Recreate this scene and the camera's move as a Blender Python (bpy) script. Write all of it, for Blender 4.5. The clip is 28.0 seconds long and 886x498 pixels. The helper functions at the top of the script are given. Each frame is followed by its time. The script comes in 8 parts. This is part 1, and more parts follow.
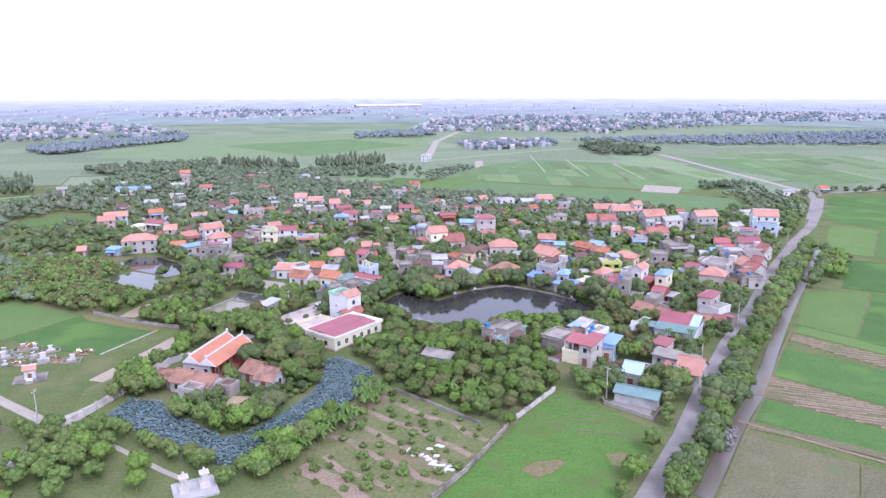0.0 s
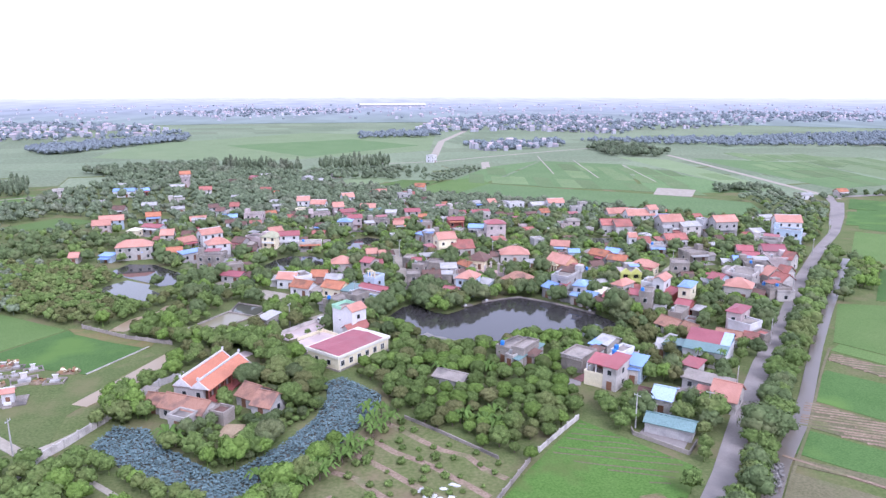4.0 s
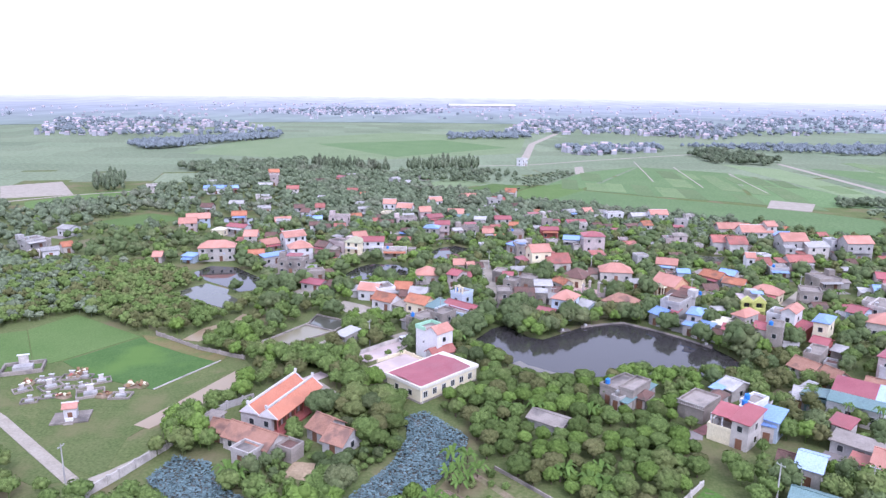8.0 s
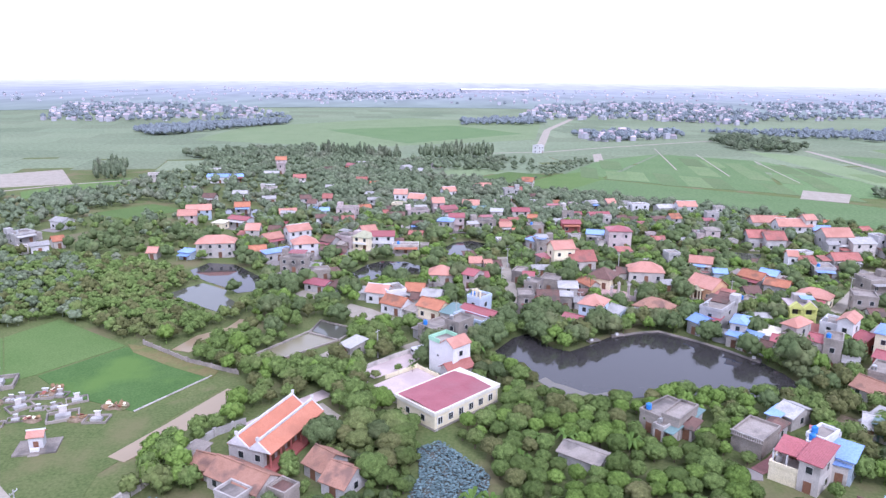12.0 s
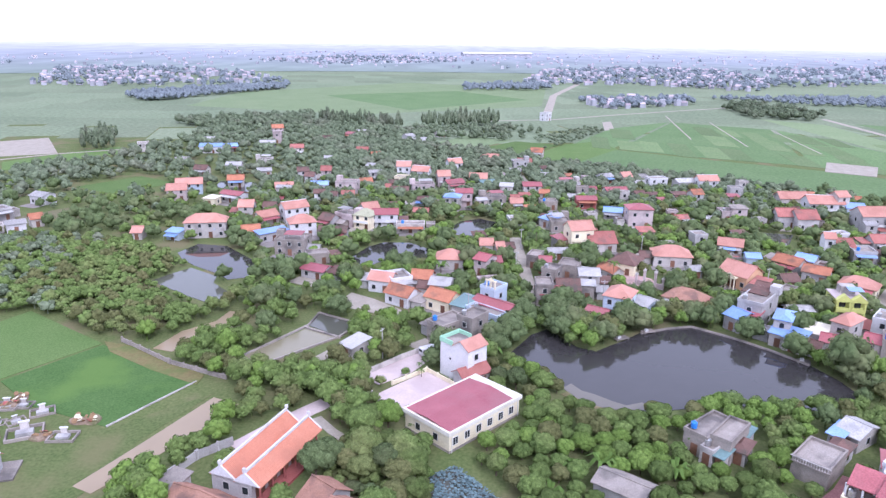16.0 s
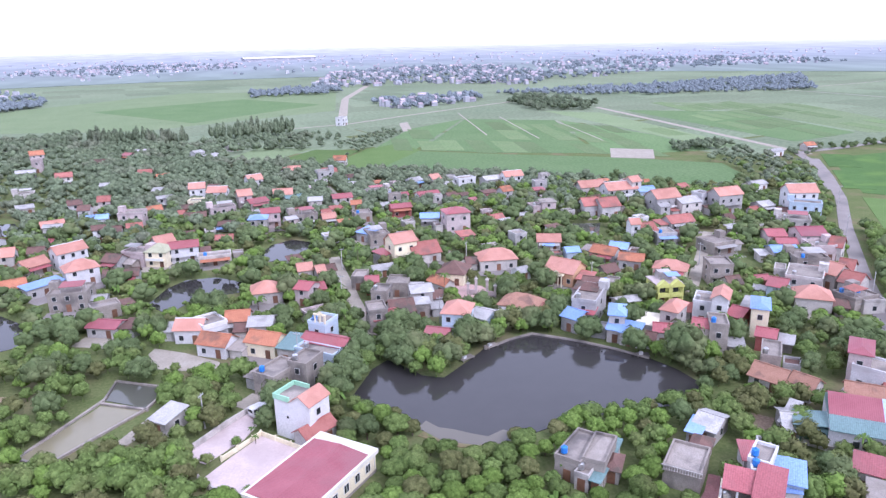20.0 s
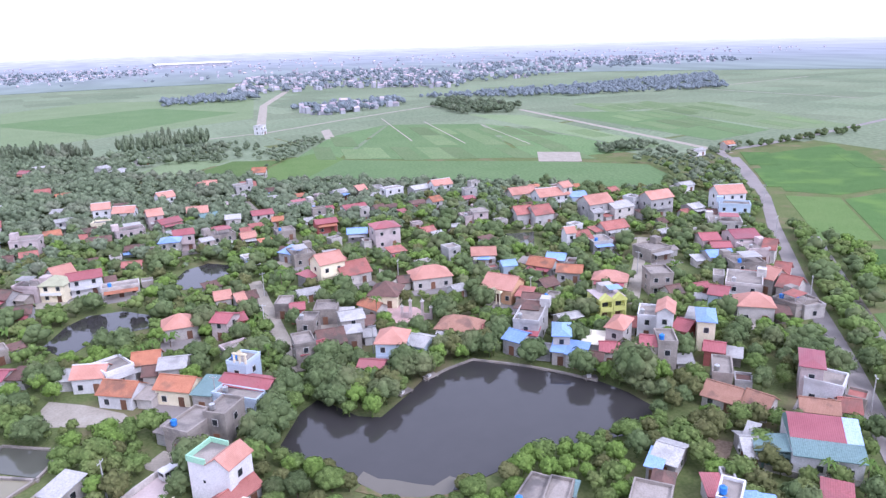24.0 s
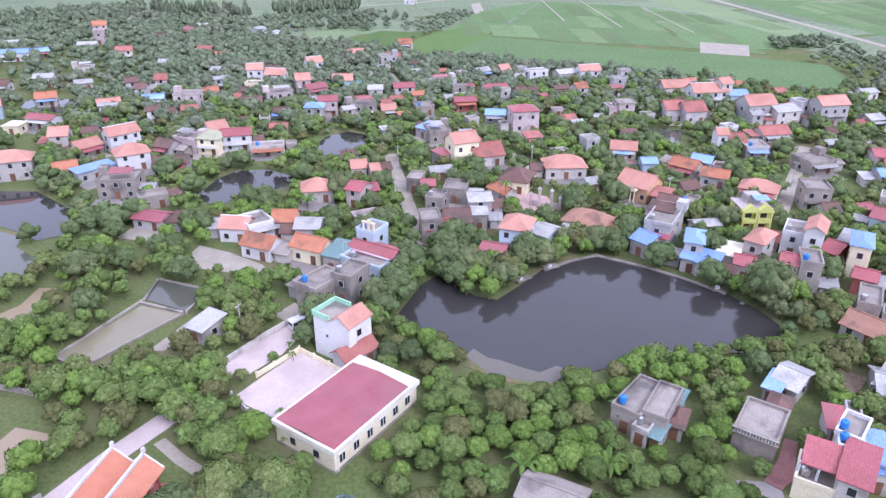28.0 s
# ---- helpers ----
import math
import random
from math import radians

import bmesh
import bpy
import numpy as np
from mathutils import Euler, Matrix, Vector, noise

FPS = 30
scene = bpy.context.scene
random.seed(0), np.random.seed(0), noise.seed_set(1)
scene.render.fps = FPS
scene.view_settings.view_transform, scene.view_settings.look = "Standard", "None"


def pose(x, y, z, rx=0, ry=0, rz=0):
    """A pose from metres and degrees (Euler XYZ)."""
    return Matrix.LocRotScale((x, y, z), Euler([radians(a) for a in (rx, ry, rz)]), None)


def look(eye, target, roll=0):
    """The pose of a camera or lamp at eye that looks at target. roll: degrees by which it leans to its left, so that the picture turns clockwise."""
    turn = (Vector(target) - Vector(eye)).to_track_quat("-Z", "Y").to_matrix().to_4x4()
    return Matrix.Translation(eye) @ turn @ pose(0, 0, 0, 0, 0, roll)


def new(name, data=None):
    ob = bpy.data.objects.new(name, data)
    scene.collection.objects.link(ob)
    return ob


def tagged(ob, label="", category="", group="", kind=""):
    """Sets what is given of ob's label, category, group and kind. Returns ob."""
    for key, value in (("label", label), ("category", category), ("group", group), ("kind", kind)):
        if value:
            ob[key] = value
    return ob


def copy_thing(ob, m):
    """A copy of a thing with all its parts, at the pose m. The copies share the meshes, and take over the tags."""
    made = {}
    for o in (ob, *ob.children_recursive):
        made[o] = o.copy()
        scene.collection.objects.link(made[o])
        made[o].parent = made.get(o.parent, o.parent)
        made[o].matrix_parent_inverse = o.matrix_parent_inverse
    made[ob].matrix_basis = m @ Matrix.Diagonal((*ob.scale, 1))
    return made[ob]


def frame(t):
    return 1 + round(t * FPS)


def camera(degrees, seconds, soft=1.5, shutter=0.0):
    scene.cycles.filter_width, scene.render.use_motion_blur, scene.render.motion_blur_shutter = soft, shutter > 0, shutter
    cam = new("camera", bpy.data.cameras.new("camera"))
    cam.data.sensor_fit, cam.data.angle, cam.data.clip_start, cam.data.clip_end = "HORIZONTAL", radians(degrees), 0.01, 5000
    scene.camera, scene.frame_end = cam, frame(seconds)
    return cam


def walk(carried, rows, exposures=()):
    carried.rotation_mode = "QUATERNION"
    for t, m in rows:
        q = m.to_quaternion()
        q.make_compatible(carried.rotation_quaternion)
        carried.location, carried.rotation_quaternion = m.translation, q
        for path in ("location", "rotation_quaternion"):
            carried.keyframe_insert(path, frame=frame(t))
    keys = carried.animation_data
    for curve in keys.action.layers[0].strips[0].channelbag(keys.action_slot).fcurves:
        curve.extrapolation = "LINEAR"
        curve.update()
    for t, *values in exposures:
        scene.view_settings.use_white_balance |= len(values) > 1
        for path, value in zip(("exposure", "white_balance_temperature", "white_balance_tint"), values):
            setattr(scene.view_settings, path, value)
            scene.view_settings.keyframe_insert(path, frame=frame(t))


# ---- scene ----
cam = camera(64.70, 28.0, soft=1.4)
walk(cam, [
    (0.0, look((-0.25, -56.96, 75.55), (13.26, 39.54, 53.05), -0.11)),
    (0.5, look((-0.19, -55.60, 75.55), (13.25, 40.90, 53.05), -0.12)),
    (1.0, look((-0.23, -53.75, 75.66), (13.18, 42.74, 53.12), -0.10)),
    (1.5, look((-0.29, -52.18, 75.70), (13.16, 44.31, 53.13), -0.11)),
    (2.0, look((-0.39, -50.02, 75.69), (13.03, 46.47, 53.09), -0.13)),
    (2.5, look((-0.50, -48.14, 75.76), (12.92, 48.34, 53.15), -0.08)),
    (3.0, look((-0.62, -45.63, 75.70), (12.71, 50.88, 53.12), -0.07)),
    (3.5, look((-0.58, -43.51, 75.71), (12.58, 53.01, 53.11), -0.06)),
    (5.5, look((-1.00, -33.12, 75.61), (12.00, 63.43, 53.07), -0.01)),
    (6.0, look((-1.70, -29.61, 75.43), (9.41, 67.19, 52.91), 0.18)),
    (6.5, look((-1.25, -26.98, 75.39), (1.62, 70.40, 52.82), 0.59)),
    (7.0, look((-1.41, -24.08, 75.45), (0.18, 73.32, 52.85), 0.67)),
    (7.5, look((-1.58, -21.37, 75.19), (-0.16, 76.04, 52.64), 0.65)),
    (8.0, look((-1.81, -18.49, 75.19), (-0.57, 78.93, 52.65), 0.62)),
    (8.5, look((-2.23, -15.79, 75.19), (-1.40, 81.62, 52.63), 0.63)),
    (9.0, look((-2.15, -12.77, 74.99), (-1.97, 84.66, 52.47), 0.62)),
    (9.5, look((-2.44, -10.28, 75.08), (-2.37, 87.15, 52.54), 0.63)),
    (10.0, look((-2.56, -7.31, 75.14), (-2.65, 90.11, 52.57), 0.62)),
    (10.5, look((-2.59, -4.68, 75.06), (-2.85, 92.75, 52.52), 0.61)),
    (11.0, look((-2.62, -1.72, 75.01), (-2.93, 95.71, 52.51), 0.53)),
    (11.5, look((-2.87, 0.68, 75.01), (-3.17, 98.12, 52.54), 0.54)),
    (12.0, look((-2.91, 3.65, 74.56), (-3.30, 100.58, 49.97), 0.53)),
    (12.5, look((-3.21, 6.36, 74.76), (-3.57, 102.89, 48.64), 0.59)),
    (14.5, look((-4.52, 17.30, 74.80), (-4.91, 112.87, 45.35), 0.54)),
    (15.0, look((-5.01, 20.09, 74.64), (-5.36, 115.68, 45.27), 0.54)),
    (15.5, look((-5.49, 22.53, 74.68), (-5.82, 118.11, 45.30), 0.62)),
    (16.0, look((-6.09, 25.22, 74.78), (-6.40, 120.81, 45.43), 0.69)),
    (16.5, look((-6.53, 27.64, 74.80), (-6.92, 123.23, 45.46), 0.75)),
    (17.0, look((-7.12, 30.45, 74.89), (-7.59, 126.06, 45.58), 0.78)),
    (17.5, look((-7.67, 32.89, 75.01), (-8.08, 128.50, 45.71), 0.85)),
    (18.0, look((-8.11, 35.60, 75.00), (-8.56, 131.23, 45.76), 0.84)),
    (18.5, look((-8.43, 37.80, 75.14), (-8.21, 133.43, 45.89), 0.85)),
    (19.0, look((-8.69, 40.07, 75.30), (-2.02, 135.49, 46.14), 0.38)),
    (19.5, look((-8.97, 41.86, 75.40), (6.75, 136.22, 46.28), -0.30)),
    (20.0, look((-9.16, 43.99, 75.57), (17.83, 135.73, 46.33), -1.11)),
    (20.5, look((-9.51, 45.73, 75.65), (24.73, 134.98, 46.28), -1.64)),
    (21.0, look((-9.37, 47.83, 75.75), (26.59, 136.38, 46.32), -1.75)),
    (21.5, look((-9.23, 49.39, 76.03), (27.17, 137.73, 46.55), -1.72)),
    (23.5, look((-6.28, 56.70, 76.18), (30.41, 145.00, 46.93), -1.69)),
    (24.0, look((-5.48, 57.83, 76.38), (31.20, 146.18, 47.25), -1.67)),
    (24.5, look((-5.24, 57.97, 76.60), (31.47, 146.35, 47.59), -1.64)),
    (25.0, look((-5.56, 58.10, 76.37), (29.06, 147.41, 47.63), -1.31)),
    (25.5, look((-5.37, 58.50, 76.15), (17.22, 151.65, 47.63), -0.25)),
    (26.0, look((-4.72, 58.33, 76.20), (13.42, 152.44, 47.64), 0.05)),
    (26.5, look((-4.67, 58.44, 76.03), (13.33, 152.54, 47.35), 0.09)),
    (27.0, look((-4.55, 58.77, 75.68), (12.97, 149.98, 38.62), 0.26)),
    (27.5, look((-4.39, 59.06, 76.07), (12.91, 149.03, 35.98), 0.26)),
    (28.0, look((-3.97, 58.77, 76.06), (12.78, 146.86, 31.80), 0.22)),
], exposures=[(0.0, 0.7, 5310, 27), (28.0, 0.7, 5310, 27)])

# ---- light: white overcast sky, soft high sun ----
world = bpy.data.worlds.new("overcast_sky")
scene.world = world
world.use_nodes = True
wn, wl = world.node_tree.nodes, world.node_tree.links
wn.clear()
sky = wn.new("ShaderNodeTexSky")
sky.sky_type, sky.sun_disc = "NISHITA", False
sky.sun_elevation, sky.sun_rotation = radians(45), radians(157)
sky.air_density, sky.dust_density, sky.ozone_density = 1.0, 4.0, 1.0
cloud = wn.new("ShaderNodeRGB")
cloud.outputs[0].default_value = (9.6, 9.8, 10.2, 1)
veil = wn.new("ShaderNodeMixRGB")
veil.inputs[0].default_value = 0.85
background = wn.new("ShaderNodeBackground")
background.inputs[1].default_value = 0.108
world_out = wn.new("ShaderNodeOutputWorld")
wl.new(sky.outputs[0], veil.inputs[1])
wl.new(cloud.outputs[0], veil.inputs[2])
wl.new(veil.outputs[0], background.inputs[0])
wl.new(background.outputs[0], world_out.inputs[0])
sun = new("sun", bpy.data.lights.new("sun", "SUN"))
sun.data.energy, sun.data.angle, sun.data.color = 1.5, radians(22), (1.0, 0.96, 0.9)
sun.matrix_world = look((40, -95, 105), (0, 0, 0))


# ---- materials ----
def material(name, a, b, size=1.0, fine=12.0, rough=0.85, bump=0.3, vary=0.0, island=0.0, metal=0.0, stain=None, mottle=0.5):
    """Two colours mixed by coarse and fine noise; vary and island change the value thing by thing and leaf by leaf."""
    m = bpy.data.materials.new(name)
    m.use_nodes = True
    n, l = m.node_tree.nodes, m.node_tree.links
    s = n["Principled BSDF"]
    s.inputs["Roughness"].default_value, s.inputs["Metallic"].default_value = rough, metal
    s.inputs["Specular IOR Level"].default_value = 0.06 if rough > 0.84 else 0.15 if rough > 0.7 else 0.4
    geo = n.new("ShaderNodeNewGeometry")
    def noise_at(scale, detail):
        t = n.new("ShaderNodeTexNoise")
        t.inputs["Scale"].default_value, t.inputs["Detail"].default_value = scale, detail
        l.new(geo.outputs["Position"], t.inputs["Vector"])
        return t.outputs["Fac"]
    def blend(f, c1, c2, mode="MIX"):
        x = n.new("ShaderNodeMixRGB")
        x.blend_type = mode
        for k, v in enumerate((f, c1, c2)):
            if isinstance(v, (int, float)):
                x.inputs[k].default_value = v if k == 0 else (v, v, v, 1)
            elif isinstance(v, tuple):
                x.inputs[k].default_value = (*v, 1)
            else:
                l.new(v, x.inputs[k])
        return x.outputs[0]
    def spread(v, lo, hi, a2=0.0, b2=1.0):
        r = n.new("ShaderNodeMapRange")
        for k, q in zip((1, 2, 3, 4), (lo, hi, a2, b2)):
            r.inputs[k].default_value = q
        l.new(v, r.inputs[0])
        return r.outputs[0]
    small = noise_at(fine, 3)
    col = blend(spread(noise_at(1.0 / size, 4), 0.32, 0.68), tuple(a), tuple(b))
    col = blend(mottle, col, blend(spread(small, 0.3, 0.7), tuple(0.7 * v for v in a), tuple(min(1, 1.25 * v) for v in b)))
    if stain:
        col = blend(spread(noise_at(0.45 / size, 5), 0.52, 0.66, 0, 0.75), col, tuple(stain))
    if vary:
        info = n.new("ShaderNodeObjectInfo")
        col = blend(1.0, col, spread(info.outputs["Random"], 0, 1, 1 - vary, 1 + vary), "MULTIPLY")
    if island:
        col = blend(1.0, col, spread(geo.outputs["Random Per Island"], 0, 1, 1 - island, 1 + island), "MULTIPLY")
    l.new(col, s.inputs["Base Color"])
    if bump:
        bp = n.new("ShaderNodeBump")
        bp.inputs["Strength"].default_value, bp.inputs["Distance"].default_value = bump, 0.05
        l.new(small, bp.inputs["Height"])
        l.new(bp.outputs[0], s.inputs["Normal"])
    return m


def ribbed(m, pitch, depth=0.6):
    """Adds the ribs of roof tiles or sheet metal, running down the slope, as relief."""
    n, l = m.node_tree.nodes, m.node_tree.links
    co = n.new("ShaderNodeTexCoord")
    w = n.new("ShaderNodeTexWave")
    w.bands_direction, w.inputs["Scale"].default_value = "X", 0.314 / pitch
    l.new(co.outputs["Object"], w.inputs["Vector"])
    bp = n.new("ShaderNodeBump")
    bp.inputs["Strength"].default_value, bp.inputs["Distance"].default_value = depth, 0.06
    l.new(w.outputs["Fac"], bp.inputs["Height"])
    s = n["Principled BSDF"]
    if s.inputs["Normal"].links:
        l.new(s.inputs["Normal"].links[0].from_socket, bp.inputs["Normal"])
    l.new(bp.outputs[0], s.inputs["Normal"])
    return m


ROOF = {
    "orange": ribbed(material("orange_tile", (0.43, 0.205, 0.15), (0.53, 0.28, 0.22), 2.5, 8, 0.75, vary=0.12, stain=(0.4, 0.19, 0.14)), 0.3),
    "bright": ribbed(material("new_orange_tile", (0.46, 0.175, 0.105), (0.54, 0.235, 0.15), 2.5, 8, 0.75, vary=0.06, stain=(0.4, 0.17, 0.11)), 0.3),
    "tan": ribbed(material("faded_tan_tile", (0.28, 0.15, 0.105), (0.38, 0.215, 0.155), 1.6, 8, 0.9, vary=0.12, stain=(0.15, 0.1, 0.085)), 0.25),
    "terracotta": ribbed(material("weathered_terracotta", (0.36, 0.14, 0.085), (0.5, 0.22, 0.13), 1.8, 8, 0.85, vary=0.12, stain=(0.2, 0.12, 0.09)), 0.25),
    "brown": ribbed(material("old_brown_tile", (0.12, 0.075, 0.065), (0.2, 0.12, 0.1), 1.5, 9, 0.9, vary=0.15, stain=(0.09, 0.085, 0.07)), 0.25),
    "oldred": ribbed(material("faded_red_tile", (0.3, 0.11, 0.09), (0.42, 0.18, 0.15), 2, 8, 0.85, vary=0.15, stain=(0.22, 0.13, 0.11)), 0.25),
    "crimson": ribbed(material("crimson_sheet", (0.29, 0.075, 0.08), (0.37, 0.115, 0.12), 4, 3, 0.5, 0.1, vary=0.15, stain=(0.26, 0.1, 0.1)), 0.35),
    "pinkred": ribbed(material("faded_red_sheet", (0.27, 0.075, 0.09), (0.33, 0.105, 0.12), 4, 3, 0.6, 0.1, vary=0.1, stain=(0.27, 0.11, 0.12), mottle=0.2), 0.35),
    "blue": ribbed(material("blue_sheet", (0.17, 0.28, 0.56), (0.26, 0.38, 0.66), 4, 3, 0.45, 0.1, vary=0.15, stain=(0.3, 0.42, 0.66)), 0.35),
    "paleblue": ribbed(material("pale_blue_sheet", (0.33, 0.43, 0.63), (0.42, 0.52, 0.7), 4, 3, 0.45, 0.1), 0.35),
    "teal": ribbed(material("teal_sheet", (0.12, 0.195, 0.19), (0.165, 0.25, 0.24), 4, 3, 0.5, 0.1, vary=0.1), 0.35),
    "whitemetal": ribbed(material("grey_cement_sheet", (0.31, 0.295, 0.28), (0.45, 0.43, 0.41), 2, 4, 0.7, 0.2, vary=0.2, stain=(0.25, 0.24, 0.23)), 0.2),
    "concrete": material("weathered_concrete", (0.22, 0.19, 0.163), (0.345, 0.305, 0.27), 2.2, 7, 0.9, 0.3, vary=0.15, stain=(0.12, 0.11, 0.105)),
    "olive": material("olive_slab", (0.3, 0.3, 0.2), (0.42, 0.41, 0.28), 2, 6, 0.9),
    "cream": material("cream_slab", (0.62, 0.55, 0.42), (0.72, 0.66, 0.53), 2, 6, 0.8),
}
WALL = {
    "white": material("white_paint", (0.54, 0.525, 0.525), (0.66, 0.645, 0.645), 3, 5, 0.85, 0.1, vary=0.07, stain=(0.44, 0.42, 0.41)),
    "pale": material("pale_plaster", (0.4, 0.365, 0.335), (0.53, 0.49, 0.455), 1.6, 6, 0.88, 0.2, vary=0.18, stain=(0.25, 0.23, 0.21)),
    "pink": material("pinkish_plaster", (0.42, 0.345, 0.33), (0.54, 0.45, 0.435), 1.6, 6, 0.88, 0.2, vary=0.15, stain=(0.31, 0.26, 0.25)),
    "cream": material("cream_paint", (0.72, 0.63, 0.43), (0.79, 0.71, 0.53), 3, 5, 0.8, 0.1, vary=0.06, stain=(0.62, 0.55, 0.4)),
    "grey": material("grey_render", (0.345, 0.325, 0.31), (0.47, 0.45, 0.435), 2, 6, 0.9, 0.2, vary=0.12, stain=(0.26, 0.25, 0.25)),
    "concrete": ROOF["concrete"],
    "paleblue": material("pale_blue_paint", (0.38, 0.45, 0.53), (0.48, 0.55, 0.62), 3, 6, 0.8, 0.1, vary=0.1),
    "redwall": material("brick_red_wall", (0.3, 0.09, 0.08), (0.4, 0.14, 0.12), 1.5, 9, 0.85, 0.3, vary=0.1),
    "yellow": material("lemon_yellow_paint", (0.47, 0.48, 0.12), (0.55, 0.56, 0.18), 3, 5, 0.7, 0.1),
    "orangewall": material("peach_paint", (0.6, 0.35, 0.2), (0.68, 0.43, 0.27), 3, 5, 0.8, 0.1),
}
M_GLASS = material("dark_window_glass", (0.02, 0.022, 0.025), (0.04, 0.045, 0.05), 2, 3, 0.15, 0)
M_FRAME = material("grey_window_frame", (0.45, 0.43, 0.4), (0.55, 0.53, 0.5), 1, 6, 0.6, 0.1)
M_DOOR = material("brown_wood_door", (0.13, 0.06, 0.035), (0.2, 0.1, 0.06), 0.6, 9, 0.6, 0.2, vary=0.3)
M_CORNICE = material("creamy_white_cornice", (0.6, 0.56, 0.47), (0.7, 0.66, 0.57), 3, 5, 0.85, 0.1, stain=(0.5, 0.46, 0.38))
M_TRIM = material("white_trim", (0.6, 0.59, 0.57), (0.7, 0.69, 0.66), 2, 6, 0.8, 0.1)
M_TANK = material("blue_plastic", (0.03, 0.16, 0.5), (0.05, 0.22, 0.6), 1, 4, 0.4, 0)
M_STEEL = material("steel", (0.5, 0.5, 0.5), (0.62, 0.62, 0.62), 1, 4, 0.3, 0, metal=0.8)
M_GROUND = material("grassy_soil", (0.088, 0.126, 0.038), (0.145, 0.157, 0.066), 7, 1.4, 0.95, 0.6, stain=(0.18, 0.148, 0.085))
M_SOIL = material("bare_soil", (0.2, 0.145, 0.1), (0.3, 0.225, 0.165), 4, 2, 0.95, 0.6, stain=(0.12, 0.15, 0.055))
M_PATCH = material("trodden_grass", (0.15, 0.14, 0.065), (0.2, 0.155, 0.09), 1.5, 1.5, 0.95, 0.6, stain=(0.1, 0.16, 0.045))
M_SAND = material("sandy_soil", (0.32, 0.235, 0.15), (0.42, 0.32, 0.21), 3, 2, 0.95, 0.5, stain=(0.22, 0.17, 0.1))
M_REDTILE = material("red_yard_tiles", (0.3, 0.14, 0.13), (0.38, 0.2, 0.19), 3, 4, 0.9, 0.2, stain=(0.22, 0.13, 0.12))
M_SALMON = material("salmon_yard_tiles", (0.43, 0.28, 0.25), (0.52, 0.36, 0.33), 3, 4, 0.9, 0.2, stain=(0.34, 0.25, 0.22))
M_ROAD = material("worn_concrete_road", (0.24, 0.212, 0.195), (0.29, 0.26, 0.242), 6, 3, 0.95, 0.1, stain=(0.19, 0.175, 0.165), mottle=0.2)
M_TRACK = material("dusty_track", (0.29, 0.255, 0.205), (0.38, 0.34, 0.28), 4, 2, 0.95, 0.3, mottle=0.25)
M_PAVE = material("pale_paving", (0.5, 0.405, 0.385), (0.58, 0.48, 0.455), 4, 2.5, 0.95, 0.2, stain=(0.44, 0.355, 0.335), mottle=0.2)
M_GRASS = material("meadow_grass", (0.08, 0.118, 0.036), (0.13, 0.148, 0.06), 6, 1.6, 0.95, 0.8, stain=(0.165, 0.155, 0.075))
M_RICE = material("young_rice", (0.066, 0.128, 0.035), (0.092, 0.16, 0.05), 9, 2.5, 0.9, 0.8, vary=0.12, stain=(0.12, 0.2, 0.05))
M_RICE_PALE = material("pale_rice", (0.092, 0.155, 0.045), (0.128, 0.185, 0.062), 14, 2.5, 0.9, 0.8, vary=0.15)
# two far rice greens, paled and greyed to carry the haze of distance
M_RICE_FAR = material("hazed_pale_rice", (0.15, 0.205, 0.1), (0.2, 0.245, 0.13), 30, 0.6, 0.95, 0.3, vary=0.15)
M_RICE_FAR2 = material("hazed_green_rice", (0.115, 0.188, 0.075), (0.155, 0.222, 0.098), 30, 0.6, 0.95, 0.3, vary=0.12)
M_MEADOW = material("rough_meadow", (0.075, 0.15, 0.03), (0.105, 0.185, 0.045), 5, 2, 0.95, 0.8, stain=(0.11, 0.135, 0.045))
M_PLOT = material("nursery_ground", (0.1, 0.135, 0.04), (0.17, 0.165, 0.08), 6, 1.2, 0.95, 0.7, stain=(0.21, 0.155, 0.1))
M_BAG = material("white_plastic", (0.46, 0.45, 0.44), (0.6, 0.59, 0.58), 1, 5, 0.8, 0.3)
M_RUBBER = material("rubber", (0.02, 0.02, 0.02), (0.035, 0.035, 0.035), 1, 5, 0.8, 0.1)
M_WREATH = material("wreath_flowers", (0.2, 0.1, 0.065), (0.29, 0.2, 0.1), 0.8, 4, 0.8, 0.4, island=0.4)
M_GREENTRIM = material("mint_green_paint", (0.3, 0.55, 0.38), (0.4, 0.64, 0.47), 2, 5, 0.8, 0.1)
M_STUBBLE = material("stubble", (0.125, 0.118, 0.066), (0.165, 0.15, 0.088), 6, 2, 0.95, 0.8, vary=0.1, stain=(0.12, 0.14, 0.06))
M_BARK = material("bark", (0.1, 0.075, 0.055), (0.17, 0.13, 0.1), 0.5, 8, 0.95, 0.6)
M_LEAF = material("orchard_leaves", (0.088, 0.134, 0.037), (0.136, 0.184, 0.055), 6, 1.6, 0.9, 0.15, vary=0.24, island=0.28, stain=(0.148, 0.165, 0.062))
M_LEAF_DARK = material("village_leaves", (0.072, 0.102, 0.041), (0.108, 0.138, 0.058), 7, 1.6, 0.9, 0.15, vary=0.22, island=0.28, stain=(0.13, 0.138, 0.066))
M_LEAF_OLIVE = material("olive_flushed_leaves", (0.106, 0.12, 0.044), (0.152, 0.155, 0.063), 4, 1.6, 0.9, 0.15, vary=0.2, island=0.25, stain=(0.155, 0.15, 0.065))
# outer foliage: distance haze is painted into this paler, greyer base colour
M_WOODS = material("haze_pale_foliage", (0.11, 0.142, 0.082), (0.16, 0.19, 0.115), 14, 0.8, 0.9, 0.1, vary=0.2, island=0.35, stain=(0.165, 0.175, 0.12))
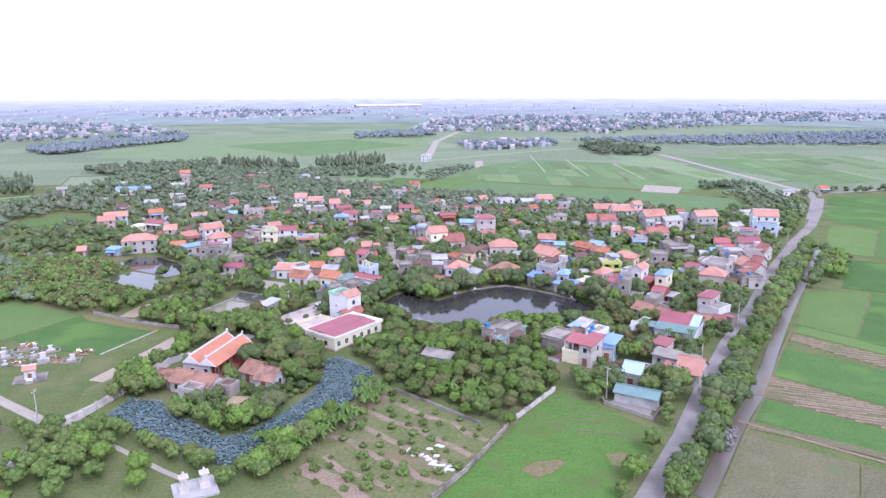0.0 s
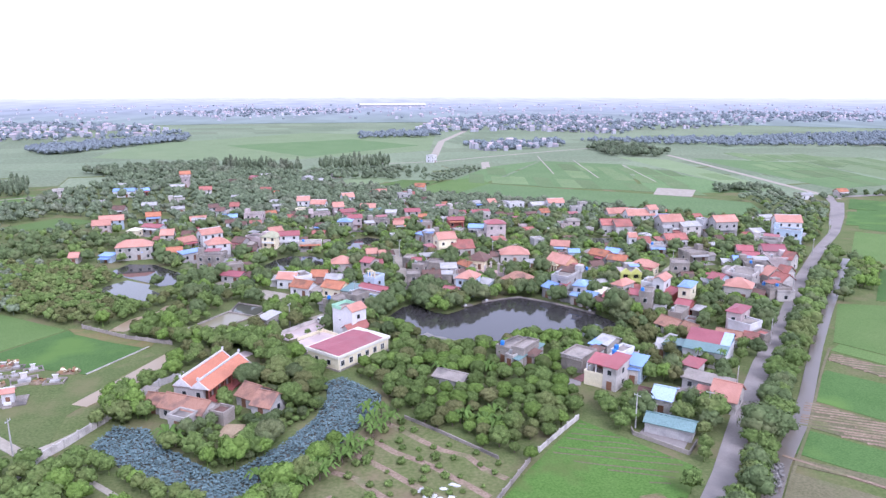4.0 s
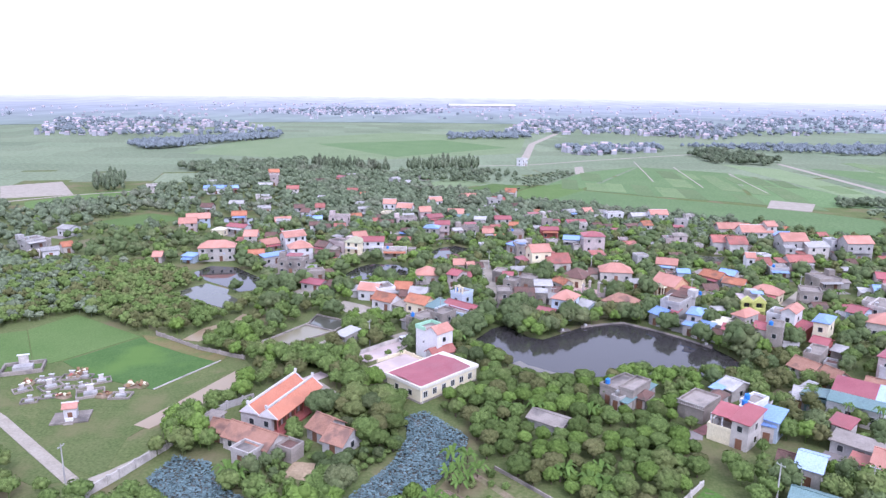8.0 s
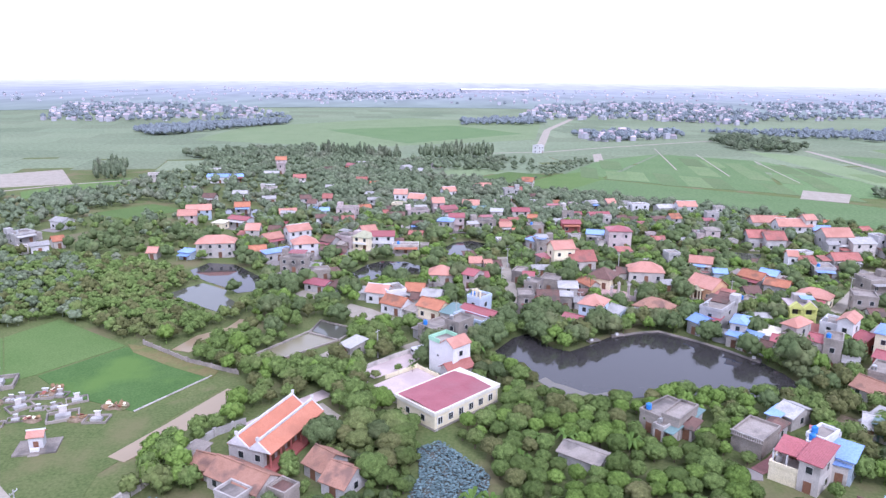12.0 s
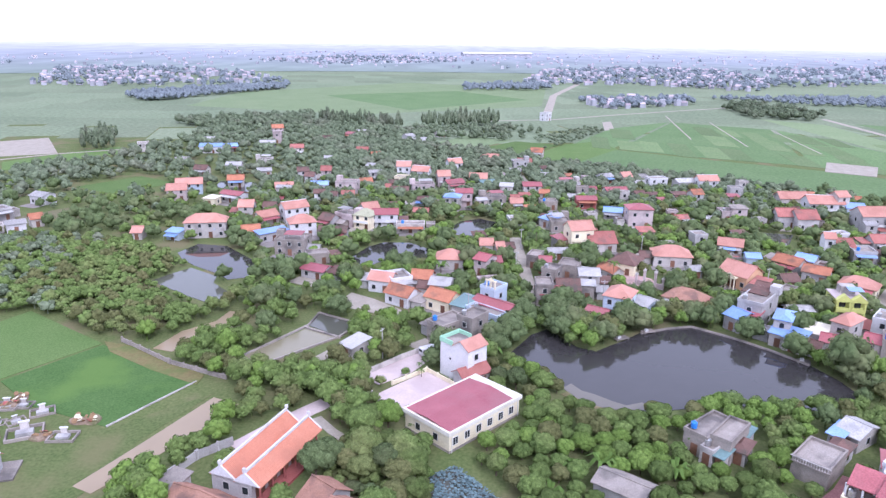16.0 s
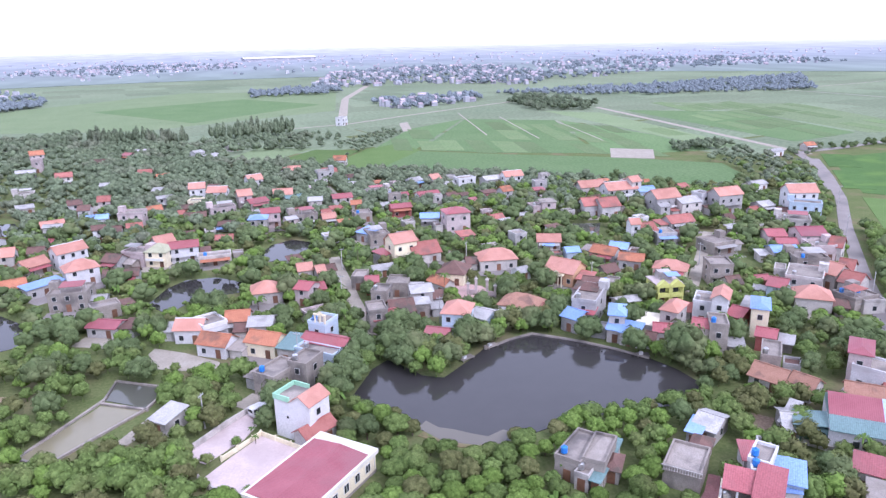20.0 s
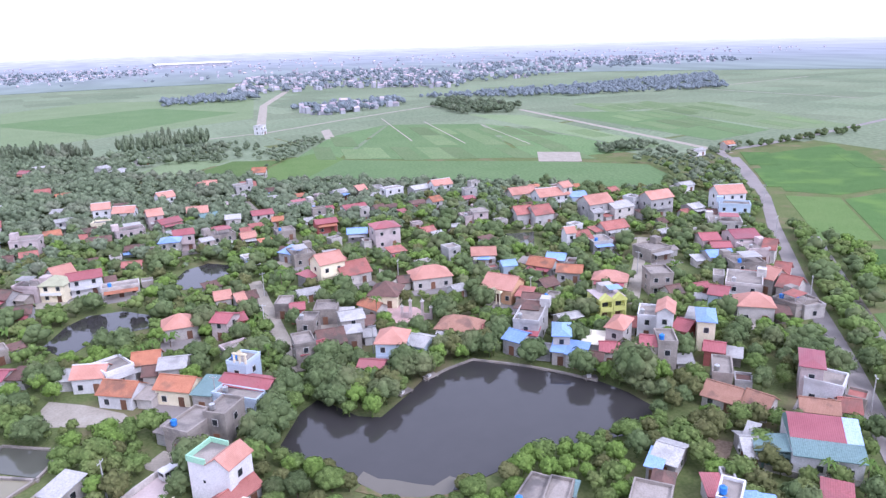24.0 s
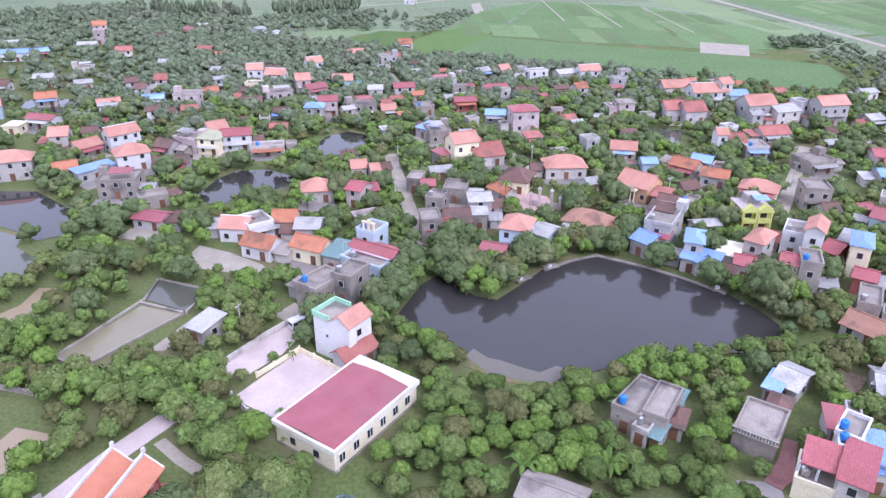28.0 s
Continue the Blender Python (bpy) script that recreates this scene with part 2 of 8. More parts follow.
M_LEAF_LIGHT = material("fresh_leaves", (0.108, 0.176, 0.034), (0.15, 0.216, 0.052), 3, 1.6, 0.85, 0.15, vary=0.18, island=0.25)
M_BANANA = material("banana_leaf", (0.085, 0.15, 0.032), (0.13, 0.2, 0.05), 2, 3, 0.85, 0.2, vary=0.2, island=0.3)
M_LOTUS = material("lotus_leaf", (0.095, 0.15, 0.152), (0.138, 0.198, 0.2), 3, 2, 0.7, 0.2, island=0.35)
# blue-grey haze mixed into the leaf colour of the farthest trees
M_FAR_TREE = material("hazed_distant_foliage", (0.19, 0.22, 0.235), (0.225, 0.255, 0.27), 40, 0.3, 0.95, 0.0, island=0.1)
# far walls and roofs: greyed, lilac-tinted paint stands in for haze
M_FAR_WALL = material("hazed_distant_walls", (0.37, 0.365, 0.4), (0.43, 0.42, 0.45), 60, 0.05, 0.9, 0.0, island=0.2)
M_FAR_ROOF = material("hazed_distant_roofs", (0.38, 0.31, 0.33), (0.44, 0.38, 0.4), 60, 0.05, 0.9, 0.0, island=0.2)


def water(name, deep, rough=0.04):
    m = material(name, deep, tuple(1.08 * v for v in deep), 8, 0.4, rough, 0, mottle=0.06)
    n, l = m.node_tree.nodes, m.node_tree.links
    t = n.new("ShaderNodeTexNoise")
    t.inputs["Scale"].default_value = 1.5
    geo = n.new("ShaderNodeNewGeometry")
    l.new(geo.outputs["Position"], t.inputs["Vector"])
    bp = n.new("ShaderNodeBump")
    bp.inputs["Strength"].default_value, bp.inputs["Distance"].default_value = 0.022, 0.02
    l.new(t.outputs["Fac"], bp.inputs["Height"])
    l.new(bp.outputs[0], n["Principled BSDF"].inputs["Normal"])
    return m


M_POND = water("dark_pond_water", (0.042, 0.039, 0.038))
M_CANAL = water("canal_water", (0.135, 0.112, 0.09), 0.3)
M_SHOAL = water("shallow_silty_water", (0.125, 0.11, 0.085), 0.08)
M_MUD = water("muddy_water", (0.28, 0.21, 0.13), 0.3)
M_TANKWATER = water("beige_green_water", (0.22, 0.195, 0.125), 0.22)
M_MURK = water("green_grey_water", (0.095, 0.095, 0.075), 0.03)


# ---- building blocks ----
def part(name, bm, mat, parent=None, label="", smooth=False):
    """Links a bmesh as one mesh object under a thing or a part."""
    me = bpy.data.meshes.new(name)
    bm.to_mesh(me)
    bm.free()
    me.materials.append(mat)
    if smooth:
        me.polygons.foreach_set("use_smooth", [True] * len(me.polygons))
    ob = new(name, me)
    ob.parent = parent
    return tagged(ob, label)


def raw(name, verts, faces, mat, parent=None, label="", smooth=False):
    me = bpy.data.meshes.new(name)
    me.from_pydata(verts, [], faces)
    if smooth:
        me.polygons.foreach_set("use_smooth", [True] * len(faces))
    me.materials.append(mat)
    ob = new(name, me)
    ob.parent = parent
    return tagged(ob, label)


def thing(name, m, label, category, group="", kind=""):
    ob = new(name)
    ob.matrix_world = m
    ob.empty_display_size = 0.5
    return tagged(ob, label, category, group, kind)


def box(bm, x0, y0, z0, x1, y1, z1):
    v = [bm.verts.new(p) for p in ((x0, y0, z0), (x1, y0, z0), (x1, y1, z0), (x0, y1, z0), (x0, y0, z1), (x1, y0, z1), (x1, y1, z1), (x0, y1, z1))]
    for q in ((3, 2, 1, 0), (4, 5, 6, 7), (0, 1, 5, 4), (1, 2, 6, 5), (2, 3, 7, 6), (3, 0, 4, 7)):
        bm.faces.new([v[k] for k in q])
    return bm


def slab(bm, pts, thick):
    """A sheet through the points, thickened downwards."""
    up = [bm.verts.new(p) for p in pts]
    dn = [bm.verts.new((p[0], p[1], p[2] - thick)) for p in pts]
    bm.faces.new(up)
    bm.faces.new(dn[::-1])
    for k in range(len(pts)):
        j = (k + 1) % len(pts)
        bm.faces.new((up[j], up[k], dn[k], dn[j]))
    return bm


def cylinder(bm, x, y, z0, z1, r0, r1, n=8):
    a = [bm.verts.new((x + r0 * math.cos(6.2832 * k / n), y + r0 * math.sin(6.2832 * k / n), z0)) for k in range(n)]
    b = [bm.verts.new((x + r1 * math.cos(6.2832 * k / n), y + r1 * math.sin(6.2832 * k / n), z1)) for k in range(n)]
    for k in range(n):
        bm.faces.new((a[k], a[(k + 1) % n], b[(k + 1) % n], b[k]))
    bm.faces.new(b)
    bm.faces.new(a[::-1])
    return bm


def inside(x, y, poly):
    hit, j = False, len(poly) - 1
    for k in range(len(poly)):
        (ax, ay), (bx, by) = poly[k], poly[j]
        if (ay > y) != (by > y) and x < (bx - ax) * (y - ay) / (by - ay) + ax:
            hit = not hit
        j = k
    return hit


def strip(line, width):
    """The outline of a band of that width along a line."""
    left, right = [], []
    for k, (x, y) in enumerate(line):
        a, b = line[max(k - 1, 0)], line[min(k + 1, len(line) - 1)]
        d = math.hypot(b[0] - a[0], b[1] - a[1])
        nx, ny = -(b[1] - a[1]) / d * width / 2, (b[0] - a[0]) / d * width / 2
        left.append((x + nx, y + ny))
        right.append((x - nx, y - ny))
    return left + right[::-1]


KEEP_OUT = []          # outlines where no tree grows
OPEN = []              # water, lanes and yards with nothing tall before them


def patch(name, outline, z, mat, label, category="ground", keep=True, thick=0.3):
    area = sum(a[0] * b[1] - b[0] * a[1] for a, b in zip(outline, outline[1:] + outline[:1]))
    ring = outline if area > 0 else outline[::-1]
    ob = part(name, slab(bmesh.new(), [(x, y, z) for x, y in ring], thick), mat)
    if keep:
        KEEP_OUT.append(outline)
        if name in ("fish_tank", "mud_pool", "lane", "temple_court", "driveway", "bare_yard", "far_pond", "sports_field", "yard", "garden_plot"):
            OPEN.append(outline)
    return tagged(ob, label, category, kind="structure")



# ---- the ground: one sheet to the horizon ----
def reach(lo, hi, step, far):
    mid = list(np.arange(lo, hi + 0.1, step))
    out, s = [hi], step
    while out[-1] < far:
        s *= 1.5
        out.append(out[-1] + s)
    back, s = [lo], step
    while back[-1] > -far:
        s *= 1.5
        back.append(back[-1] - s)
    return back[:0:-1] + mid + out[1:]


gx, gy = reach(-320, 420, 20, 4800), reach(0, 700, 20, 4800)
gverts = [(x, y, 0.04 * noise.noise((x * 0.03, y * 0.03, 0))) for y in gy for x in gx]
gfaces = [(j * len(gx) + i, j * len(gx) + i + 1, (j + 1) * len(gx) + i + 1, (j + 1) * len(gx) + i) for j in range(len(gy) - 1) for i in range(len(gx) - 1)]
tagged(raw("ground", gverts, gfaces, M_GROUND), "flat grassy and earthy village ground", "ground", kind="structure")

patch("pond", [(9.7, 181.2), (12.7, 186.4), (16.6, 193.2), (21.1, 196.9), (23.7, 193.2), (27.3, 186.2), (31.6, 183.7), (39.9, 190.3), (45.5, 195.3), (53.5, 198.5), (60.6, 200.2), (66.4, 195.2), (71.3, 190.6), (76.2, 185.0), (81.5, 177.5), (84.3, 170.2), (85.3, 163.0), (80.3, 157.4), (73.0, 156.2), (62.2, 157.6), (50.8, 157.5), (36.5, 154.5), (28.6, 156.0), (21.5, 163.6), (15.6, 169.2), (10.3, 175.0)], 0.1, M_POND, "dark still village pond ringed by trees", "pond")
patch("far_pond", [(-100.4, 260.0), (-96.8, 270.9), (-85.5, 268.7), (-69.9, 250.4), (-66.7, 236.1), (-74.5, 232.7), (-78.9, 237.7), (-89.6, 246.0), (-96.2, 252.7)], 0.1, M_POND, "dark pond beside white houses", "pond")
patch("far_pond", [(-97.8, 230.6), (-94.2, 237.5), (-89.9, 243.7), (-78.9, 235.6), (-78.0, 229.5), (-68.3, 218.7), (-72.8, 211.6), (-84.4, 219.8)], 0.12, M_MURK, "grey pond below a long orchard", "pond")
patch("far_pond", [(-39.1, 256.3), (-34.4, 269.9), (-28.9, 276.3), (-19.5, 276.0), (-11.6, 268.4), (-12.4, 258.4), (-21.4, 257.3), (-27.6, 253.9), (-32.5, 246.5)], 0.1, M_POND, "dark pond with overhanging bushes", "pond")
patch("far_pond", [(-4.9, 296.3), (0.4, 308.4), (8.5, 313.2), (15.8, 306.8), (12.7, 293.2), (5.3, 286.6), (-1.7, 287.5)], 0.1, M_POND, "small dark pond among gardens", "pond")
patch("far_pond", [(111.4, 284.2), (121.2, 296.9), (132.1, 293.4), (121.6, 275.2)], 0.1, M_MURK, "small garden pond behind blue roofs", "pond")
patch("fish_tank", [(-42.3, 197.3), (-40.9, 206.0), (-28.9, 198.6), (-33.1, 190.8)], 0.15, M_MURK, "green concrete-edged fish tank", "pond")
patch("fish_tank", [(-54.5, 178.2), (-42.7, 194.9), (-32.9, 189.5), (-49.3, 173.6)], 0.15, M_TANKWATER, "beige concrete-edged fish tank, half drained", "pond")
patch("mud_pool", [(-69.4, 127.3), (-63.0, 140.8), (-55.1, 158.4), (-47.7, 155.0), (-57.4, 138.6), (-65.3, 125.4)], 0.1, M_MUD, "long muddy ditch beside a green field", "pond")
patch("mud_pool", [(-77.7, 182.1), (-74.4, 192.6), (-67.7, 199.5), (-66.1, 206.7), (-61.9, 205.9), (-61.9, 195.6), (-67.5, 188.5), (-72.4, 180.4)], 0.1, M_MUD, "shallow muddy pool beside young trees", "pond")
patch("canal", strip([(64.5, 53.0), (74.5, 64.6), (86.0, 78.5), (99.5, 92.8), (112.0, 108.0), (137.1, 139.6), (160.0, 167.0), (198.9, 212.1), (221.0, 237.5)], 3.4), 0.17, M_CANAL, "straight muddy irrigation canal", "canal")
patch("canal_bank", strip([(70.6, 56.3), (85.9, 74.5), (101.9, 92.4), (124.8, 120.4), (139.0, 136.6)], 0.7), 0.21, M_STUBBLE, "narrow pale earth bank along the canal", "ground")
patch("farm_track", strip([(88.0, 81.2), (97.2, 70.9), (107.9, 59.4)], 0.8), 0.24, M_SOIL, "pale wheel track between fields", "road")
patch("footpath", strip([(-62.0, 98.6), (-58.5, 95.3), (-50.8, 88.6), (-43.0, 81.4), (-37.9, 76.7), (-34.7, 74.2)], 1.3), 0.12, M_TRACK, "narrow earth path through the orchard", "road")
patch("far_pond", [(-122.0, 370.0), (-124.2, 384.7), (-104.7, 381.5), (-99.2, 367.2), (-102.6, 358.3)], 0.1, M_POND, "dark pond among gardens", "pond")
patch("lotus_water", [(-57.4, 104.4), (-55.1, 113.3), (-47.1, 110.9), (-43.4, 103.3), (-36.4, 97.4), (-28.8, 89.3), (-24.7, 90.3), (-16.8, 99.4), (-10.0, 111.2), (-7.4, 121.7), (-8.4, 131.0), (-3.7, 134.6), (6.1, 121.6), (4.4, 112.9), (-3.6, 99.6), (-13.5, 88.6), (-23.3, 79.5), (-26.2, 76.6), (-32.2, 81.5), (-43.8, 89.7)], 0.1, M_MURK, "moat of dark water under lotus leaves", "pond")
patch("rice_field", [(-91.8, 153.9), (-104.3, 164.2), (-90.7, 183.7), (-61.3, 165.8), (-72.4, 146.2)], 0.12, M_RICE, "bright green rice field with a straight edge", "field")
patch("rice_field", [(-128.3, 189.6), (-120.7, 204.9), (-91.3, 184.5), (-105.3, 164.9), (-110.0, 160.0)], 0.1, M_RICE_PALE, "pale green rice field beside an orchard", "field")
patch("dry_verge", [(-91.2, 185.6), (-80.4, 182.5), (-60.5, 168.4), (-60.7, 163.8), (-73.6, 170.7), (-87.2, 179.8)], 0.15, material("dry_brown_grass", (0.2, 0.15, 0.075), (0.15, 0.155, 0.06), 3, 1.5, 0.95, 0.6, stain=(0.12, 0.15, 0.05)), "dry brown grass along the field edge", "field")
patch("meadow", [(-111.5, 162.4), (-103.7, 163.3), (-91.5, 153.3), (-72.6, 145.6), (-55.6, 160.2), (-70.1, 127.7), (-71.7, 118.2), (-83.9, 117.9)], 0.06, M_GRASS, "rough grass around white tombs", "field")
patch("meadow", [(-99.0, 145.0), (-75.1, 141.5), (-60.8, 139.5), (-68.4, 121.3), (-66.7, 105.2), (-85.4, 113.9)], 0.05, M_GRASS, "rough grass beside an earth track", "field")
patch("meadow", [(51.2, 102.7), (67.5, 80.2), (68.4, 77.9), (56.8, 64.7), (47.8, 53.9), (14.4, 58.7), (27.2, 74.6), (34.2, 83.6)], 0.1, M_MEADOW, "walled green meadow beside the road", "field")
patch("plant_nursery", [(2.0, 107.7), (10.7, 109.9), (29.7, 87.0), (31.2, 81.4), (13.3, 58.9), (-9.7, 62.2), (-14.7, 72.8), (-10.6, 81.2), (-3.6, 96.0)], 0.06, M_PLOT, "bare soil nursery plot with young trees", "field")
patch("rice_field", [(127.3, 121.9), (144.9, 101.5), (128.8, 82.4), (110.5, 106.5)], 0.1, M_RICE, "bright green rice strip beside the canal", "field")
patch("stubble_field", [(109.6, 105.1), (127.9, 81.3), (120.2, 72.1), (100.2, 93.6)], 0.12, M_STUBBLE, "brown ploughed strip between rice strips", "field")
patch("rice_field", [(99.2, 92.4), (119.4, 71.1), (110.8, 61.0), (91.5, 81.8)], 0.11, M_RICE, "green rice strip beside a farm track", "field")
patch("stubble_field", [(132.6, 128.8), (137.3, 133.2), (152.9, 111.0), (146.1, 102.9)], 0.13, M_STUBBLE, "narrow dry strip beside the canal", "field")
patch("rice_field", [(138.4, 135.2), (144.6, 139.7), (158.3, 117.4), (153.6, 111.8)], 0.11, M_RICE_PALE, "pale green strip beside the canal", "field")
patch("stubble_field", [(86.5, 74.8), (102.3, 59.9), (91.3, 45.9), (64.6, 49.7)], 0.1, M_STUBBLE, "flat olive-brown fallow field", "field")
patch("stubble_field", [(102.4, 59.5), (109.0, 52.9), (101.5, 44.4), (91.7, 45.8)], 0.14, M_STUBBLE, "brown fallow plot", "field")
patch("rice_field", [(171.4, 176.8), (193.0, 169.9), (153.7, 126.8), (143.9, 141.5)], 0.1, M_RICE_PALE, "unevenly grown pale rice field", "field")
patch("rice_field", [(194.1, 169.7), (214.5, 152.6), (169.9, 106.0), (152.8, 124.9)], 0.1, M_RICE, "deep green rice field", "field")
patch("rice_field", [(222.7, 219.0), (254.4, 194.3), (217.4, 155.6), (187.8, 178.3)], 0.12, M_RICE, "deep green rice field", "field")
patch("rice_field", [(335.1, 380.2), (415.8, 386.4), (337.9, 281.4), (288.7, 280.7), (274.9, 299.2)], 0.1, M_RICE, "broad green rice field beside the junction", "field")
patch("rice_field", [(266.8, 292.0), (283.8, 276.7), (236.5, 222.3), (218.9, 232.9)], 0.13, M_RICE_PALE, "pale rice field beside the road", "field")
patch("rice_field", [(283.0, 273.7), (331.1, 274.3), (262.6, 202.8), (237.5, 221.1)], 0.1, M_RICE, "green rice field", "field")
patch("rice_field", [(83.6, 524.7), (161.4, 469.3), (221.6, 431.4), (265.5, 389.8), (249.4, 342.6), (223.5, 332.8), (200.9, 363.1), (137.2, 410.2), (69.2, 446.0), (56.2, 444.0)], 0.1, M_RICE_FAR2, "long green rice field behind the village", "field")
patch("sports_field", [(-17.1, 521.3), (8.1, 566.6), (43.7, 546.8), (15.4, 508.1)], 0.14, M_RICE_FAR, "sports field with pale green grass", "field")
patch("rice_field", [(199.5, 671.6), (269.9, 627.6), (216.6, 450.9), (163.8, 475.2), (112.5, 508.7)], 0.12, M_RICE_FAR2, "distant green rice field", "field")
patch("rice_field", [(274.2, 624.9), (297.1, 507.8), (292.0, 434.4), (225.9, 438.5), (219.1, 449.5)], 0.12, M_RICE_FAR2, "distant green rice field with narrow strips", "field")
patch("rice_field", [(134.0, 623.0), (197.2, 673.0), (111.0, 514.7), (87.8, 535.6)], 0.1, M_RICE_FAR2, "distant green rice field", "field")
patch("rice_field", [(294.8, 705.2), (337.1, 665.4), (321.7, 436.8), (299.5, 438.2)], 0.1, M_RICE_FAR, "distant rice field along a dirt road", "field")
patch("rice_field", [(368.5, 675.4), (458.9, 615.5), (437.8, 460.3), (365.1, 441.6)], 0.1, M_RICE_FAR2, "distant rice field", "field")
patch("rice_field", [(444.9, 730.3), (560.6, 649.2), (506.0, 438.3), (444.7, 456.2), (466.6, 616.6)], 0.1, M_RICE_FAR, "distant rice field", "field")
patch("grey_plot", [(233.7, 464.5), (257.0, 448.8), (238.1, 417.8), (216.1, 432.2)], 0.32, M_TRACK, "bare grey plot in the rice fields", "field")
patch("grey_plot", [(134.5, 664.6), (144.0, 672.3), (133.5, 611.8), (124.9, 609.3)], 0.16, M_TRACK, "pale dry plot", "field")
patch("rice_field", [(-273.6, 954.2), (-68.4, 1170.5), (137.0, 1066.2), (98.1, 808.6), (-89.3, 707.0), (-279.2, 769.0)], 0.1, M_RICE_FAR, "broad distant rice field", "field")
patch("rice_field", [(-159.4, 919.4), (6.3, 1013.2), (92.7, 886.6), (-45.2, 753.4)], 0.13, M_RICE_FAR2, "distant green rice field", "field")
patch("grey_plot", [(-324.6, 501.3), (-293.0, 529.0), (-251.6, 463.7), (-290.0, 443.9)], 0.16, M_TRACK, "pale dry plot", "field")
patch("yard", [(-21.4, 159.7), (-16.0, 165.6), (-10.0, 171.6), (-1.8, 162.8), (-6.7, 157.2), (-11.3, 150.4)], 0.14, M_PAVE, "pinkish paved courtyard", "yard")
patch("driveway", [(-24.7, 168.7), (-16.5, 177.5), (-8.2, 185.3), (-6.6, 182.8), (-13.2, 171.5), (-20.4, 165.0)], 0.1, M_PAVE, "pale concrete driveway", "yard")
patch("yard", [(48.6, 239.5), (55.4, 243.6), (60.6, 238.6), (61.6, 231.0), (56.4, 224.6), (50.6, 230.4)], 0.1, M_SALMON, "salmon-tiled temple courtyard", "yard")
patch("bare_yard", [(-35.4, 219.2), (-34.1, 222.8), (-26.7, 217.6), (-18.4, 209.5), (-17.0, 206.3), (-22.2, 205.1), (-34.0, 210.8)], 0.08, M_TRACK, "bare earth yard among trees", "yard")
patch("bare_yard", [(87.1, 148.6), (90.1, 145.2), (85.1, 141.4), (82.0, 143.8)], 0.08, M_SOIL, "bare earth clearing under trees", "yard")
patch("bare_yard", [(-31.5, 106.1), (-30.3, 111.7), (-25.4, 111.0), (-23.1, 103.4)], 0.08, M_SAND, "sandy clearing on the moat island", "yard")
patch("garden", [(152.6, 236.3), (158.8, 229.3), (147.0, 217.1), (141.5, 221.1)], 0.08, M_GRASS, "green vegetable plot behind grey houses", "field")
patch("meadow", [(-177.6, 185.9), (-130.8, 179.4), (-114.3, 162.3), (-107.2, 142.5), (-70.7, 105.0), (-77.9, 102.2), (-137.8, 135.9)], 0.045, M_GRASS, "rough grass beside an earth track", "field")
patch("rice_field", [(-151.2, 178.0), (-128.4, 189.2), (-110.2, 160.0), (-126.6, 153.0)], 0.105, M_RICE_PALE, "pale green rice field at the meadow's end", "field")
patch("muddy_rim", [(19.5, 161.8), (23.4, 164.8), (25.3, 159.5), (29.7, 156.5), (34.5, 154.9), (34.1, 152.0), (26.3, 155.4)], 0.12, M_PATCH, "muddy rim of the pond", "ground")
patch("driveway", [(-38.4, 148.2), (-35.7, 152.8), (-32.2, 157.3), (-30.8, 155.5), (-34.4, 150.5), (-37.0, 146.7)], 0.11, M_PAVE, "pale concrete path beside the temple", "yard")
patch("bare_patch", [(33.1, 67.7), (36.4, 69.8), (41.4, 70.5), (42.9, 68.9), (40.1, 66.2), (35.3, 63.9)], 0.14, M_PATCH, "bare brown patch in the meadow", "field")
patch("bare_patch", [(52.0, 71.0), (56.6, 71.6), (57.6, 67.9), (54.5, 65.0), (52.1, 66.5)], 0.14, M_PATCH, "bare trodden corner of the meadow", "field")
patch("rice_field", [(44.7, 472.1), (56.7, 447.2), (69.2, 446.0), (112.5, 508.7), (106.5, 547.5), (78.5, 527.5)], 0.11, M_RICE_PALE, "yellow-green crop field at the village edge", "field")
patch("rice_field", [(13.3, 500.8), (44.9, 541.0), (74.2, 524.8), (41.6, 473.7)], 0.12, M_RICE_PALE, "low crop rows beside the sports field", "field")
patch("garden_plot", [(-190.6, 365.7), (-169.2, 394.1), (-145.3, 378.4), (-164.4, 351.1)], 0.1, M_RICE_PALE, "open pale green garden plot", "field")
patch("garden_plot", [(-266.5, 430.2), (-247.0, 468.2), (-226.2, 493.2), (-209.1, 471.6), (-236.3, 429.0), (-251.2, 405.3)], 0.1, M_RICE_PALE, "open pale green plot among trees", "field")
patch("garden_plot", [(-187.0, 301.3), (-171.6, 324.1), (-159.6, 314.9), (-171.4, 297.8), (-178.5, 287.4)], 0.1, M_STUBBLE, "dry open plot beside sheds", "field")
patch("yard", [(-42.8, 130.0), (-38.5, 133.5), (-33.5, 128.6), (-37.0, 124.1)], 0.1, WALL["redwall"], "dark red paved temple forecourt", "yard")
patch("yard", [(62.4, 95.0), (64.7, 97.4), (71.6, 90.0), (68.8, 86.6)], 0.12, M_ROAD, "grey paved terrace beside the teal-roofed house", "yard")
patch("yard", [(65.6, 133.6), (67.1, 132.3), (61.4, 125.2), (58.5, 123.7), (57.0, 125.8), (62.0, 129.7)], 0.1, M_REDTILE, "red-tiled villa yard", "yard")
patch("yard", [(69.9, 132.6), (74.0, 133.2), (71.0, 129.5), (68.9, 130.9)], 0.1, M_REDTILE, "red-tiled yard behind the villa", "yard")
patch("yard", [(52.9, 126.8), (56.9, 125.7), (58.4, 123.5), (57.6, 121.5), (52.8, 122.4)], 0.1, M_ROAD, "grey concrete forecourt of the villa", "yard")
patch("bare_yard", [(-38.1, 177.2), (-32.4, 186.2), (-29.9, 184.1), (-30.2, 182.0), (-35.2, 176.6)], 0.1, M_TRACK, "concrete apron beside the fish tank", "yard")
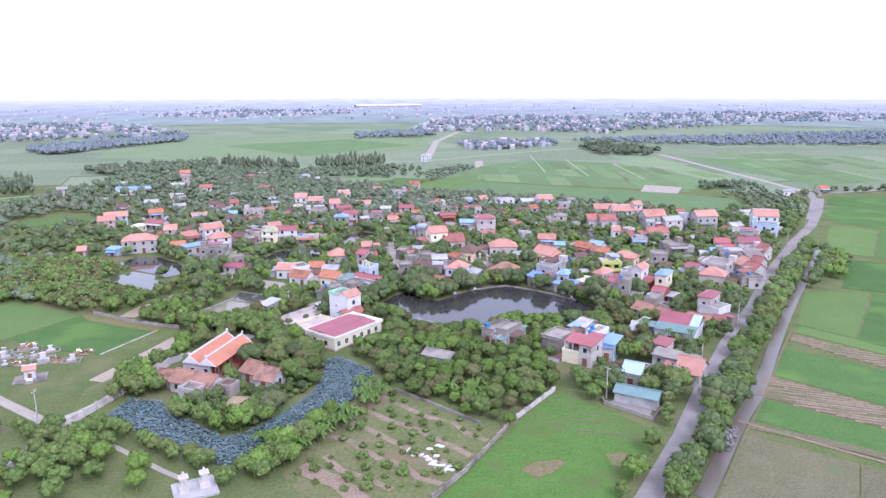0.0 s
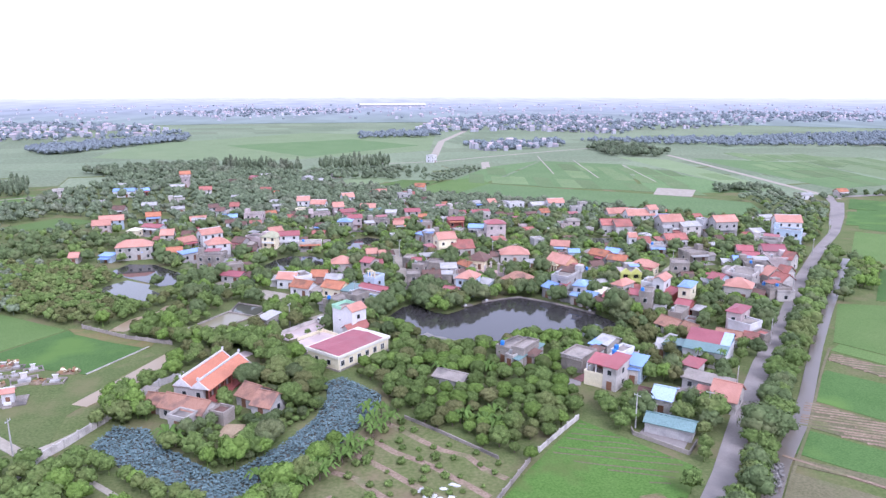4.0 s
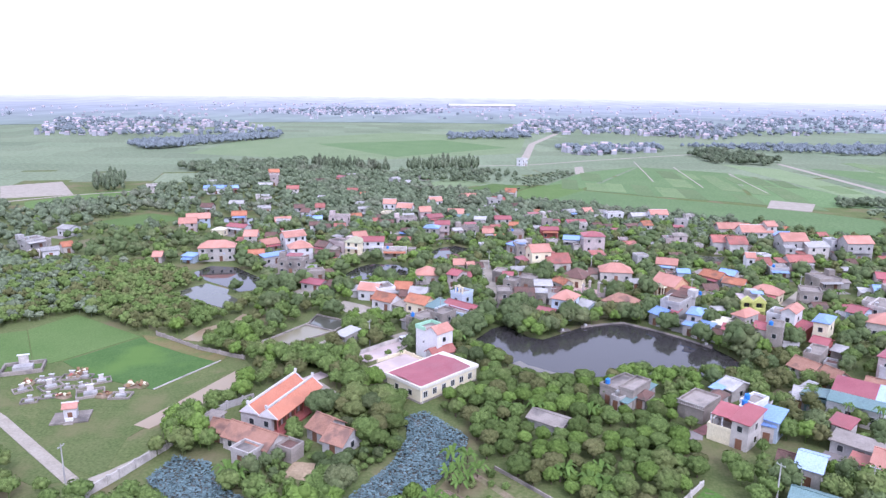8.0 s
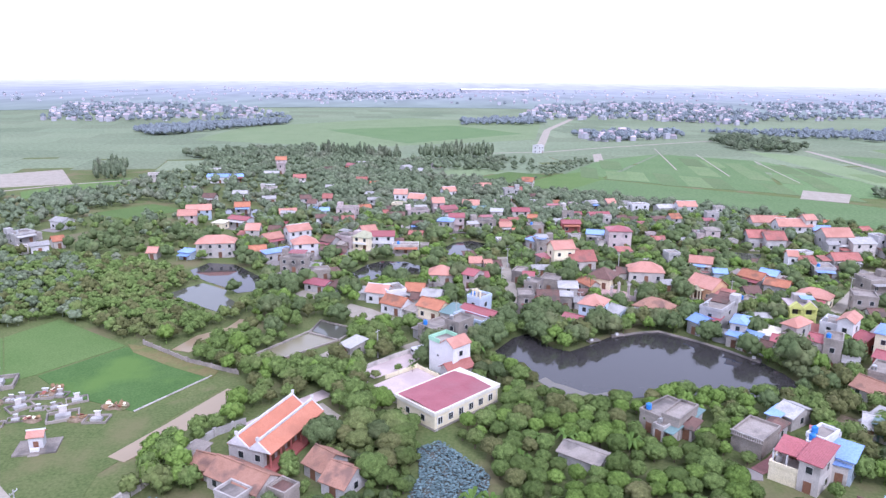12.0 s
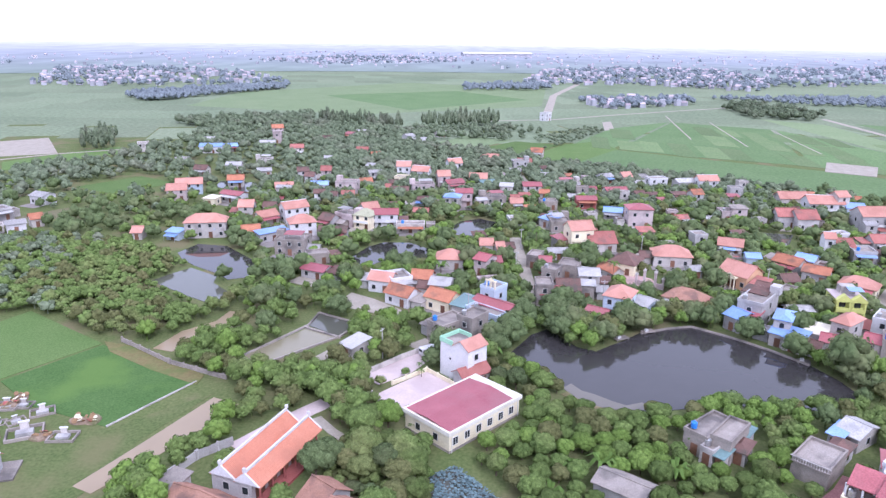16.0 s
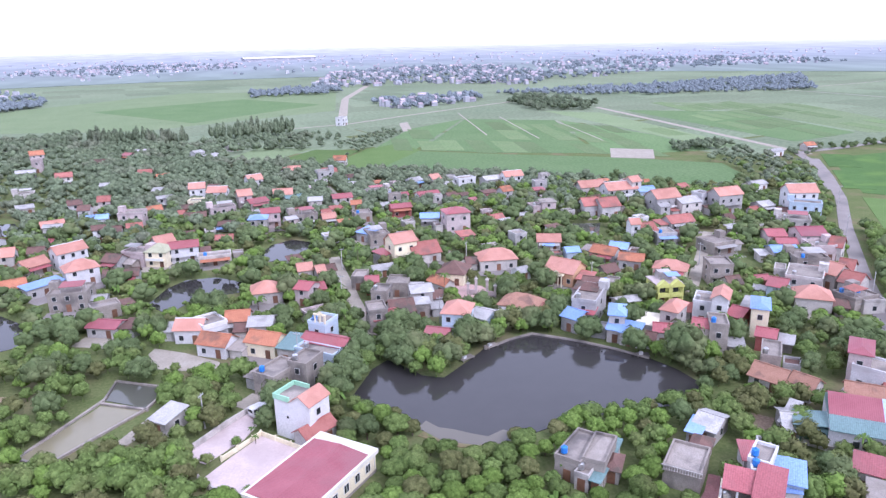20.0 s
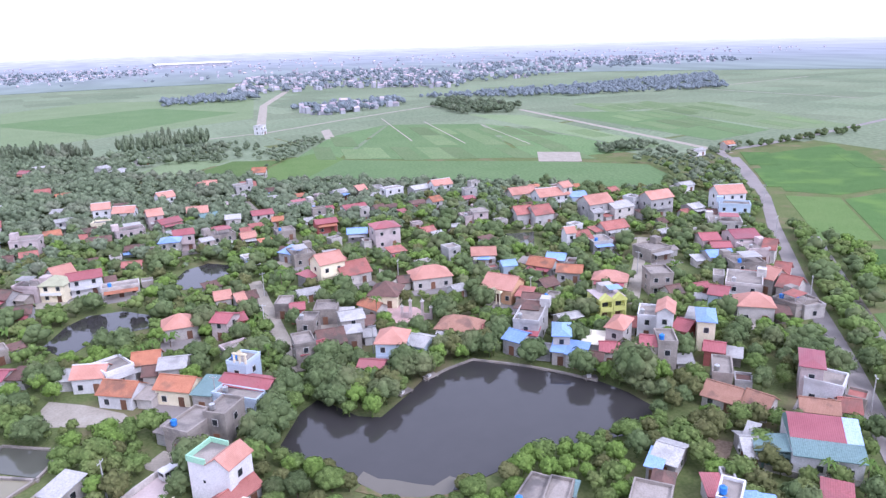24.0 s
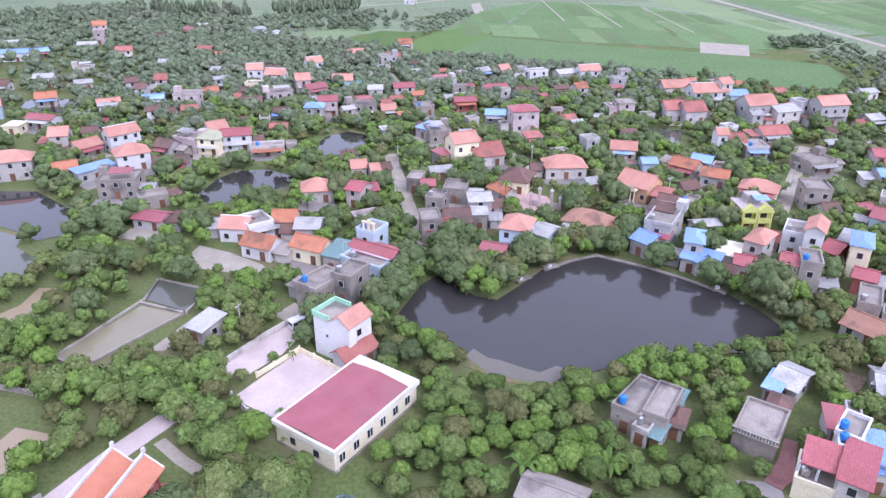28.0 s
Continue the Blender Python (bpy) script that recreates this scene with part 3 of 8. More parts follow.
patch("yard", [(79.3, 233.6), (86.7, 227.1), (84.1, 220.3), (78.1, 225.3)], 0.1, M_ROAD, "worn yard before the peach house", "yard")
patch("mud_shoal", [(20.3, 164.6), (22.6, 166.8), (24.4, 163.5), (27.0, 161.9), (30.0, 159.2), (32.7, 157.3), (36.4, 158.7), (37.5, 157.3), (34.7, 153.9), (29.4, 155.2), (23.9, 158.2)], 0.13, M_SHOAL, "muddy shallows at the pond edge", "ground")
patch("yard", [(103.1, 205.7), (111.2, 204.2), (107.8, 198.7), (100.1, 200.7)], 0.11, M_ROAD, "worn yard before the yellow house", "yard")
patch("road", strip([(48.1, 46.9), (54.8, 54.8), (72.0, 75.6), (89.1, 98.6), (112.1, 127.9), (139.9, 160.2), (176.5, 205.8), (219.5, 254.9), (256.2, 293.6), (289.6, 334.6), (325.1, 381.8)], 4.9), 0.16, M_ROAD, "worn grey concrete village road", "road")
patch("road", strip([(267.6, 310.1), (318.4, 378.3), (332.4, 403.9)], 5), 0.17, M_ROAD, "pale concrete road to the junction", "road")
patch("dirt_road", strip([(334.6, 396.1), (359.2, 713.4)], 6), 0.16, M_TRACK, "straight pale dirt road across the fields", "road")
patch("road", strip([(332.4, 403.9), (371.9, 408.2), (440.7, 423.1), (517.4, 443.2), (661.7, 481.1)], 5), 0.18, M_ROAD, "country road leaving the junction", "road")
patch("lane", strip([(20.9, 212.5), (20.4, 224.9), (20.2, 238.8), (20.4, 252.4), (20.4, 266.0), (20.6, 284.5)], 4.2), 0.18, M_TRACK, "narrow concrete lane between houses", "road")
patch("lane", strip([(117.9, 212.7), (134.1, 231.2), (152.6, 252.6), (164.7, 266.8)], 4), 0.18, M_TRACK, "straight concrete lane between houses", "road")
patch("lane", strip([(60.1, 278.8), (63.4, 264.3), (63.7, 257.0)], 3.5), 0.18, M_TRACK, "narrow lane behind the temple", "road")
patch("earth_track", strip([(-121.7, 145.6), (-101.0, 129.9), (-85.3, 116.0), (-69.6, 102.2)], 2.7), 0.16, M_TRACK, "pale earth track beside the meadow", "road")
patch("earth_track", strip([(-69.6, 102.2), (-65.1, 107.1), (-61.2, 112.7), (-58.4, 119.1)], 2.7), 0.17, M_TRACK, "earth track along the moat wall", "road")
patch("farm_track", strip([(89.5, 78.4), (100.7, 70.1), (110.8, 61.0)], 3), 0.2, M_STUBBLE, "dry farm track between fields", "road")
patch("earth_track", strip([(-11.5, 74.9), (-3.4, 67.9), (0.8, 60.7)], 4), 0.15, M_SOIL, "reddish footpath through the nursery", "road")
patch("lane", strip([(35.4, 409.9), (37.6, 373.5), (39.6, 352.6)], 3), 0.18, M_TRACK, "lane rising behind red houses", "road")
patch("far_canal", strip([(92.3, 723.3), (131.5, 950.0), (203.9, 1181.5)], 9), 0.18, M_TRACK, "pale canal in the distant fields", "canal")
patch("field_path", strip([(235.0, 673.6), (210.0, 527.9)], 1.2), 0.2, M_TRACK, "pale path between rice fields", "road")
patch("field_path", strip([(268.8, 621.8), (248.0, 498.7)], 1.2), 0.2, M_TRACK, "pale path between rice fields", "road")
patch("field_path", strip([(209.5, 723.4), (180.8, 562.0)], 1.2), 0.2, M_TRACK, "pale path between rice fields", "road")
patch("field_path", strip([(-278.6, 432.3), (-251.6, 460.7), (-216.5, 482.8)], 3), 0.2, M_TRACK, "pale earth bank along distant fields", "road")
patch("field_path", strip([(-4.4, 664.0), (36.6, 667.3), (91.6, 681.1), (164.3, 731.1), (245.0, 780.4), (302.4, 813.7)], 3.6), 0.2, M_TRACK, "embanked road across distant fields", "road")
patch("field_path", strip([(675.7, 806.8), (705.0, 586.1)], 3), 0.2, M_TRACK, "distant pale road", "road")
patch("field_path", strip([(675.7, 806.8), (958.7, 871.1)], 3), 0.2, M_TRACK, "distant pale road", "road")
patch("driveway", strip([(-45.1, 139.5), (-42.4, 143.1), (-38.2, 148.7), (-33.9, 153.5), (-30.8, 156.9)], 4), 0.12, M_PAVE, "pale concrete drive to the temple", "road")
patch("footpath", strip([(-31.8, 150.8), (-27.9, 145.9), (-22.5, 140.5)], 2), 0.13, M_TRACK, "narrow grey path through the orchard", "road")



# ---- houses ----
def windows(h, w, d, eave, wall_side):
    """Framed dark windows, and a door in front, storey by storey."""
    storeys = max(1, int(round(eave / 3.4)))
    for s in range(storeys):
        z0 = s * eave / storeys + 1.0
        n = max(1, int(w / 3.4))
        for k in range(n):
            x = -w / 2 + (k + 0.5) * w / n
            if s == 0 and k == n // 2:
                dr = part("door", box(bmesh.new(), x - 0.7, -0.06, 0.05, x + 0.7, 0.04, 2.4), M_DOOR, h)
                continue
            pane(h, x, 0, z0, 0)
        if d > 5.5:
            for side in (-1, 1):
                pane(h, side * w / 2, d / 2, z0, side)


def pane(h, x, y, z, side):
    """side 0: in the front wall; -1, 1: in the left and right walls."""
    ww, hh = 1.1, 1.3
    bm = bmesh.new()
    if side == 0:
        box(bm, x - ww / 2 - 0.1, -0.07, z - 0.1, x + ww / 2 + 0.1, 0.03, z + hh + 0.1)
        fr = part("window", bm, M_FRAME, h)
        part("pane", box(bmesh.new(), x - ww / 2, -0.09, z, x + ww / 2, -0.065, z + hh), M_GLASS, fr)
    else:
        o = side * 0.07
        box(bm, min(x - side * 0.03, x + o), y - ww / 2 - 0.1, z - 0.1, max(x - side * 0.03, x + o), y + ww / 2 + 0.1, z + hh + 0.1)
        fr = part("window", bm, M_FRAME, h)
        part("pane", box(bmesh.new(), min(x + o, x + side * 0.09), y - ww / 2, z, max(x + o, x + side * 0.09), y + ww / 2, z + hh), M_GLASS, fr)


FOOT = []
WORD = {"orange": "orange-tiled", "bright": "new orange-tiled", "tan": "faded tan-tiled", "terracotta": "weathered terracotta", "brown": "old brown-tiled", "oldred": "faded red-tiled", "crimson": "crimson sheet-metal",
        "pinkred": "faded red sheet-metal", "blue": "blue sheet-metal", "paleblue": "pale blue sheet", "teal": "teal sheet-metal", "whitemetal": "pale grey sheet",
        "concrete": "grey concrete", "olive": "olive slab", "cream": "cream slab"}
WALLWORD = {"white": "white", "pale": "pale plaster", "pink": "pinkish", "cream": "cream", "grey": "grey rendered", "concrete": "bare concrete",
            "paleblue": "pale blue", "redwall": "brick-red", "yellow": "lemon-yellow", "orangewall": "peach"}
FORMWORD = {"hip": "hipped roof", "gable": "gable roof", "gableface": "front-gabled roof", "flat": "flat parapet roof", "deck": "flat parapet roof", "shed": "single-slope roof"}


def house(x, y, turn, w, d, eave, form, roof, wall, bare=False):
    """A house whose front wall's middle stands at x, y and looks to its own -y."""
    size = "one-storey" if eave < 5 else "two-storey" if eave < 8 else "three-storey"
    kind = "shed" if form == "shed" and eave < 4.2 else "house"
    h = thing(kind, pose(x, y, 0, 0, 0, turn), f"{size} {WALLWORD[wall]} {kind} with {WORD[roof]} {FORMWORD[form]}", kind, "village houses")
    c, s = math.cos(radians(turn)), math.sin(radians(turn))
    FOOT.append((x - s * d / 2, y + c * d / 2, w / 2 + 0.8, d / 2 + 0.8, c, s))
    W, R = WALL[wall], ROOF[roof]
    part("wall", box(bmesh.new(), -w / 2, 0, -0.2, w / 2, d, eave), W, h)
    if not bare:
        windows(h, w, d, eave, W)
    o, th = 0.45, 0.16
    pick = (int(abs(x) * 13) + int(y * 7)) % 10
    if not bare and eave >= 5.4 and w >= 5.5 and pick < 7:
        z = eave / max(1, round(eave / 3.4)) - 0.1
        b = part("balcony", box(bmesh.new(), -w * 0.42, -1.2, z - 0.15, w * 0.42, -0.02, z), W, h)
        part("balustrade", box(bmesh.new(), -w * 0.42, -1.2, z, w * 0.42, -1.08, z + 0.85), M_TRIM if pick < 4 else W, b)
    elif not bare and eave < 4.6 and w >= 5.5 and pick < 5:
        a = slab(bmesh.new(), [(-w * 0.45, -2.2, eave - 0.95), (w * 0.45, -2.2, eave - 0.95), (w * 0.45, -0.02, eave - 0.55), (-w * 0.45, -0.02, eave - 0.55)], 0.08)
        part("awning", a, ROOF[("whitemetal", "crimson", "terracotta", "blue", "whitemetal")[pick]], h)
        for k in (-0.42, 0.42):
            part("post", cylinder(bmesh.new(), k * w, -2.05, -0.1, eave - 1.0, 0.06, 0.06, 6), M_STEEL, h)
    if form in ("flat", "deck"):
        bm = bmesh.new()
        p, t = 0.7, 0.22
        for q in ((-w / 2 - 0.1, -0.1, w / 2 + 0.1, t), (-w / 2 - 0.1, d - t, w / 2 + 0.1, d + 0.1), (-w / 2 - 0.1, t, -w / 2 + t, d - t), (w / 2 - t, t, w / 2 + 0.1, d - t)):
            box(bm, q[0], q[1], eave - 0.15, q[2], q[3], eave + p)
        part("parapet", bm, W, h)
        part("roof", box(bmesh.new(), -w / 2 + t, t, eave, w / 2 - t, d - t, eave + 0.12), R, h)
        if form == "flat" and w * d > 60 and not bare:
            k = 1 if (int(x * 7) % 2) else -1
            if pick % 2:
                a = slab(bmesh.new(), [(-k * w * 0.1 - w * 0.3, 0.5, eave + 2.3), (-k * w * 0.1 + w * 0.3, 0.5, eave + 2.3), (-k * w * 0.1 + w * 0.3, d * 0.6, eave + 2.6), (-k * w * 0.1 - w * 0.3, d * 0.6, eave + 2.6)], 0.08)
                part("roof_canopy", a, ROOF[("whitemetal", "crimson", "blue", "oldred", "whitemetal")[pick // 2]], h)
                for q in (-0.27, 0.27):
                    for v in (0.7, d * 0.57):
                        part("canopy_post", cylinder(bmesh.new(), -k * w * 0.1 + q * w, v, eave + 0.1, eave + 2.35, 0.05, 0.05, 5), M_STEEL, h)
            part("stair_head", box(bmesh.new(), k * w / 2 - k * 0.4 - 1.3, d - 3.4, eave + 0.1, k * w / 2 - k * 0.4 + 1.3, d - 0.4, eave + 2.5), W, h)
        return h
    if form == "shed":
        rise = min(1.2, d * 0.14)
        part("roof", slab(bmesh.new(), [(-w / 2 - o, -o, eave + th), (w / 2 + o, -o, eave + th), (w / 2 + o, d + o, eave + rise + th), (-w / 2 - o, d + o, eave + rise + th)], th), R, h)
        bm = bmesh.new()
        for sx in (-w / 2, w / 2):
            v = [bm.verts.new(q) for q in ((sx, 0, eave), (sx, d, eave), (sx, d, eave + rise))]
            bm.faces.new(v)
        part("gable_wall", bm, W, h)
        return h
    pitch = 0.62 if roof in ("orange", "bright", "tan", "terracotta", "brown", "oldred", "olive") else 0.36
    if form == "gable":
        rise, m = pitch * d / 2, d / 2
        e = eave - o * pitch + th
        part("roof", slab(bmesh.new(), [(-w / 2 - o, -o, e), (w / 2 + o, -o, e), (w / 2 + o, m, eave + rise + th), (-w / 2 - o, m, eave + rise + th)], th), R, h)
        part("roof", slab(bmesh.new(), [(-w / 2 - o, m, eave + rise + th), (w / 2 + o, m, eave + rise + th), (w / 2 + o, d + o, e), (-w / 2 - o, d + o, e)], th), R, h)
        part("ridge", box(bmesh.new(), -w / 2 - o, m - 0.16, eave + rise + th - 0.06, w / 2 + o, m + 0.16, eave + rise + th + 0.12), R if roof != "orange" else M_TRIM if wall == "white" else R, h)
        for sx in (-w / 2, w / 2):
            bm = bmesh.new()
            a = [bm.verts.new((sx, q, r)) for q, r in ((0, eave), (d, eave), (m, eave + rise))]
            b = [bm.verts.new((sx * 0.98, q, r)) for q, r in ((0, eave), (d, eave), (m, eave + rise))]
            bm.faces.new(a), bm.faces.new(b[::-1])
            part("gable_wall", bm, W, h)
    elif form == "gableface":
        rise = pitch * w / 2
        e = eave - o * pitch + th
        part("roof", slab(bmesh.new(), [(-w / 2 - o, -o, e), (0, -o, eave + rise + th), (0, d + o, eave + rise + th), (-w / 2 - o, d + o, e)], th), R, h)
        part("roof", slab(bmesh.new(), [(0, -o, eave + rise + th), (w / 2 + o, -o, e), (w / 2 + o, d + o, e), (0, d + o, eave + rise + th)], th), R, h)
        for sy in (0, d):
            bm = bmesh.new()
            bm.faces.new([bm.verts.new(q) for q in ((-w / 2, sy, eave), (w / 2, sy, eave), (0, sy, eave + rise))])
            part("gable_wall", bm, W, h)
    else:
        k = min(w, d) / 2
        rise = pitch * k
        e = eave - o * pitch + th
        if w >= d:
            r1, r2 = (-w / 2 + k, d / 2, eave + rise + th), (w / 2 - k, d / 2, eave + rise + th)
        else:
            r1, r2 = (0, k, eave + rise + th), (0, d - k, eave + rise + th)
        a, b, c2, d2 = (-w / 2 - o, -o, e), (w / 2 + o, -o, e), (w / 2 + o, d + o, e), (-w / 2 - o, d + o, e)
        faces = [(a, b, r2, r1), (b, c2, r2), (c2, d2, r1, r2), (d2, a, r1)] if w >= d else [(a, b, r1), (b, c2, r2, r1), (c2, d2, r2), (d2, a, r1, r2)]
        for q in faces:
            pts = [p for j, p in enumerate(q) if (Vector(p) - Vector(q[j - 1])).length > 0.02]
            part("roof", slab(bmesh.new(), pts, th), R, h)
    return h



house(-96.7, 278.9, 9, 15.1, 7.7, 6.3, "hip", "orange", "pale")
house(-89.5, 307.9, 2, 5.9, 6.9, 5.3, "gable", "orange", "pale")
house(-77.3, 299.6, 44, 8.3, 6.0, 3.6, "gable", "orange", "pale")
house(-67.0, 303.9, 35, 10.3, 6.9, 6.2, "gable", "orange", "white")
house(-60.2, 282.2, 21, 9.9, 7.7, 5.7, "hip", "orange", "white")
house(-48.8, 278.2, -5, 10.6, 5.2, 3.3, "gable", "brown", "grey")
house(-60.4, 258.3, -6, 10.8, 8.6, 5.3, "flat", "concrete", "concrete")
house(-69.9, 275.9, 41, 11.5, 4.3, 3.5, "shed", "blue", "grey")
house(-48.2, 234.4, -26, 8.4, 6.0, 3.0, "gable", "pinkred", "grey")
house(-25.8, 223.1, -18, 7.1, 6.0, 4.0, "gable", "orange", "white")
house(-18.8, 222.9, 25, 6.6, 7.7, 4.4, "deck", "concrete", "white")
house(-20.0, 212.5, -34, 8.1, 6.0, 3.5, "gable", "terracotta", "white")
house(-13.4, 225.8, -10, 6.0, 6.0, 3.6, "gable", "terracotta", "pale")
house(-39.4, 294.4, -23, 7.7, 6.9, 5.7, "hip", "olive", "cream")
house(-47.3, 298.2, -33, 8.9, 6.9, 4.8, "flat", "concrete", "pink")
house(-30.1, 296.4, 4, 9.8, 7.7, 5.7, "gable", "crimson", "white")
house(-36.3, 304.9, 26, 6.5, 6.9, 5.7, "gable", "orange", "pale")
house(-19.8, 289.4, 2, 11.1, 5.2, 3.2, "flat", "concrete", "pale")
house(-68.1, 360.2, 2, 8.2, 6.0, 4.0, "gable", "blue", "white")
house(-83.7, 355.3, 19, 8.4, 6.0, 3.5, "gable", "orange", "pale")
house(-104.5, 336.0, -25, 11.1, 6.0, 4.0, "gable", "crimson", "white")
house(-112.1, 330.1, -10, 5.7, 6.0, 3.5, "hip", "cream", "cream")
house(-54.6, 356.2, -10, 10.0, 7.7, 5.7, "flat", "concrete", "pink")
house(-28.1, 348.7, 2, 8.3, 6.0, 3.5, "gable", "brown", "grey")
house(-16.7, 354.6, 10, 10.8, 6.9, 5.3, "flat", "concrete", "pink")
house(-4.5, 245.3, -3, 9.0, 7.7, 3.8, "hip", "orange", "pale")
house(5.1, 240.1, -36, 4.6, 6.9, 5.3, "gable", "crimson", "pink")
house(9.7, 242.9, 9, 6.0, 6.0, 3.6, "gable", "crimson", "redwall")
house(8.7, 263.1, 2, 4.5, 5.2, 3.5, "gable", "orange", "pale")
house(13.5, 259.1, 10, 2.6, 5.2, 3.5, "gable", "orange", "pale")
house(23.1, 247.8, -22, 4.2, 6.9, 4.0, "flat", "concrete", "concrete")
house(26.5, 242.2, -10, 3.7, 5.2, 4.4, "gable", "crimson", "redwall")
house(25.5, 227.4, -29, 4.6, 6.0, 6.2, "flat", "concrete", "concrete")
house(33.2, 238.0, -21, 6.4, 7.7, 4.0, "flat", "concrete", "concrete")
house(38.0, 226.0, -3, 6.0, 6.9, 5.3, "gable", "whitemetal", "pale")
house(36.0, 218.7, -10, 3.9, 5.2, 4.8, "hip", "whitemetal", "concrete")
house(30.2, 217.0, -2, 6.5, 7.7, 3.6, "gable", "brown", "pale")
house(25.1, 214.5, 9, 7.0, 6.0, 3.6, "gable", "crimson", "redwall")
house(22.7, 213.8, -2, 4.9, 7.0, 6.0, "flat", "concrete", "concrete")
house(40.7, 203.8, -29, 7.0, 8.0, 7.0, "hip", "orange", "paleblue")
house(34.3, 199.8, -35, 5.7, 5.0, 3.6, "gable", "crimson", "pink")
house(47.7, 206.0, -51, 4.9, 7.0, 4.0, "gable", "whitemetal", "paleblue")
house(61.2, 211.4, -40, 11.2, 8.0, 3.4, "hip", "tan", "cream")
house(51.5, 242.8, -33, 8.7, 9.5, 4.0, "hip", "brown", "cream")
house(45.2, 237.2, -64, 7.5, 4.3, 3.5, "gable", "terracotta", "pale")
house(43.6, 268.7, 13, 8.6, 7.7, 7.9, "gable", "orange", "cream")
house(50.9, 266.7, 8, 10.0, 9.5, 3.6, "gable", "oldred", "pale")
house(71.0, 250.9, -8, 12.5, 8.6, 4.0, "hip", "orange", "pale")
house(39.7, 293.4, 4, 7.6, 10.3, 4.0, "flat", "concrete", "concrete")
house(34.2, 300.3, -54, 6.6, 6.9, 3.5, "shed", "blue", "grey")
house(57.4, 332.4, 1, 8.7, 6.0, 4.4, "gable", "crimson", "redwall")
house(74.5, 347.4, 7, 10.0, 6.9, 5.3, "gable", "crimson", "white")
house(73.2, 301.1, -1, 9.8, 8.6, 7.9, "hip", "crimson", "pink")
house(64.8, 314.0, -16, 7.4, 6.9, 3.5, "gable", "blue", "grey")
house(102.4, 377.0, 11, 9.8, 6.0, 5.3, "flat", "concrete", "white")
house(116.7, 375.5, 11, 10.0, 6.9, 4.4, "gable", "whitemetal", "grey")
house(125.9, 371.3, 4, 9.9, 6.9, 6.2, "gable", "orange", "white")
house(10.5, 380.4, -3, 8.7, 6.9, 4.0, "gable", "orange", "pale")
house(16.2, 372.1, 16, 9.4, 6.0, 3.5, "gable", "teal", "pale")
house(-6.9, 374.9, 10, 6.2, 6.9, 6.2, "gable", "orange", "pink")
house(-0.9, 365.8, 24, 8.7, 6.9, 4.4, "gable", "crimson", "pink")
house(-0.5, 412.2, 20, 7.6, 6.9, 6.2, "gable", "orange", "white")
house(2.3, 333.8, 3, 7.2, 6.9, 6.6, "gable", "crimson", "pink")
house(-3.6, 326.4, -10, 7.0, 6.9, 6.2, "hip", "blue", "pale")
house(16.0, 327.9, 14, 9.9, 7.7, 5.7, "flat", "concrete", "concrete")
house(25.7, 328.7, 7, 5.5, 5.2, 3.5, "gable", "orange", "pale")
house(35.7, 356.7, 3, 8.7, 6.9, 5.3, "gable", "crimson", "pale")
house(40.1, 329.7, 2, 7.4, 6.9, 3.5, "flat", "concrete", "concrete")
house(37.0, 423.4, 8, 8.9, 6.9, 5.3, "flat", "concrete", "grey")
house(20.4, 440.1, 24, 7.9, 6.0, 4.4, "gable", "orange", "pale")
house(89.6, 388.5, 18, 5.1, 6.0, 4.4, "gable", "orange", "pale")
house(56.2, 371.9, 11, 11.6, 6.9, 3.5, "flat", "concrete", "pale")
house(78.8, 387.1, 22, 6.8, 6.0, 4.4, "gable", "whitemetal", "white")
house(37.8, 270.5, 34, 4.6, 5.2, 3.5, "shed", "crimson", "grey")
house(154.2, 340.5, -1, 12.6, 7.7, 4.4, "gable", "orange", "pale")
house(160.5, 323.8, -2, 15.1, 9.0, 6.0, "gable", "orange", "white")
house(168.0, 324.8, 12, 5.5, 6.0, 9.0, "gable", "orange", "pale")
house(172.4, 322.0, -10, 7.6, 8.0, 4.5, "gable", "blue", "paleblue")
house(164.8, 294.3, 2, 11.7, 9.0, 8.0, "gable", "orange", "grey")
house(134.6, 304.4, -4, 7.8, 8.0, 5.0, "gable", "oldred", "grey")
house(141.1, 300.3, 1, 8.6, 9.0, 5.0, "gable", "oldred", "grey")
house(117.7, 312.1, -10, 6.2, 6.0, 6.2, "hip", "concrete", "pink")
house(113.5, 313.6, -0, 4.8, 6.9, 4.0, "flat", "concrete", "pink")
house(131.0, 264.8, -10, 3.5, 5.2, 7.0, "gable", "orange", "white")
house(136.9, 264.6, 1, 6.4, 7.0, 4.0, "gable", "oldred", "pale")
house(140.4, 258.4, -10, 7.5, 8.0, 3.6, "flat", "concrete", "grey")
house(173.6, 290.4, 4, 10.0, 9.0, 6.0, "gable", "whitemetal", "pale")
house(184.4, 295.9, 11, 4.9, 6.0, 7.5, "flat", "concrete", "white")
house(156.8, 272.3, 1, 10.7, 7.0, 3.5, "gable", "oldred", "grey")
house(190.9, 287.8, 2, 11.9, 8.0, 8.5, "gable", "orange", "grey")
house(234.3, 320.4, 5, 7.8, 6.0, 3.5, "gable", "whitemetal", "white")
house(204.6, 280.8, 4, 6.4, 7.0, 4.0, "gable", "whitemetal", "grey")
house(95.4, 264.3, -22, 8.1, 6.0, 4.0, "gable", "orange", "pale")
house(94.3, 262.5, -29, 3.3, 3.4, 3.0, "shed", "blue", "grey")
house(97.3, 248.8, -10, 4.4, 5.2, 4.4, "gable", "blue", "paleblue")
house(106.7, 246.4, -53, 8.5, 6.0, 3.6, "gable", "terracotta", "grey")
house(113.9, 248.4, -41, 5.8, 6.9, 4.0, "gable", "blue", "grey")
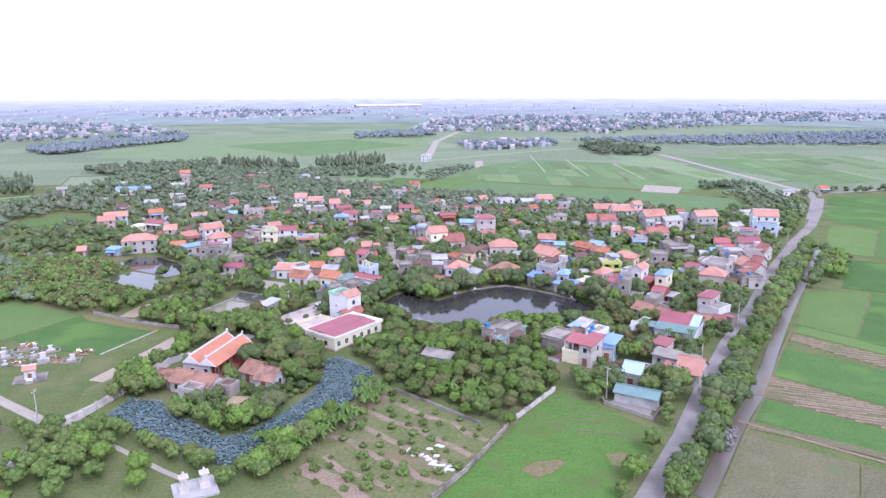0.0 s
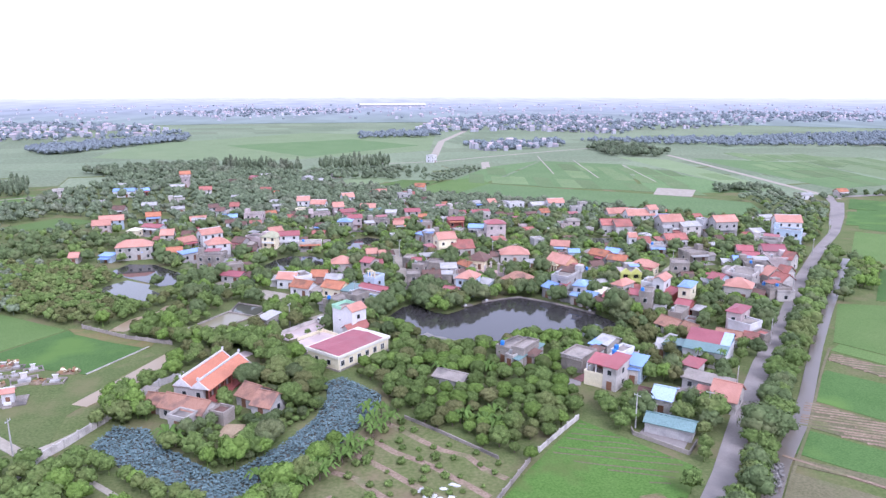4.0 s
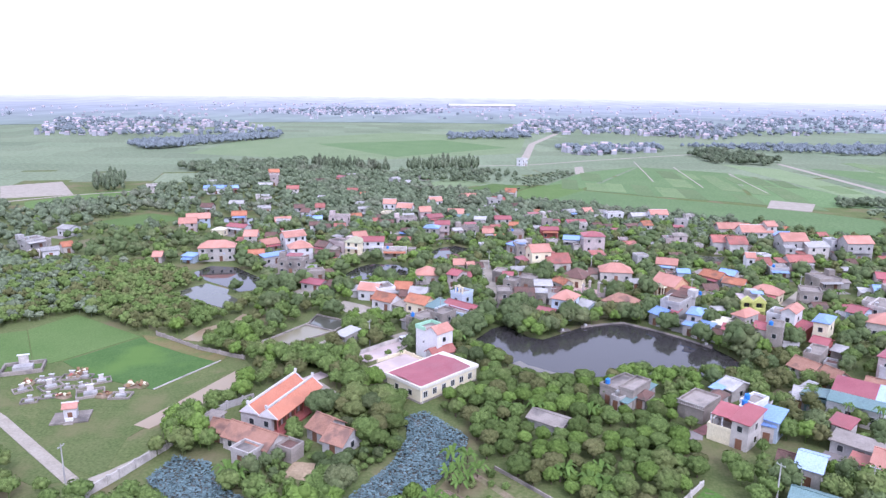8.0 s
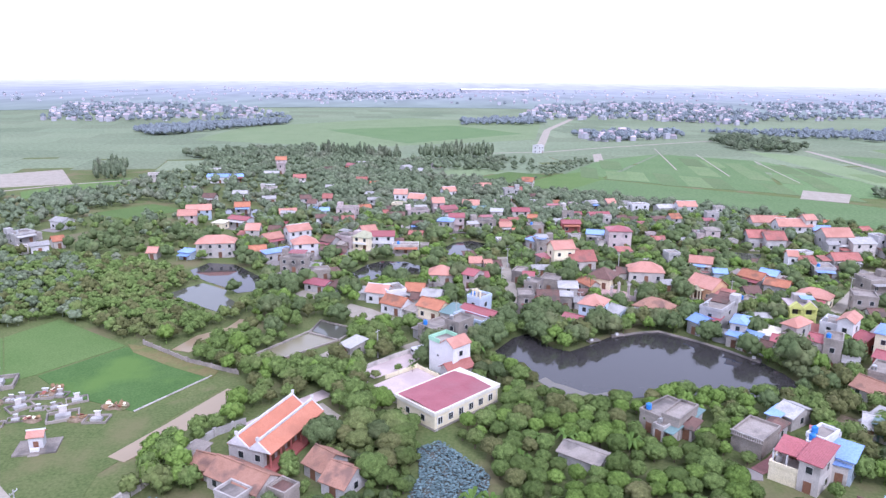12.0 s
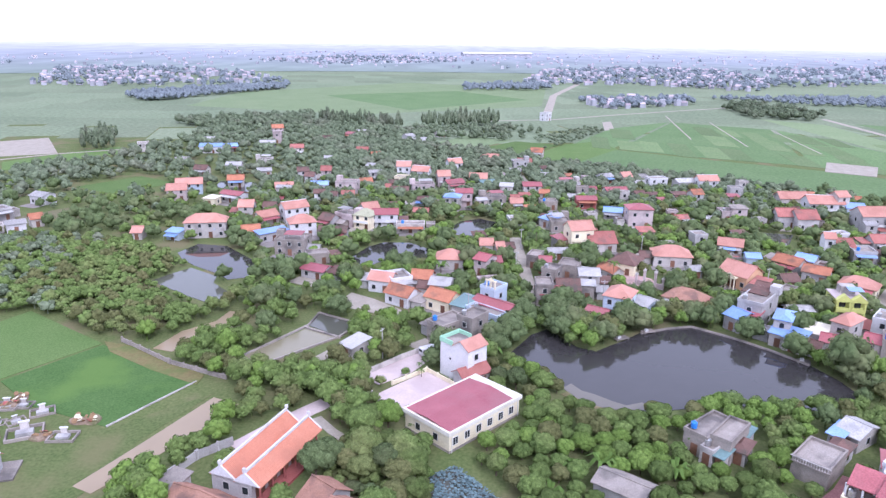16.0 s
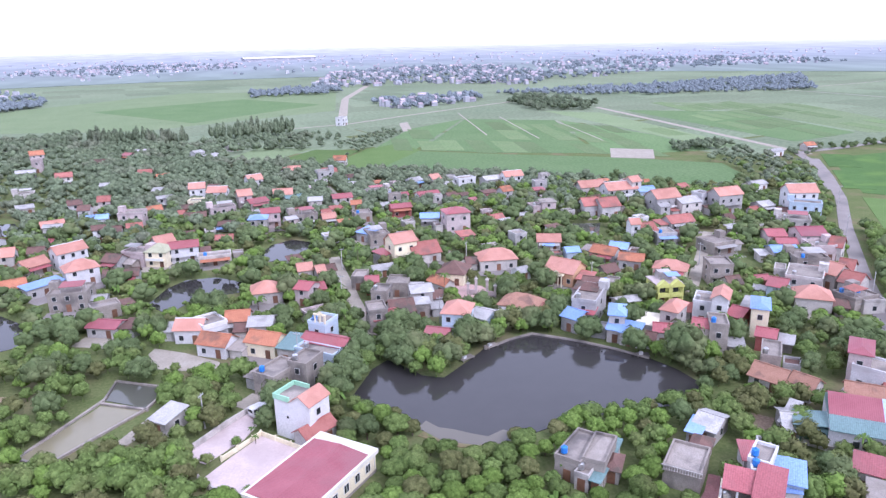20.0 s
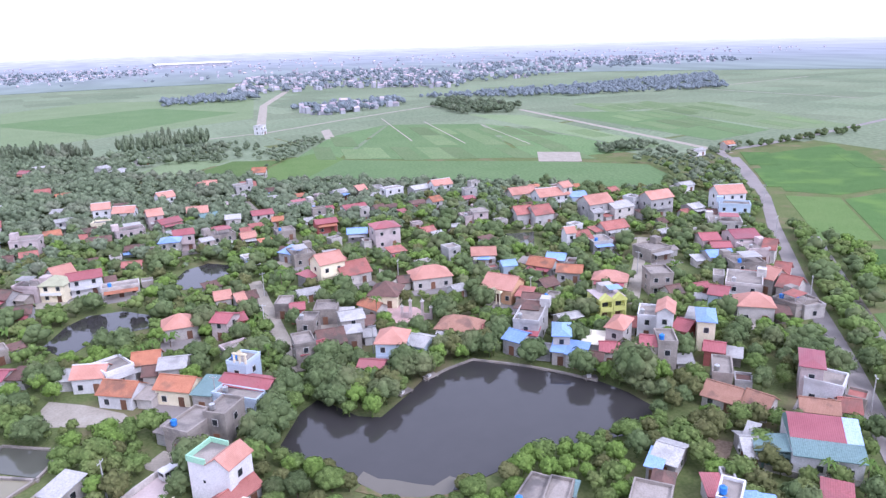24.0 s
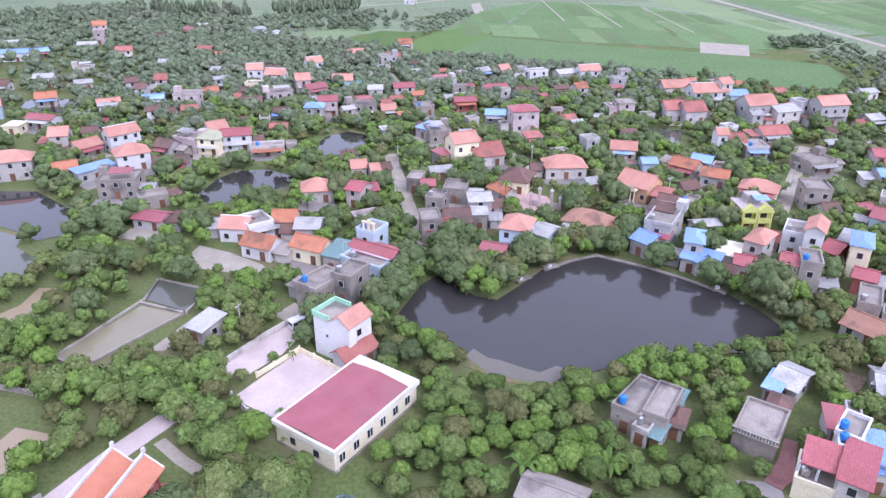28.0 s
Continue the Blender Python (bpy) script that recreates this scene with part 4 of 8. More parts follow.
house(111.7, 236.3, -38, 7.7, 5.2, 3.6, "gable", "terracotta", "grey")
house(88.1, 224.2, -44, 4.1, 6.0, 3.6, "shed", "oldred", "pale")
house(117.6, 223.4, -42, 10.0, 6.9, 4.0, "hip", "orange", "cream")
house(75.6, 200.3, -41, 6.5, 14.0, 7.0, "flat", "concrete", "grey")
house(87.1, 217.7, -42, 5.6, 6.0, 4.0, "gable", "brown", "grey")
house(92.0, 216.8, -48, 3.5, 6.9, 4.0, "flat", "concrete", "concrete")
house(129.8, 214.2, -21, 6.9, 8.0, 6.5, "flat", "concrete", "concrete")
house(151.6, 240.7, 6, 9.3, 9.0, 4.0, "flat", "concrete", "concrete")
house(105.9, 191.1, -42, 4.8, 8.0, 6.0, "flat", "concrete", "white")
house(108.0, 187.0, -43, 4.0, 8.0, 8.5, "gableface", "orange", "white")
house(113.9, 178.8, -40, 4.1, 9.0, 8.0, "hip", "blue", "cream")
house(110.9, 184.8, -63, 3.7, 8.0, 4.0, "gable", "crimson", "redwall")
house(117.7, 188.2, -50, 2.4, 6.0, 4.5, "shed", "whitemetal", "grey")
house(97.1, 172.9, -31, 4.3, 7.0, 8.0, "flat", "concrete", "concrete")
house(94.1, 175.8, -40, 3.7, 6.0, 7.0, "gable", "crimson", "pink")
house(91.2, 177.5, -36, 3.6, 6.0, 4.5, "gable", "crimson", "redwall")
house(79.8, 190.2, -32, 4.0, 8.0, 6.5, "hip", "blue", "pale")
house(78.0, 187.8, -39, 4.1, 5.0, 3.5, "shed", "blue", "pale")
house(80.2, 184.9, -45, 4.4, 6.0, 3.5, "shed", "blue", "pale")
house(86.8, 187.4, -40, 4.6, 6.0, 4.0, "shed", "cream", "pale")
house(92.4, 186.6, -53, 4.3, 8.0, 7.5, "hip", "orange", "pale")
house(88.0, 182.1, -33, 4.2, 6.0, 4.0, "gable", "crimson", "pale")
house(70.3, 198.0, -60, 4.9, 7.0, 4.0, "gable", "blue", "grey")
house(101.9, 160.8, -42, 4.2, 9.0, 4.5, "flat", "concrete", "concrete")
house(96.2, 155.7, -63, 7.0, 6.4, 2.7, "gable", "tan", "pale")
house(100.0, 150.1, -67, 5.0, 6.2, 2.7, "gable", "tan", "pale")
house(70.6, 142.2, -57, 4.3, 7.5, 3.2, "gable", "whitemetal", "pale")
house(68.1, 141.9, -52, 2.4, 5.0, 3.0, "shed", "blue", "grey")
house(40.8, 139.5, -51, 4.8, 10.0, 4.2, "deck", "concrete", "concrete")
house(44.4, 136.9, -43, 3.9, 9.0, 4.7, "deck", "concrete", "concrete")
house(41.9, 136.3, -49, 2.5, 3.5, 2.9, "flat", "concrete", "pale")
house(43.6, 134.6, -48, 1.4, 3.5, 2.7, "shed", "teal", "pale")
house(47.8, 136.5, -38, 2.6, 5.0, 3.0, "hip", "brown", "pale")
house(50.6, 141.3, -45, 1.0, 4.0, 2.6, "shed", "teal", "grey")
house(64.7, 135.9, -47, 3.2, 6.0, 3.2, "hip", "brown", "grey")
house(72.3, 131.0, -28, 2.5, 5.0, 3.0, "shed", "crimson", "grey")
house(74.5, 129.9, -35, 2.2, 7.0, 3.2, "flat", "concrete", "grey")
house(86.5, 137.0, -31, 2.6, 8.5, 2.7, "gable", "whitemetal", "grey")
house(67.6, 123.3, -36, 3.4, 4.0, 6.4, "flat", "concrete", "white")
house(71.1, 120.6, -28, 2.8, 8.0, 4.0, "shed", "blue", "pale")
house(63.7, 117.6, -46, 3.7, 8.0, 6.2, "shed", "crimson", "pale")
house(216.7, 275.0, -17, 11.9, 9.0, 10.0, "gable", "orange", "white")
house(211.2, 267.9, -41, 12.0, 7.0, 7.0, "flat", "concrete", "paleblue")
house(190.9, 251.8, -38, 11.7, 9.0, 6.0, "flat", "concrete", "pale")
house(172.7, 239.5, -20, 6.4, 8.0, 5.0, "gable", "crimson", "pink")
house(171.8, 233.5, -26, 6.4, 6.0, 4.0, "gable", "crimson", "redwall")
house(182.6, 232.9, -17, 9.1, 10.0, 6.0, "gable", "pinkred", "pink")
house(164.2, 225.4, -17, 8.2, 7.0, 4.0, "gable", "blue", "grey")
house(162.1, 211.8, -19, 10.1, 10.0, 5.5, "flat", "concrete", "concrete")
house(145.1, 197.8, -47, 9.8, 12.0, 6.0, "flat", "concrete", "pale")
house(135.0, 197.2, -52, 4.8, 8.0, 5.0, "gable", "crimson", "paleblue")
house(138.1, 186.3, -37, 9.3, 8.0, 5.0, "hip", "orange", "pale")
house(157.7, 201.2, -74, 3.9, 8.0, 5.0, "gable", "orange", "pale")
house(167.0, 204.4, -56, 4.0, 8.0, 4.0, "gable", "oldred", "pale")
house(158.5, 194.9, -68, 5.4, 8.0, 4.0, "gable", "oldred", "pale")
house(181.0, 222.3, -54, 3.9, 8.0, 5.0, "gable", "oldred", "pale")
house(148.6, 186.7, -85, 7.5, 9.0, 4.0, "flat", "concrete", "concrete")
house(116.0, 150.5, -48, 4.3, 9.0, 8.0, "hip", "pinkred", "pink")
house(116.4, 147.9, -60, 7.2, 7.0, 5.0, "flat", "concrete", "white")
house(110.0, 142.9, -42, 6.8, 5.0, 2.8, "gable", "tan", "pale")
house(85.8, 101.9, -42, 6.0, 9.0, 3.4, "gable", "orange", "pale")
house(70.8, 102.8, -37, 4.5, 8.0, 4.0, "gable", "paleblue", "pale")
house(87.1, 112.5, -45, 11.7, 4.6, 3.0, "shed", "concrete", "grey")
house(-28.9, 396.2, -1, 7.2, 6.9, 7.0, "gable", "orange", "white")
house(-20.1, 391.9, -14, 9.0, 6.9, 5.3, "gable", "orange", "white")
house(-29.3, 379.3, -12, 7.0, 6.0, 4.0, "flat", "concrete", "cream")
house(-129.6, 338.3, 12, 8.5, 6.9, 5.3, "gable", "orange", "pink")
house(-128.5, 351.9, 17, 11.8, 6.9, 5.3, "gable", "orange", "paleblue")
house(-108.0, 275.6, -15, 5.5, 4.3, 3.0, "shed", "blue", "paleblue")
house(-121.2, 275.1, 3, 3.7, 5.2, 3.0, "gable", "orange", "pale")
house(-170.5, 282.8, 35, 6.6, 5.2, 3.5, "gable", "whitemetal", "white")
house(-167.1, 291.3, 42, 4.4, 5.2, 3.5, "gable", "terracotta", "pale")
house(-186.4, 299.7, 57, 8.7, 7.7, 4.4, "flat", "concrete", "grey")
house(-188.2, 327.6, -23, 8.1, 6.9, 4.0, "gable", "whitemetal", "white")
house(-200.8, 473.3, 24, 7.2, 7.7, 5.3, "flat", "concrete", "pale")
house(-125.3, 517.4, 5, 5.7, 6.0, 7.9, "flat", "concrete", "pink")
house(-157.4, 471.6, 4, 13.8, 7.7, 4.4, "gable", "blue", "white")
house(-123.7, 406.8, 4, 8.1, 6.9, 4.4, "gable", "whitemetal", "pale")
house(-8.4, 187.5, -46, 6.0, 9.0, 5.0, "deck", "concrete", "concrete")
house(-1.0, 188.1, -39, 4.8, 7.0, 6.5, "flat", "concrete", "concrete")
house(-8.3, 208.3, -36, 8.4, 6.0, 4.0, "gable", "terracotta", "cream")
house(-2.6, 202.9, -34, 4.3, 7.0, 4.0, "shed", "teal", "pale")
house(5.7, 207.3, -41, 4.9, 6.0, 7.5, "flat", "concrete", "paleblue")
house(5.9, 201.7, -41, 12.0, 6.0, 4.5, "gable", "crimson", "pale")
house(3.7, 198.3, -43, 11.2, 4.0, 4.0, "flat", "concrete", "paleblue")
house(-7.8, 219.4, -13, 6.0, 6.9, 4.0, "gable", "whitemetal", "grey")
house(-29.6, 178.6, -41, 4.2, 6.0, 3.0, "shed", "whitemetal", "pale")
house(-22.8, 114.5, -30, 5.2, 7.0, 2.8, "gable", "tan", "grey")
house(-27.4, 120.2, -39, 5.0, 6.6, 2.8, "gable", "tan", "grey")
house(109.6, 171.5, -46, 4.3, 6.0, 4.0, "gable", "crimson", "redwall")
house(-111.5, 369.2, 10, 7.7, 6.0, 4.0, "gable", "terracotta", "pale")
house(-95.5, 280.1, -10, 4.0, 5.2, 3.5, "gable", "blue", "grey")
house(-78.6, 276.7, 20, 6.4, 6.0, 3.4, "gable", "terracotta", "pale")
house(-54.4, 294.9, -32, 6.0, 6.0, 3.6, "gable", "brown", "grey")
house(-48.7, 248.9, 20, 7.5, 5.2, 3.4, "flat", "concrete", "concrete")
house(68.4, 125.2, -52, 3.5, 6.0, 7.0, "deck", "concrete", "white")
house(71.4, 121.3, -41, 4.3, 6.0, 5.0, "shed", "blue", "paleblue")
house(86.9, 120.7, -49, 4.1, 5.0, 4.0, "shed", "crimson", "pale")
house(-69.7, 390.5, 3, 5.1, 6.0, 5.3, "gable", "oldred", "pink")
house(86.7, 139.3, -56, 1.7, 8.0, 3.0, "shed", "whitemetal", "grey")
house(-40.9, 114.1, -30, 12.4, 6.5, 3.0, "gable", "tan", "pale")
house(-40.7, 109.9, -31, 5.1, 4.0, 3.0, "flat", "concrete", "pale")
house(-48.3, 119.6, -21, 4.6, 5.0, 2.6, "gable", "tan", "pale")
house(177.6, 222.9, -16, 7.8, 8.0, 5.0, "flat", "concrete", "pink")
house(154.1, 203.0, -41, 5.3, 6.0, 4.5, "shed", "oldred", "pale")
house(152.5, 186.1, -105, 7.9, 6.0, 3.5, "deck", "concrete", "pale")
house(146.0, 208.3, -44, 3.1, 6.0, 5.0, "flat", "concrete", "pale")
house(-78.5, 540.3, -32, 5.8, 6.9, 4.0, "gable", "crimson", "pale")
house(-31.5, 533.7, 48, 7.5, 6.9, 4.0, "gable", "whitemetal", "white")
house(-20.3, 520.7, 53, 12.5, 6.9, 3.0, "shed", "whitemetal", "pale")
house(-7.7, 559.3, 44, 10.8, 6.0, 3.0, "gable", "whitemetal", "pale")
house(50.7, 467.9, -19, 7.6, 6.9, 4.0, "gable", "terracotta", "pale")
house(39.1, 427.9, -11, 8.2, 6.9, 4.0, "gable", "oldred", "pale")
house(21.5, 442.0, -6, 6.8, 6.9, 4.0, "gable", "orange", "pale")
house(86.6, 671.7, 44, 8.0, 7.0, 7.0, "flat", "concrete", "white")
house(311.4, 396.8, 8, 9.8, 5.2, 3.5, "gable", "whitemetal", "white")
house(346.2, 407.2, 4, 7.8, 5.2, 3.5, "gable", "terracotta", "pale")



# ---- the landmark buildings ----
PLAIN = len(FOOT)
def foot(x, y, turn, w, d, gap=0.8):
    c, s = math.cos(radians(turn)), math.sin(radians(turn))
    FOOT.append((x - s * d / 2, y + c * d / 2, w / 2 + gap, d / 2 + gap, c, s))


def assembly_hall(x, y, turn, w, d, eave=4.1):
    h = thing("assembly_hall", pose(x, y, 0, 0, 0, turn), "long cream one-storey meeting hall with flat crimson roof and white cornice", "hall")
    foot(x, y, turn, w, d, 2.0)
    part("wall", box(bmesh.new(), -w / 2, 0, -0.2, w / 2, d, eave), WALL["cream"], h)
    part("plinth", box(bmesh.new(), -w / 2 - 0.08, -0.08, -0.2, w / 2 + 0.08, d + 0.08, 0.5), ROOF["concrete"], h)
    for x0, y0, x1, y1 in ((-w / 2 - 0.4, -0.4, w / 2 + 0.4, 0.0), (-w / 2 - 0.4, d, w / 2 + 0.4, d + 0.4), (-w / 2 - 0.4, 0, -w / 2 + 0.1, d), (w / 2 - 2.0, 0, w / 2 + 0.4, d)):
        part("cornice", box(bmesh.new(), x0, y0, eave - 0.35, x1, y1, eave + 0.5), M_CORNICE, h)
    a, b = -w / 2 + 0.1, w / 2 - 2.0
    part("roof", slab(bmesh.new(), [(a, 0, eave + 0.42), (b, 0, eave + 0.42), (b, d / 2, eave + 0.95), (a, d / 2, eave + 0.95)], 0.12), ROOF["pinkred"], h)
    part("roof", slab(bmesh.new(), [(a, d / 2, eave + 0.95), (b, d / 2, eave + 0.95), (b, d, eave + 0.42), (a, d, eave + 0.42)], 0.12), ROOF["pinkred"], h)
    for k in range(6):
        wx = -w / 2 + 1.6 + k * (w - 4.2) / 5
        fr = part("window", box(bmesh.new(), wx - 0.75, -0.08, 1.3, wx + 0.75, 0.04, 3.0), M_TRIM, h)
        part("pane", box(bmesh.new(), wx - 0.6, -0.1, 1.42, wx + 0.6, -0.075, 2.88), M_GLASS, fr, "dark shuttered pane")
        part("mullion", box(bmesh.new(), wx - 0.04, -0.13, 1.42, wx + 0.04, -0.1, 2.88), M_TRIM, fr)
    for k in (0, 1):
        pane(h, -w / 2, d * (0.3 + 0.4 * k), 1.4, -1)
        pane(h, w / 2, d * (0.3 + 0.4 * k), 1.4, 1)
    for k in range(8):
        part("drainpipe", cylinder(bmesh.new(), -w / 2 + 0.6 + k * (w - 1.2) / 7, -0.14, 0, eave - 0.35, 0.06, 0.06, 6), M_TRIM, h) if k in (0, 7) else None
    return h


assembly_hall(2.3, 145.9, 45, 20.3, 12.2)


def tower_house(x, y, turn, w, d, eave):
    h = thing("tower_house", pose(x, y, 0, 0, 0, turn), "tall narrow white house with orange gable and mint-edged roof terrace", "house", "village houses")
    foot(x, y, turn, w, d)
    part("wall", box(bmesh.new(), -w / 2, 0, -0.2, w / 2, d, eave), WALL["white"], h)
    m, rise = w / 2, 1.9
    cut = d * 0.55
    part("roof", slab(bmesh.new(), [(-w / 2 - 0.3, -0.3, eave + 0.15), (w / 2 + 0.3, -0.3, eave + 0.15), (w / 2 + 0.3, cut * 0.5, eave + rise), (-w / 2 - 0.3, cut * 0.5, eave + rise)], 0.15), ROOF["orange"], h)
    part("roof", slab(bmesh.new(), [(-w / 2 - 0.3, cut * 0.5, eave + rise), (w / 2 + 0.3, cut * 0.5, eave + rise), (w / 2 + 0.3, cut, eave + 0.15), (-w / 2 - 0.3, cut, eave + 0.15)], 0.15), ROOF["orange"], h)
    for sx in (-w / 2, w / 2):
        bm = bmesh.new()
        bm.faces.new([bm.verts.new(q) for q in ((sx, 0, eave), (sx, cut, eave), (sx, cut * 0.5, eave + rise - 0.1))])
        part("gable_wall", bm, WALL["white"], h)
    for q in ((-w / 2 - 0.15, cut, -w / 2 + 0.1, d), (w / 2 - 0.1, cut, w / 2 + 0.15, d), (-w / 2 - 0.15, d - 0.1, w / 2 + 0.15, d + 0.15)):
        part("parapet", box(bmesh.new(), q[0], q[1], eave - 0.1, q[2], q[3], eave + 1.0), M_GREENTRIM, h, "mint green parapet")
    part("terrace", box(bmesh.new(), -w / 2 + 0.1, cut, eave, w / 2 - 0.1, d - 0.1, eave + 0.06), ROOF["concrete"], h)
    pane(h, -0.4, 0, eave - 2.6, 0)
    for s in range(2):
        pane(h, w / 2, d * 0.6, 1.2 + s * 3.0, 1)
    part("vent", box(bmesh.new(), -w / 2 - 0.05, d * 0.6, eave * 0.55, -w / 2 + 0.03, d * 0.6 + 0.5, eave * 0.55 + 0.5), M_GLASS, h)
    return h


tower_house(1.4, 167.0, 44, 6.0, 8.8, 8.3)
house(1.3, 164.5, 33, 7.2, 4, 3.2, "gable", "oldred", "grey")


def temple(x, y, turn, w, d, eave=4.0):
    h = thing("temple", pose(x, y, 0, 0, 0, turn), "village temple with twin bright orange tiled roofs and white ridges", "temple")
    foot(x, y, turn, w, d)
    part("wall", box(bmesh.new(), -w / 2, 1.6, -0.2, w / 2, d, eave), WALL["grey"], h)
    part("platform", box(bmesh.new(), -w / 2 - 0.8, -1.2, -0.2, w / 2 + 0.8, d + 0.5, 0.5), WALL["redwall"], h)
    for k in range(6):
        cx = -w / 2 + 0.5 + k * (w - 1) / 5
        part("column", cylinder(bmesh.new(), cx, 0.3, 0.5, eave, 0.2, 0.2, 10), WALL["redwall"], h)
        if k < 5:
            part("door", box(bmesh.new(), cx + 0.5, 1.5, 0.5, cx + (w - 1) / 5 - 0.5, 1.58, 3.0), M_DOOR, h)
    half = d / 2
    for y0, lift in ((0.0, 0.0), (half, 0.3)):
        e, r, mid = eave + lift, eave + lift + half * 0.42, y0 + half / 2
        part("roof", slab(bmesh.new(), [(-w / 2 - 0.5, y0 - 0.5, e - 0.1), (w / 2 + 0.5, y0 - 0.5, e - 0.1), (w / 2 + 0.5, mid, r), (-w / 2 - 0.5, mid, r)], 0.2), ROOF["bright"], h)
        part("roof", slab(bmesh.new(), [(-w / 2 - 0.5, mid, r), (w / 2 + 0.5, mid, r), (w / 2 + 0.5, y0 + half - 0.1, e - 0.1), (-w / 2 - 0.5, y0 + half - 0.1, e - 0.1)], 0.2), ROOF["bright"], h)
        bm = box(bmesh.new(), -w / 2 - 0.5, mid - 0.18, r - 0.05, w / 2 + 0.5, mid + 0.18, r + 0.4)
        for sx in (-1, 1):
            box(bm, sx * (w / 2 + 0.5) - 0.25, mid - 0.2, r + 0.3, sx * (w / 2 + 0.5) + 0.25, mid + 0.2, r + 1.0)
        part("ridge", bm, WALL["white"], h, "white plaster ridge with raised ends")
        for sx in (-1, 1):
            bm = bmesh.new()
            xx = sx * (w / 2 + 0.3)
            a = [bm.verts.new((xx, q, z)) for q, z in ((y0 - 0.4, e + 0.05), (y0 + half, e + 0.05), (mid, r + 0.15))]
            b = [bm.verts.new((xx + sx * 0.28, q, z)) for q, z in ((y0 - 0.4, e + 0.05), (y0 + half, e + 0.05), (mid, r + 0.15))]
            bm.faces.new(a), bm.faces.new(b[::-1])
            for k in range(3):
                bm.faces.new((a[k], a[(k + 1) % 3], b[(k + 1) % 3], b[k]))
            part("verge", bm, WALL["white"], h)
            bm = bmesh.new()
            g = [bm.verts.new((sx * w / 2, q, z)) for q, z in ((y0 + 0.1, eave), (y0 + half, eave), (mid, r))]
            bm.faces.new(g)
            part("gable_wall", bm, WALL["grey"], h)
    pane(h, -w / 2, d * 0.3, 1.6, -1)
    pane(h, -w / 2, d * 0.7, 1.6, -1)
    return h


temple(-32.6, 131.4, 69, 18.5, 9.6)


def workshop(x, y, turn, w, d, eave=5.4):
    h = thing("workshop", pose(x, y, 0, 0, 0, turn), "long roadside workshop with faded red, teal and blue sheet roof", "workshop")
    foot(x, y, turn, w, d)
    part("wall", box(bmesh.new(), -w / 2, 0, -0.2, w / 2, d, eave - 0.5), WALL["white"], h)
    z = [eave - 0.6, eave + 0.5, eave + 2.4]
    part("roof", slab(bmesh.new(), [(-w / 2, -0.8, z[0]), (w / 2 + 0.4, -0.8, z[0]), (w / 2 + 0.4, d * 0.28, z[1]), (-w / 2, d * 0.28, z[1])], 0.14), ROOF["teal"], h, "teal sheet apron")
    part("roof", slab(bmesh.new(), [(-w / 2, d * 0.28, z[1] + 0.02), (w * 0.3, d * 0.28, z[1] + 0.02), (w * 0.3, d * 0.75, z[2]), (-w / 2, d * 0.75, z[2])], 0.14), ROOF["pinkred"], h, "faded red sheet slope")
    part("roof", slab(bmesh.new(), [(w * 0.3, d * 0.28, z[1] + 0.02), (w / 2 + 0.4, d * 0.28, z[1] + 0.02), (w / 2 + 0.4, d * 0.75, z[2]), (w * 0.3, d * 0.75, z[2])], 0.14), ROOF["paleblue"], h, "pale blue sheet slope")
    part("roof", slab(bmesh.new(), [(-w / 2, d * 0.75, z[2]), (w / 2 + 0.4, d * 0.75, z[2]), (w / 2 + 0.4, d + 0.5, z[1]), (-w / 2, d + 0.5, z[1])], 0.14), ROOF["pinkred"], h)
    for sx in (-w / 2 + 0.03, w / 2 - 0.03):
        bm = bmesh.new()
        bm.faces.new([bm.verts.new((sx, q, r)) for q, r in ((0, eave - 0.5), (d, eave - 0.5), (d, z[1] - 0.2), (d * 0.75, z[2] - 0.2), (d * 0.28, z[1] - 0.2))])
        part("gable_wall", bm, ROOF["teal"], h)
    for k in range(4):
        pane(h, -w * 0.1 + k * w * 0.14, 0, 1.6, 0)
    part("side_shed", slab(bmesh.new(), [(-w / 2 - 6, 0.5, eave - 1.4), (-w / 2, 0.5, eave - 0.7), (-w / 2, d * 0.5, eave - 0.5), (-w / 2 - 6, d * 0.5, eave - 1.2)], 0.14), ROOF["teal"], h)
    part("side_wall", box(bmesh.new(), -w / 2 - 5.6, 0.8, -0.2, -w / 2, d * 0.48, eave - 1.6), ROOF["teal"], h)
    return h


workshop(95.3, 129.3, -40, 11.5, 12.5)


